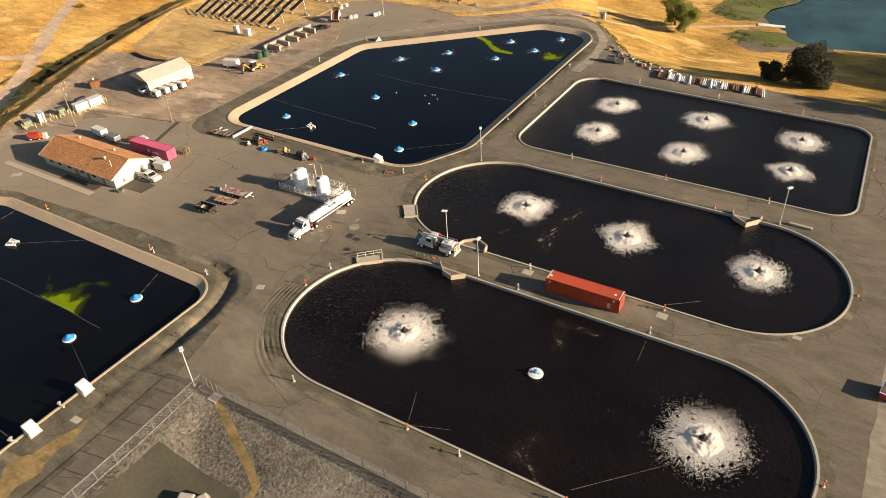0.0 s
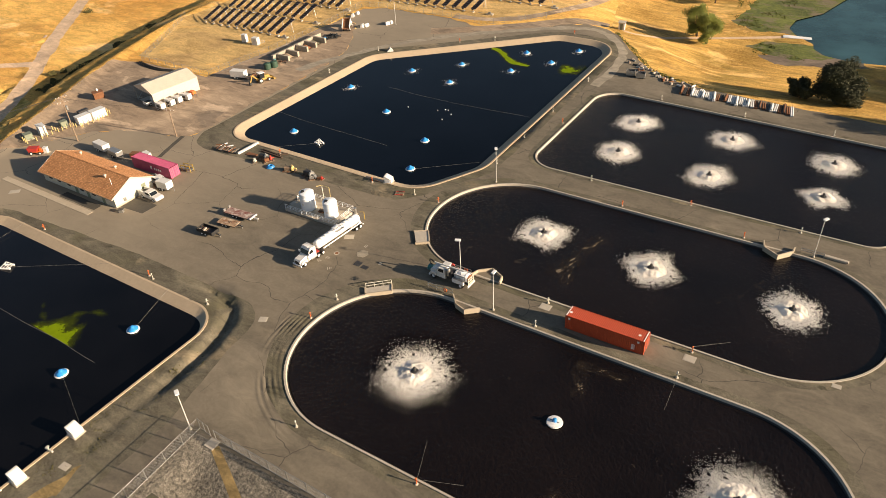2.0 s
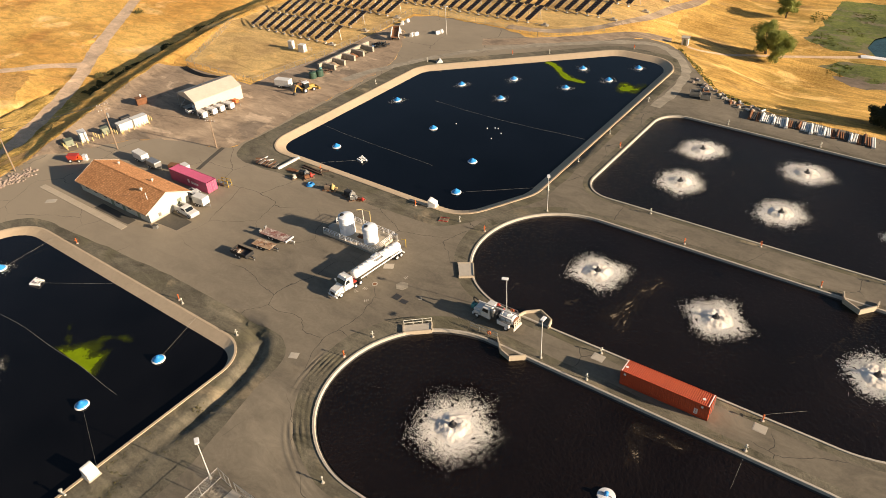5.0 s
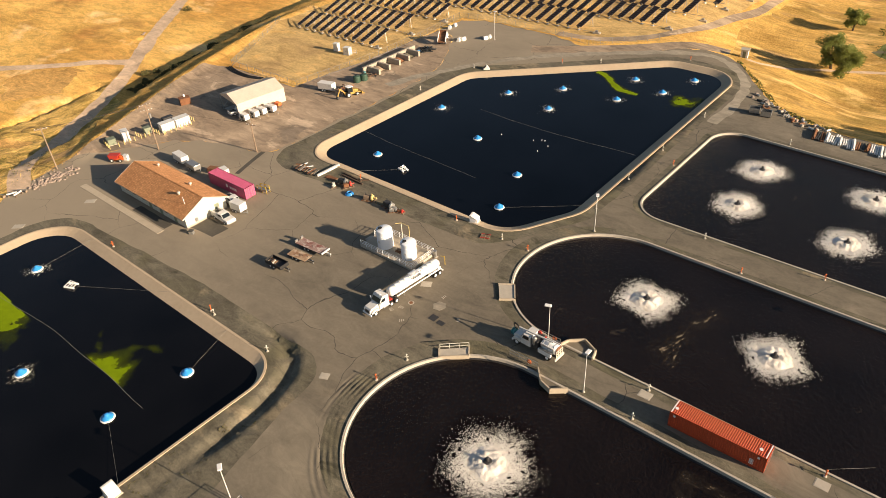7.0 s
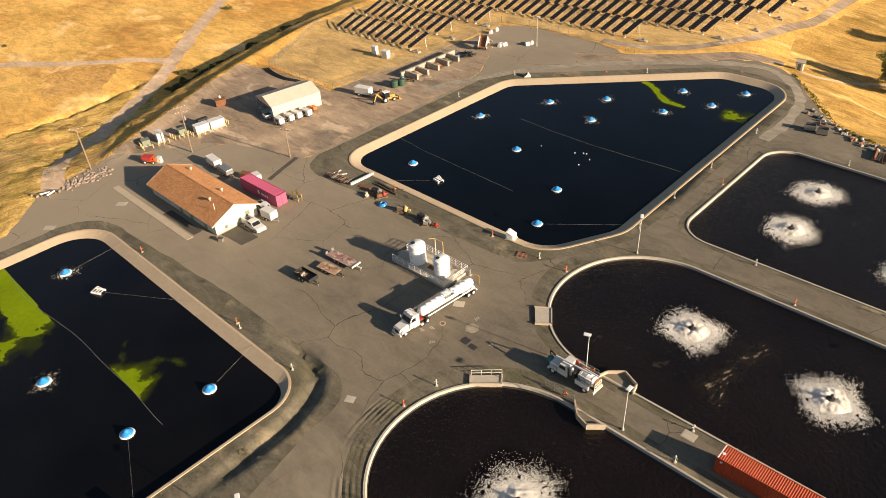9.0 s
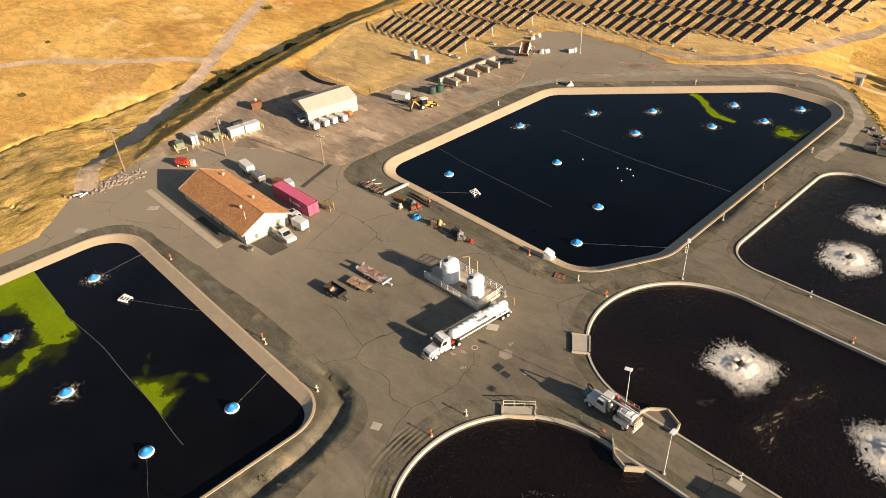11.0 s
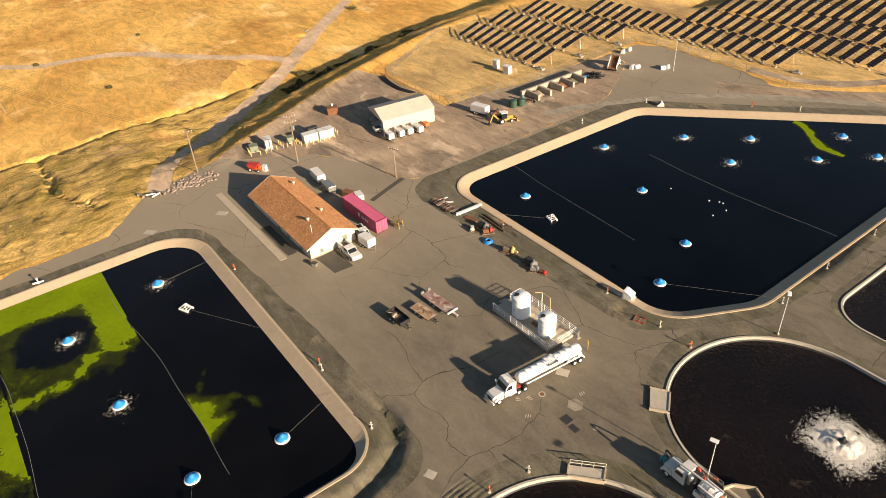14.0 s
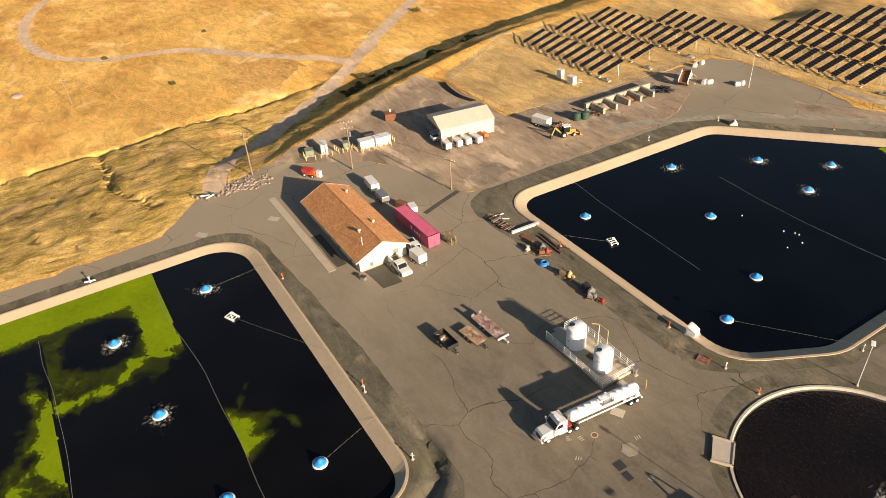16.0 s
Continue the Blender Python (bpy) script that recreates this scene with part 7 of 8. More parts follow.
pump_skid(-115.3, 100.2, 5, STEEL, DARK, "grey and black pump skid on gravel", 1.1)
pump_skid(-113.6, 99.8, 60, RED, RUST, "red pump skid on gravel", 0.9)
pump_skid(-116.2, 98.2, -40, CREAM, CREAM, "cream pump parts on paving's edge", 0.7)
pump_skid(-106.3, 98.7, 20, POSTY, WOOD, "faded yellow and tan pump skid on gravel", 1.1)
pump_skid(-100.9, 98.9, -10, STEEL, DARK, "grey engine-driven pump on gravel", 1.3)
pump_skid(-98.0, 98.9, 15, RED, RUST, "small red pump on gravel", 0.65)
pump_skid(-99.4, 98.4, 40, STEEL, STEEL, "pale grey pump fittings on gravel", 0.8)
co = thing("hose_coil", "blue coiled flat hose on paving", "hose", -111.2, 97.9, 0)
for i in range(3):
    part("loop", torus(bmesh.new(), (0.05 * (i % 2), 0.04 * i, 0.1 + 0.14 * i), 0.78 - 0.14 * i, 0.12), BLUE, co)
fr = thing("pallet_frame", "red-brown wooden frame lying by a kerb", "pallet", -79.9, 102.1, 0, 20)
for i in range(5):
    part("slat", box(bmesh.new(), -0.9, 0.9, -0.7 + i * 0.3, -0.55 + i * 0.3, 0.12, 0.17), RED if i in (0, 4) else WOOD, fr)
for i in (-0.8, 0, 0.8):
    part("bearer", box(bmesh.new(), i - 0.06, i + 0.06, -0.72, 0.68, 0, 0.118), WOOD, fr)


# ---- north yard ----
WALLC = paint("precast_concrete", (0.42, 0.37, 0.30), 0.9, 0, 0.15)
bay = thing("storage_bay", "row of open bays walled with concrete blocks", "storage bay", -155.6, 145.4, 0)
for i in range(14):
    for r in range(2):
        part("block", box(bmesh.new(), -0.35, 0.35, i * 1.52 + 0.02, i * 1.52 + 1.5, r * 0.75, r * 0.75 + 0.73, 0.03), WALLC, bay)
for y in (1.8, 5.8, 9.9, 13.8, 18.0):
    for j in range(3):
        for r in range(2):
            part("block", box(bmesh.new(), 0.4 + j * 1.5, 1.86 + j * 1.5, y - 0.35, y + 0.35, r * 0.75, r * 0.75 + 0.73, 0.03), WALLC, bay)
for y, m, r in [(149.3, YARD, 1.4), (157.2, RUST, 1.5), (161.2, VERGE, 1.4)]:
    bm = bmesh.new()
    n = 10
    vs = [[bm.verts.new((-153.4 + (i / n - 0.5) * 3.4, y + (j / n - 0.5) * 3.0, max(0, 1.0 * (1 - ((i / n - 0.35) * 2) ** 2) * (1 - ((j / n - 0.5) * 2) ** 2) + 0.15 * noise.noise((i * 0.5, j * 0.5, y))))) for j in range(n + 1)] for i in range(n + 1)]
    for i in range(n):
        for j in range(n):
            bm.faces.new((vs[i][j], vs[i + 1][j], vs[i + 1][j + 1], vs[i][j + 1]))
    tagged(part("soil_heap", bm, m), "low heap of soil in a block-walled bay", "heap", "", "stuff")
gt = thing("poly_tank", "dark green upright plastic tank", "tank", -152.4, 140.0, 0, 0, "green tanks")
part("shell", lathe(bmesh.new(), [(0.95, 0), (1.0, 0.05), (1.0, 1.5), (0.9, 1.65), (0.3, 1.85), (0.05, 1.87)], 22), GREEN, gt)
part("lid", lathe(bmesh.new(), [(0.25, 1.8), (0.25, 1.95)], 12), DARK, gt)
copy_thing(gt, pose(-151.7, 142.0, 0, 0, 0, 60))
pt = thing("drum", "teal plastic drum beside a wall", "drum", -153.6, 144.2, 0)
part("drum", lathe(bmesh.new(), [(0.36, 0), (0.4, 0.06), (0.4, 1.2), (0.3, 1.28)], 16), paint("teal_plastic", (0.12, 0.30, 0.33)), pt)


def log_pile(x, y, n, r, mat, label, length=(0.8, 2.4), name="log_pile", spread=1.7, seed=4):
    p = thing(name, label, "pile", x, y, 0)
    rnd = random.Random(seed)
    for i in range(n):
        a, u = rnd.uniform(0, 6.28), math.sqrt(rnd.random())
        px, py = spread * u * math.cos(a), spread * u * math.sin(a)
        z = r + (1 - u) * 1.0 * rnd.random()
        t, l = rnd.uniform(0, 3.14), rnd.uniform(*length) / 2
        d = Vector((math.cos(t), math.sin(t), rnd.uniform(-0.1, 0.1))) * l
        c = Vector((px, py, z))
        part("log", tube(bmesh.new(), c - d, c + d, r * rnd.uniform(0.6, 1.2), seg=7), mat[i % len(mat)], p)


log_pile(-151.4, 135.0, 60, 0.14, (WOOD, RUST, TAN), "heap of cut brown timber", seed=4)
log_pile(-152.4, 168.4, 40, 0.16, (BLACK, DARK, GLASS), "heap of black scrap pipe on packed earth", (0.8, 2.0), "scrap_heap", 2.2, 6)
log_pile(-153.4, 165.9, 14, 0.12, (STEEL, BLUE, DARK), "small heap of grey and blue scrap", (0.6, 1.4), "scrap_heap", 1.0, 8)
log_pile(-152.0, 145.0, 22, 0.09, (RUST, DARK, WOOD), "low heap of rusty scrap by a wall", (0.6, 1.8), "scrap_heap", 1.6, 9)


DUSTY_YELLOW = paint("dusty_yellow", (0.50, 0.32, 0.08), 0.7, 0, 0.25)


def backhoe(x, y, turn):
    b = thing("backhoe_loader", "dusty yellow backhoe loader with its digging arm lowered", "backhoe", x, y, 0, turn)
    part("chassis", box(bmesh.new(), -1.6, 2.0, -0.55, 0.55, 0.5, 1.15, 0.06), DUSTY_YELLOW, b)
    part("hood", slab(bmesh.new(), [(0.6, 1.1), (2.1, 1.1), (2.1, 1.5), (0.6, 1.7)], -0.5, 0.5), DUSTY_YELLOW, b)
    part("cab", box(bmesh.new(), -0.9, 0.55, -0.75, 0.75, 1.15, 2.5, 0.06, 0.08), GLASS, b)
    part("cab_roof", box(bmesh.new(), -1.0, 0.65, -0.8, 0.8, 2.5, 2.62, 0.04), PALE, b, "pale cab roof")
    for s in (-1, 1):
        wheel(b, -0.9, s * 0.85, 0.68, 0.42)
        wheel(b, 1.6, s * 0.85, 0.45, 0.3)
        part("loader_arm", slab(bmesh.new(), [(0.9, 1.1), (1.1, 1.3), (3.0, 0.6), (2.9, 0.4)], s * 0.6 - 0.07, s * 0.6 + 0.07), DUSTY_YELLOW, b)
    part("bucket", slab(bmesh.new(), [(2.9, 0.1), (3.7, 0.05), (3.75, 0.12), (3.1, 0.3), (3.05, 0.8), (2.9, 0.75)], -1.1, 1.1), DUSTY_YELLOW, b)
    part("boom", slab(bmesh.new(), [(-1.5, 0.9), (-1.5, 1.3), (-2.6, 2.6), (-2.9, 2.5), (-2.75, 2.2)], -0.12, 0.12), DUSTY_YELLOW, b)
    part("dipper", slab(bmesh.new(), [(-2.9, 2.6), (-2.65, 2.5), (-3.5, 0.7), (-3.75, 0.8)], -0.1, 0.1), DUSTY_YELLOW, b)
    part("digging_bucket", slab(bmesh.new(), [(-3.75, 0.85), (-3.4, 0.6), (-3.3, 0.1), (-3.8, 0.05), (-4.0, 0.45)], -0.35, 0.35), DARK, b)


backhoe(-147.2, 132.6, 75)


def dump_truck(x, y, turn):
    t = thing("dump_truck", "white tipper truck with a rusty raised body", "truck", x, y, 0, turn)
    part("frame", box(bmesh.new(), -3.0, 2.4, -0.4, 0.4, 0.6, 0.85), DARK, t)
    part("cab", slab(bmesh.new(), [(0.9, 0.7), (3.3, 0.65), (3.35, 1.4), (2.3, 1.6), (1.9, 2.4), (0.9, 2.45)], -1.0, 1.0), WHITE, t)
    part("windscreen", slab(bmesh.new(), [(2.34, 1.66), (2.28, 1.62), (1.94, 2.3), (2.0, 2.32)], -0.9, 0.9), GLASS, t)
    part("tipper_body", slab(bmesh.new(), [(-3.2, 0.95), (0.6, 2.6), (0.3, 3.5), (0.2, 3.5), (0.5, 2.75), (-3.2, 1.15)], -1.15, 1.15), RUST, t, "rusty brown raised tipper body")
    for s in (-1, 1):
        part("body_side", slab(bmesh.new(), [(-3.2, 1.0), (0.6, 2.62), (0.3, 3.5), (-3.4, 1.8)], s * 1.16 - 0.04, s * 1.16 + 0.04), WHITE, t)
        wheel(t, 2.5, s * 0.95, 0.48, 0.3)
        wheel(t, -1.9, s * 0.9, 0.48, 0.45)


dump_truck(-152.6, 176.4, 120)
for i, (x, y, t, l) in enumerate([(-149.2, 179.6, 20, 1.8), (-148.4, 180.8, -10, 1.4), (-158.8, 186.8, 30, 1.8), (-158.8, 189.4, 10, 1.4), (-142.8, 186.2, 15, 1.5), (-143.2, 184.9, -25, 1.3)]):
    k = thing("barrier_block", "short white concrete barrier block on bare earth", "barrier", x, y, 0, t, "white barrier blocks")
    part("block", slab(bmesh.new(), [(-0.5, 0), (0.5, 0), (0.45, 0.35), (0.28, 0.95), (-0.28, 0.95), (-0.45, 0.35)], -l / 2, l / 2), WHITE, k)
    part("lifting_eye", tube(bmesh.new(), (-0.1, 0, 0.97), (0.1, 0, 0.97), 0.05), STEEL, k)
cabinet(-175.0, 153.6, 10, 1.5, 1.3, 2.3, WHITE, "white electrical cabinet in dry grass")
cabinet(-170.0, 153.3, 10, 2.0, 1.5, 2.1, WHITE, "white electrical cabinet in dry grass")
guard_rail(-168.4, 153.0, -168.0, 155.0, 1.2)
tc = thing("tilted_hatch", "white tilted hatch beside a pond's rim", "hatch", -128.6, 166.2, 0, 40)
part("hatch", slab(bmesh.new(), [(-0.9, 0), (0.9, 0), (0.2, 1.0), (0.0, 1.0)], -0.7, 0.7), WHITE, tc)
part("door", slab(bmesh.new(), [(-0.75, 0.22), (-0.12, 0.92), (-0.16, 0.96), (-0.8, 0.26)], -0.5, 0.5), DARK, tc)


# ---- solar field ----
def tracker():
    """A long narrow row of panels on a tilted axis, low at the near end."""
    t = thing("solar_tracker", "long dark solar panel strip on a tilted steel axis", "solar panel", group="solar trackers")
    tilt, roll, n, l, w = 25, -3, 8, 7.0, 2.25
    m = Matrix.Translation((0, -0.8, 1.0)) @ Matrix.Rotation(radians(tilt), 4, "X") @ Matrix.Rotation(radians(roll), 4, "Y")
    for i in range(n):
        bm = box(bmesh.new(), -w / 2, w / 2, i * l / n + 0.055, (i + 1) * l / n - 0.055, 0.06, 0.11)
        bmesh.ops.transform(bm, matrix=m, verts=bm.verts)
        part("panel", bm, PANEL, t)
    bm = box(bmesh.new(), -w / 2 - 0.03, w / 2 + 0.03, 0, l, 0.03, 0.058)
    bmesh.ops.transform(bm, matrix=m, verts=bm.verts)
    part("backing_frame", bm, STEEL, t)
    part("axis", tube(bmesh.new(), m @ Vector((0, 0, -0.05)), m @ Vector((0, l, -0.05)), 0.09, seg=8), STEEL, t)
    part("front_post", tube(bmesh.new(), (0, -0.6, -0.3), (0, -0.6, 1.0), 0.1, seg=8), STEEL, t)
    part("motor", box(bmesh.new(), -0.3, 0.3, -1.15, -0.7, 0.75, 1.15, 0.06), DARK, t)
    part("foot", box(bmesh.new(), -0.3, 0.3, -0.9, -0.3, -0.2, 0.25), PALE, t)
    e = m @ Vector((0, l - 1.2, -0.05))
    for s in (-1, 1):
        part("rear_leg", tube(bmesh.new(), (s * 0.8, e.y, -0.3), e, 0.06, seg=6), STEEL, t)
    return t


tr = tracker()
rows = [(161.8, -201.6, -168.5), (176.2, -204.6, -168.0), (191.1, -205.3, -167), (205.6, -190, -120.5), (220.6, -162, -104.5), (235.9, -162.6, -100.5), (250.7, -155, -99.5), (265.5, -150, -97), (280.3, -146, -96)]
first = True
for y, xa, xb in rows:
    k = int((xb - xa) / 3.67) + 1
    lean = 0.1 if y > 200 else 0.0
    y -= lean * 8
    for i in range(k):
        x = xa + 3.67 * i
        m = pose(x, y + 0.6 + lean * i, terrain(x, y + 4), 0, 0, -17)
        if first:
            tr.matrix_world = m
            first = False
        else:
            copy_thing(tr, m)
    bm = bmesh.new()
    tube(bm, (xa - 1, y - 0.4, 0.35), (xb + 2.5, y - 0.4 + lean * k, 0.35), 0.06, seg=6)
    tagged(part("drive_shaft", bm, STEEL), "long steel drive shaft linking solar trackers", "drive shaft")
    iv = thing("drive_box", "pale drive box at the end of a tracker row", "drive box", xb + 2.6, y - 0.2 + lean * k, terrain(xb + 2.6, y), 10)
    part("plinth", box(bmesh.new(), -1.1, 1.1, -0.6, 0.6, -0.2, 0.35), CONCRETE, iv)
    part("gearbox", box(bmesh.new(), -0.5, 0.4, -0.3, 0.3, 0.35, 0.9, 0.05), STEEL, iv)


# ---- north-east: stacked pipes, debris, gatehouse ----
rnd = random.Random(12)
for i in range(30):
    x = -45.8 + i * 0.88
    white = i in range(3, 10) or i in range(13, 20) or i in (24, 25, 29)
    k = thing("stacked_pipe", "white plastic pipe in a row beside the road" if white else "rusty brown pipe in a row beside the road", "pipe", x, 174.3 - 0.03 * i + rnd.uniform(-0.3, 0.3), terrain(x, 174), 90 + rnd.uniform(-4, 4) + 8)
    l = rnd.uniform(1.6, 2.6)
    for dx in (-0.2, 0.2):
        part("pipe", tube(bmesh.new(), (-l, dx, 0.2), (l, dx, 0.2), 0.19, seg=10), WHITE if white else (RUST, DARK)[i % 2], k)
    if i % 3 == 0:
        part("upper_pipe", tube(bmesh.new(), (-l * 0.9, 0, 0.52), (l * 0.9, 0, 0.52), 0.17, seg=10), WHITE if white else RUST, k)
for i in range(46):
    u = rnd.random()
    x, y = -63.5 + 19 * u + rnd.uniform(-1, 1), 190.0 - 12 * u ** 0.8 + rnd.uniform(-3.2, 0.6)
    k = thing("rubble_piece", "loose pipe fitting or rubble beside the road", "rubble", x, y, terrain(x, y), rnd.uniform(0, 180))
    if i % 3:
        part("fitting", tube(bmesh.new(), (-rnd.uniform(0.4, 0.9), 0, 0.22), (rnd.uniform(0.3, 0.8), 0, 0.22), rnd.uniform(0.14, 0.26), seg=8), (WHITE, RUST, STEEL, DARK)[i % 4], k)
    else:
        part("stone", box(bmesh.new(), -0.5, 0.5, -0.35, 0.35, 0, 0.5, 0.12, 0.1), CONCRETE if i % 2 else STONE, k)
for x, y, t in [(-60.4, 178.6, 15), (-57.6, 178.2, 12)]:
    k = thing("steel_crate", "grey open steel crate at the roadside", "crate", x, y, 0, t)
    part("base", box(bmesh.new(), -1.1, 1.1, -0.8, 0.8, 0, 0.12), DARK, k)
    for s in (-1, 1):
        part("side", box(bmesh.new(), -1.1, 1.1, s * 0.8 - 0.03, s * 0.8 + 0.03, 0.12, 1.3), STEEL, k)
        part("end", box(bmesh.new(), s * 1.1 - 0.03, s * 1.1 + 0.03, -0.76, 0.76, 0.12, 1.3), STEEL, k)
gh = thing("pump_hut", "small white concrete hut at a track's end", "hut", -76.6, 215.2, terrain(-76.6, 215.2), 10)
part("wall", box(bmesh.new(), -0.9, 0.9, -0.9, 0.9, -0.4, 2.2), WHITE, gh)
part("roof", box(bmesh.new(), -1.15, 1.15, -1.15, 1.15, 2.2, 2.4, 0.04), CONCRETE, gh)
part("door", box(bmesh.new(), -0.4, 0.4, -0.94, -0.902, 0.0, 1.95), GREY_GREEN, gh)
ro = thing("waste_bin", "red and white open steel bin by the road", "skip", 13.6, 83.0, 0, 80)
part("body", box(bmesh.new(), -1.3, 1.3, -0.85, 0.85, 0.12, 1.15, 0.03, -0.06), RED, ro)
part("rim", box(bmesh.new(), -1.45, 1.45, -1.0, 1.0, 1.15, 1.25), WHITE, ro)
part("load", box(bmesh.new(), -1.2, 1.2, -0.75, 0.75, 1.25, 1.32), RUST, ro)
part("skid", box(bmesh.new(), -1.2, 1.2, -0.6, 0.6, 0, 0.12), DARK, ro)


# ---- trees and scrub ----
def tree(x, y, height, width, leaf, label, seed, leaves=5200, size=0.42, low=0.28):
    rnd = random.Random(seed)
    z = terrain(x, y) - 0.3
    t = thing("tree", label, "tree", x, y, z)
    bm = bmesh.new()
    tips = []
    fork = Vector((rnd.uniform(-0.3, 0.3), rnd.uniform(-0.3, 0.3), height * low))
    tube(bm, (0, 0, 0), fork, height * 0.045, height * 0.032, 9)
    for i in range(13):
        a = 2 * math.pi * i * 0.382 + rnd.uniform(-0.3, 0.3)
        r = width / 2 * rnd.uniform(0.35, 0.82)
        e = Vector((r * math.cos(a), r * math.sin(a), height * rnd.uniform(low + 0.06, 0.86)))
        midp = fork.lerp(e, 0.5) + Vector((0, 0, height * 0.05))
        tube(bm, fork, midp, height * 0.022, height * 0.015, 7)
        tube(bm, midp, e, height * 0.015, height * 0.006, 6)
        tips += [e, midp.lerp(e, 0.55)]
    part("trunk", bm, BARK, t, "dark tapered trunk with spreading limbs")
    tips.append(Vector((0, 0, height * 0.86)))
    clumps = [(c + Vector((rnd.gauss(0, 0.07), rnd.gauss(0, 0.07), rnd.gauss(0, 0.04))) * width, width * rnd.uniform(0.11, 0.2)) for c in tips for _ in range(3)]
    verts, faces = [], []
    for _ in range(leaves):
        c, r = rnd.choice(clumps)
        d = Vector((rnd.gauss(0, 1), rnd.gauss(0, 1), rnd.gauss(0, 0.8))).normalized() * r * rnd.random() ** 0.45
        p = c + d
        q = Vector((rnd.gauss(0, 1), rnd.gauss(0, 1), rnd.gauss(0, 1))).to_track_quat("Z", "Y")
        s = size * rnd.uniform(0.5, 1.1)
        k = len(verts)
        verts += [p + q @ Vector((s, 0, 0)), p + q @ Vector((0, s * 0.5, 0.06)), p + q @ Vector((-s, 0, 0)), p + q @ Vector((0, -s * 0.5, 0.06))]
        faces.append((k, k + 1, k + 2, k + 3))
    me = bpy.data.meshes.new("crown")
    me.from_pydata(verts, [], faces)
    me.materials.append(leaf)
    ob = new("crown", me)
    ob.parent = t
    tagged(ob, "uneven crown of small leaves")


tree(-12.6, 186.5, 9.5, 11.5, OAK_LEAF, "broad dark green oak at the road's edge", 1, 46000, 0.27, 0.1)
tree(-20.6, 184.8, 5.2, 5.5, OAK_LEAF, "small dark green oak beside a larger one", 2, 15000, 0.27, 0.1)
# Next five: oaks out of view, added to cast shade on shore and road
tree(23, 216, 13, 15.0, OAK_LEAF, "dark green oak out of view, added to shade the shore", 17, 9000, 0.5, 0.1)
tree(21, 205, 12, 14.0, OAK_LEAF, "dark green oak out of view, added to shade the shore", 18, 9000, 0.5, 0.1)
tree(26, 226, 13, 14.0, OAK_LEAF, "dark green oak out of view, added to shade the shore", 19, 9000, 0.5, 0.1)
tree(27, 178.5, 12, 14.0, OAK_LEAF, "dark green oak out of view, added to shade the road", 7, 26000, 0.42, 0.1)
tree(40, 186, 12, 14.0, OAK_LEAF, "dark green oak out of view, added to shade the road", 27, 14000, 0.5, 0.1)
tree(-53.3, 225.5, 10.0, 8.0, TREE_LEAF, "green tree in dry grass near a lake", 3, 12000, 0.26, 0.16)
tree(-57.8, 231.5, 10.5, 7.5, TREE_LEAF, "green tree in dry grass near a lake", 4, 12000, 0.26, 0.16)
tree(-61.6, 266.0, 7, 6, TREE_LEAF, "small green tree in dry grass", 5, 2500)


def scrub(x0, x1, y0, y1, count, mat, label, size, keep, name="grass_tufts"):
    """Tufts and low scrub: many small upright blades."""
    rnd = random.Random(int(abs(x0) + y0))
    verts, faces = [], []
    for _ in range(count):
        x, y = rnd.uniform(x0, x1), rnd.uniform(y0, y1)
        if not keep(x, y):
            continue
        z = terrain(x, y)
        for _ in range(4):
            a, s = rnd.uniform(0, 6.28), size * rnd.uniform(0.5, 1.3)
            dx, dy = math.cos(a) * s * 0.5, math.sin(a) * s * 0.5
            ox, oy = rnd.uniform(-s, s) * 0.6, rnd.uniform(-s, s) * 0.6
            k = len(verts)
            verts += [(x + ox - dx, y + oy - dy, z - 0.05), (x + ox + dx, y + oy + dy, z - 0.05), (x + ox + dy * 0.7, y + oy - dx * 0.7, z + s * rnd.uniform(0.5, 1.0))]
            faces.append((k, k + 1, k + 2))
    me = bpy.data.meshes.new(name)
    me.from_pydata(verts, [], faces)
    me.materials.append(mat)
    tagged(new(name, me), label, "vegetation", "", "stuff")


def fringe(x, y):
    """How far a place lies outside the paving's north-east edge."""
    edge = [(-79.5, 211.4), (-74, 205.6), (-68, 197.8), (-64, 193), (-57.6, 185.6), (-52, 181), (-42, 178.6)]
    for (ax, ay), (bx, by) in zip(edge, edge[1:]):
        if ax <= x <= bx:
            return y - ay - (by - ay) * (x - ax) / (bx - ax)
    return -9


def off_road(x, y):
    return west_of_crest(x, y) > 1.5 and noise.noise((x * 0.06, y * 0.06, 14)) > -0.15


scrub(-218, -163, -20, 75, 2200, SHRUB, "olive scrub along a creek", 0.2, lambda x, y: west_of_crest(x, y) > 4 and noise.noise((x * 0.05, y * 0.12, 31)) > 0.1, "creek_scrub")
scrub(-76, -44, 178, 212, 9000, SHRUB, "green weeds fringing the paving", 0.26, lambda x, y: 0.2 < fringe(x, y) < 2.0 + 1.6 * noise.noise((x * 0.2, y * 0.2, 8)), "verge_weeds")
scrub(-83, -78, 24, 56, 900, BUSH, "dark dead weeds on a gravel verge", 0.14, lambda x, y: noise.noise((x * 0.5, y * 0.5, 6)) > 0.12, "verge_weeds")
scrub(-55, -20, 216, 285, 2500, SHRUB, "low green tufts near the lake shore", 0.35, lambda x, y: noise.noise((x * 0.12, y * 0.12, 3)) > 0.1 and (abs(y - 229) < 5 and -40 < x < -25 or y > 246 and x < -37), "shore_scrub")
scrub(-222, -161, -30, 90, 12000, MEADOW, "rough dry weeds along a creek", 0.10, off_road, "meadow_weeds")
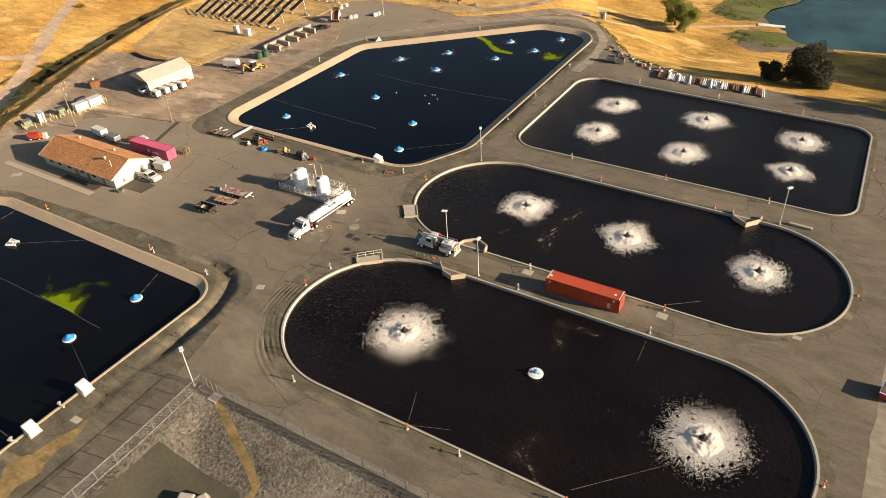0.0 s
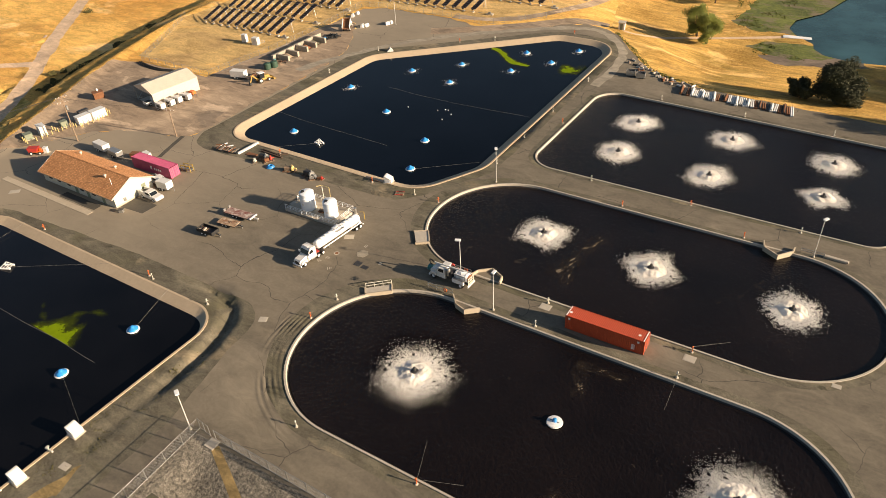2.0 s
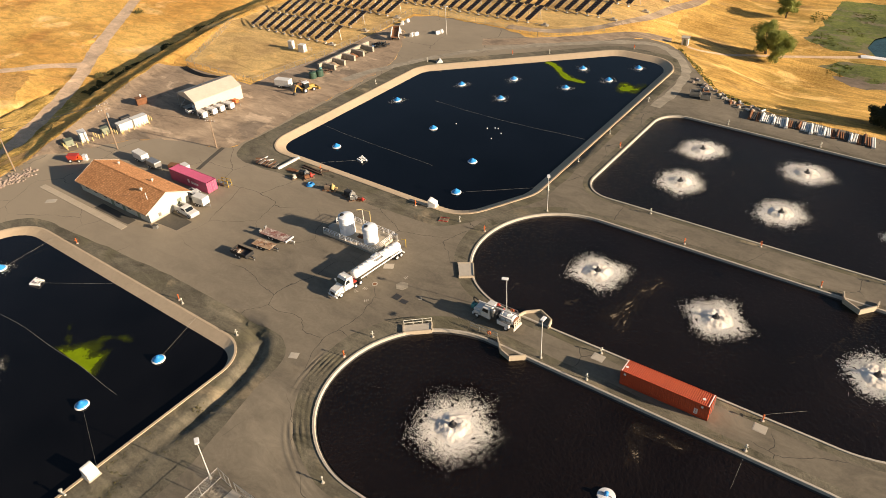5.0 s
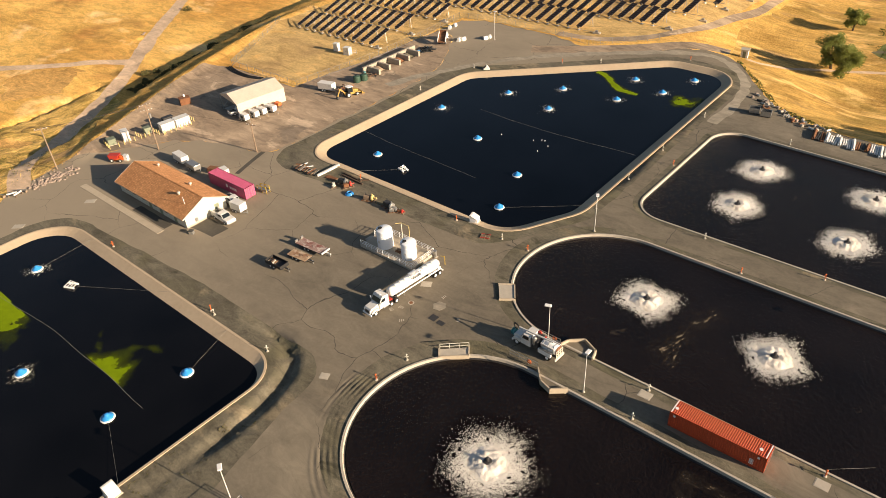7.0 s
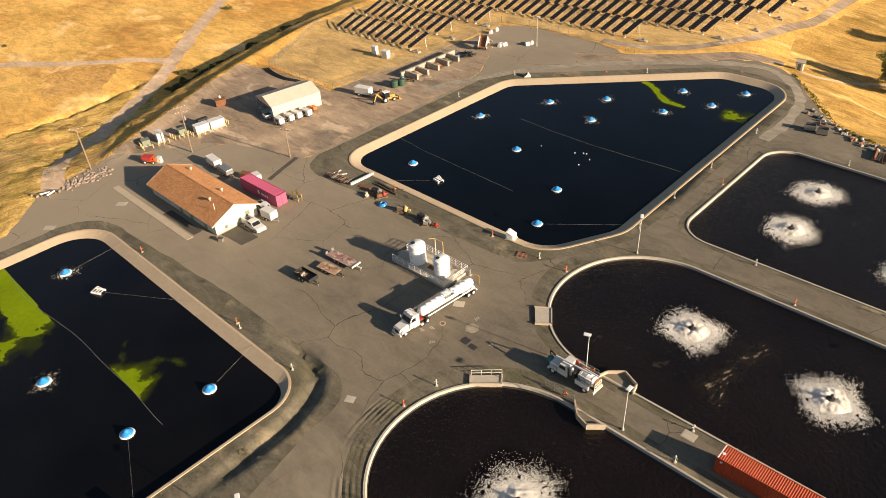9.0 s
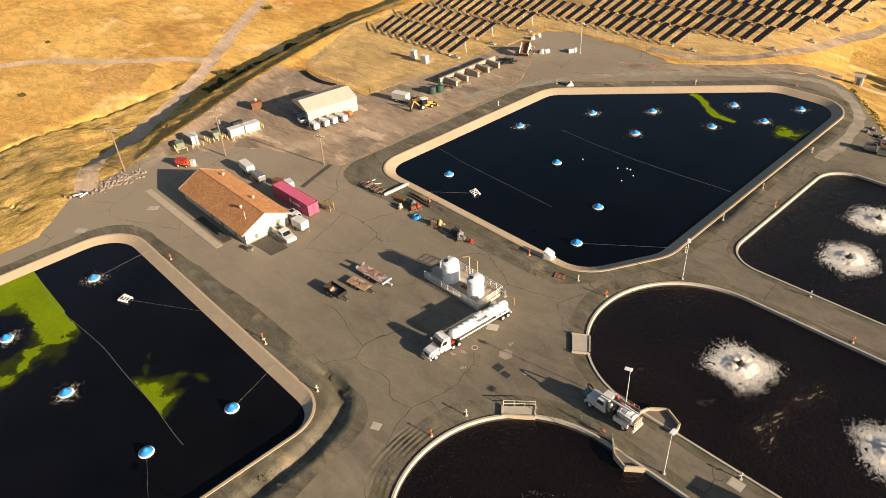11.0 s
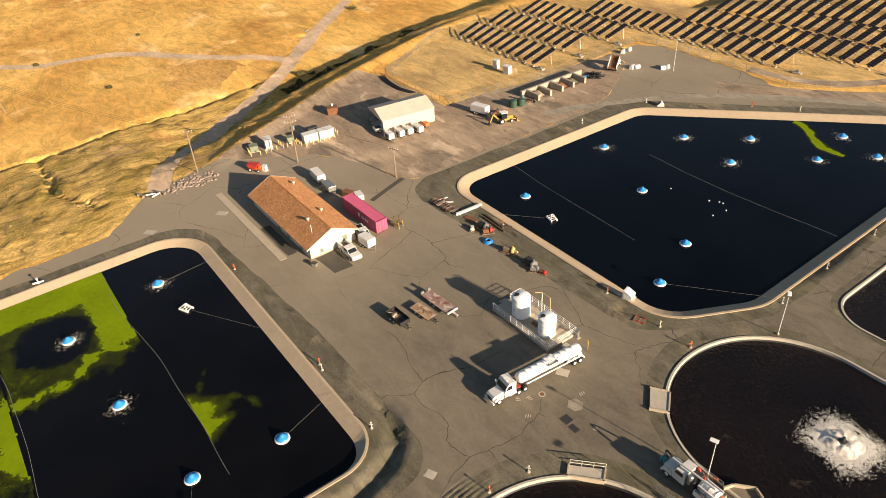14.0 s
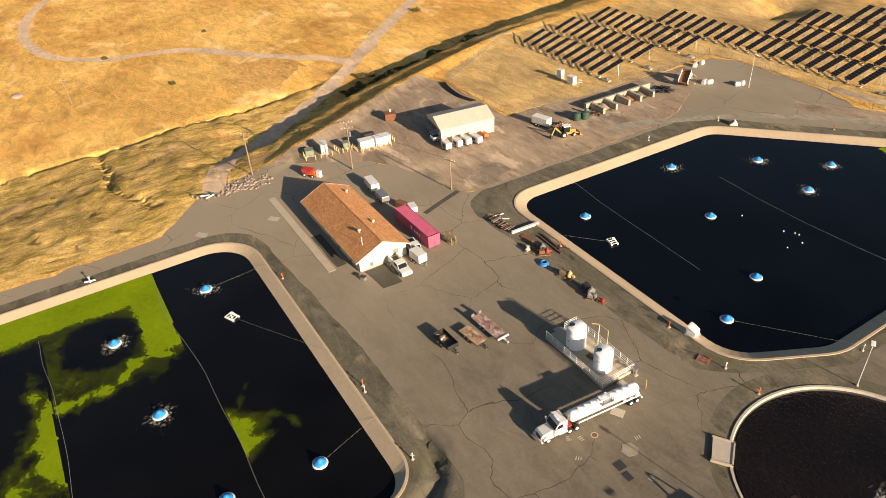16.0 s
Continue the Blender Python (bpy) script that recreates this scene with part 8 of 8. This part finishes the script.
scrub(-222, -172, 66, 190, 40000, MEADOW, "rough golden weeds along the crest of a bank", 0.10, lambda x, y: -1.5 + 1.6 * noise.noise((x * 0.25, y * 0.25, 3)) < west_of_crest(x, y) < 0.7, "crest_weeds")
# dark blades stand for bushes and for the deep shade at the bank's foot
scrub(-240, -205, 108, 190, 26000, BUSH, "dark thicket and deep shade along the foot of a bank", 0.42, lambda x, y: 13 + 2 * noise.noise((x * 0.2, y * 0.2, 5)) < west_of_crest(x, y) < 22 + 4 * noise.noise((x * 0.12, y * 0.12, 9)) - 0.05 * (y - 108), "bank_thicket_and_shade")
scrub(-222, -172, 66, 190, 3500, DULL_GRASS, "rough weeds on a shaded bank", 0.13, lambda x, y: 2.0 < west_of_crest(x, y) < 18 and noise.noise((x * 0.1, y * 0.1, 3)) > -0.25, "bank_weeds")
for i, (x, y) in enumerate([(-78.6, 78.4), (-76.4, 76.2), (-74.8, 84.6), (-69.5, 81.6), (-79.8, 77.2)]):
    k = thing("paint_mark", "small white sprayed mark on paving", "paint mark", x, y, 0, 37 * i)
    for j in range(3):
        part("stroke", box(bmesh.new(), -0.5 + 0.3 * j, -0.38 + 0.3 * j, -0.35 + 0.1 * j, 0.3, -0.02, 0.008), CONCRETE, k)
for i in range(150):
    rnd = random.Random(100 + i)
    u = rnd.random()
    x, y = -169.6 - 0.6 * u + rnd.gauss(0, 1.1), 60.5 + 8.5 * u + rnd.gauss(0, 1.0)
    k = thing("rubble_stone", "broken pale rubble stone at the yard's edge", "stone", x, y, terrain(x, y), rnd.uniform(0, 180), "rubble heap")
    bm = bmesh.new()
    bmesh.ops.create_icosphere(bm, subdivisions=1, radius=rnd.uniform(0.12, 0.42))
    for v in bm.verts:
        v.co = Vector((v.co.x * rnd.uniform(0.8, 1.3), v.co.y * rnd.uniform(0.7, 1.1), v.co.z * 0.6 + 0.1))
    part("stone", bm, STONE, k)


def bush(x, y, r, seed):
    rnd = random.Random(seed)
    b = thing("bush", "small dark bush in dry grass", "bush", x, y, terrain(x, y), 0, "bushes in the grass")
    verts, faces = [], []
    for _ in range(700):
        d = Vector((rnd.gauss(0, 1), rnd.gauss(0, 1), abs(rnd.gauss(0, 0.8)))).normalized() * r * rnd.random() ** 0.4
        d *= 1 + 0.35 * noise.noise(d * 1.3 + Vector((x, y, 0)))
        q = Vector((rnd.gauss(0, 1), rnd.gauss(0, 1), rnd.gauss(0, 1))).to_track_quat("Z", "Y")
        k = len(verts)
        verts += [d + q @ Vector((0.22, 0, 0)), d + q @ Vector((0, 0.12, 0.03)), d + q @ Vector((-0.22, 0, 0))]
        faces.append((k, k + 1, k + 2))
    me = bpy.data.meshes.new("foliage")
    me.from_pydata(verts, [], faces)
    me.materials.append(BUSH)
    o = new("foliage", me)
    o.parent = b
    bm = bmesh.new()
    tube(bm, (0, 0, -0.2), (0.1, 0, r * 0.6), 0.08, 0.04, 6)
    part("stem", bm, BARK, b)


for i, (x, y, r) in enumerate([(-258, 69, 1.3), (-274.4, 165, 2.4), (-298.5, 55.6, 1.4), (-226, 118, 2.0), (-224.5, 121, 1.6), (-221, 115, 1.4), (-305, 92, 1.1), (-199, 40, 1.0), (-190, 41, 1.1)]):
    bush(x, y, r * 0.7, 60 + i)
for x, y, s, m in [(-279.6, 26.9, 1.8, STONE), (-262.9, 138.9, 0.8, STONE), (-264.2, 140.2, 0.6, STONE)]:
    bm = bmesh.new()
    bmesh.ops.create_icosphere(bm, subdivisions=2, radius=s)
    for v in bm.verts:
        v.co = v.co * (1 + 0.3 * noise.noise(v.co * 0.9 / s + Vector((x, y, 0))))
        v.co.z *= 0.55
    b = part("boulder", bm, m)
    b.location = (x, y, terrain(x, y))
    tagged(b, "weathered boulder in dry grass", "boulder")
for i, (x, y, t) in enumerate([(-171.2, 53.9, 20), (-169.8, 55.6, 70), (-169.4, 57.6, 40), (-168.8, 56.4, 110)]):
    k = thing("barricade", "low broken pale barricade at a yard's entrance", "barricade", x, y, 0, t)
    part("board", box(bmesh.new(), -1.0, 1.0, -0.06, 0.06, 0.45, 0.75), WHITE if i % 2 else STEEL, k)
    for sx in (-0.8, 0.8):
        part("leg", box(bmesh.new(), sx - 0.05, sx + 0.05, -0.35, 0.35, 0, 0.45), WOOD, k)
v = thing("valve_stand", "white valve stand on a pond's bank", "valve", -152.6, 30.3, 0.1, 80)
part("pipe", tube(bmesh.new(), (-0.9, 0, 0.35), (0.9, 0, 0.35), 0.16), WHITE, v)
part("stem", tube(bmesh.new(), (0, 0, 0), (0, 0, 1.2), 0.1), WHITE, v)
part("wheel", lathe(bmesh.new(), [(0.06, 1.15), (0.28, 1.17), (0.28, 1.23), (0.06, 1.25)], 14), WHITE, v)

for i in range(4):
    pts = [(-193 + 0.3 * i, 126.2 + 0.4 * i), (-187, 125.6 + 0.4 * i), (-181, 125.2 + 0.35 * i), (-176.5, 126.2 + 0.35 * i)]
    hz = part("black_pipe", sweep(bmesh.new(), wandering(pts, 0.14, 1.2), 0.13, 6), BLACK)
    tagged(hz, "black plastic pipe lying along a fence", "pipe", "black pipes by the fence")
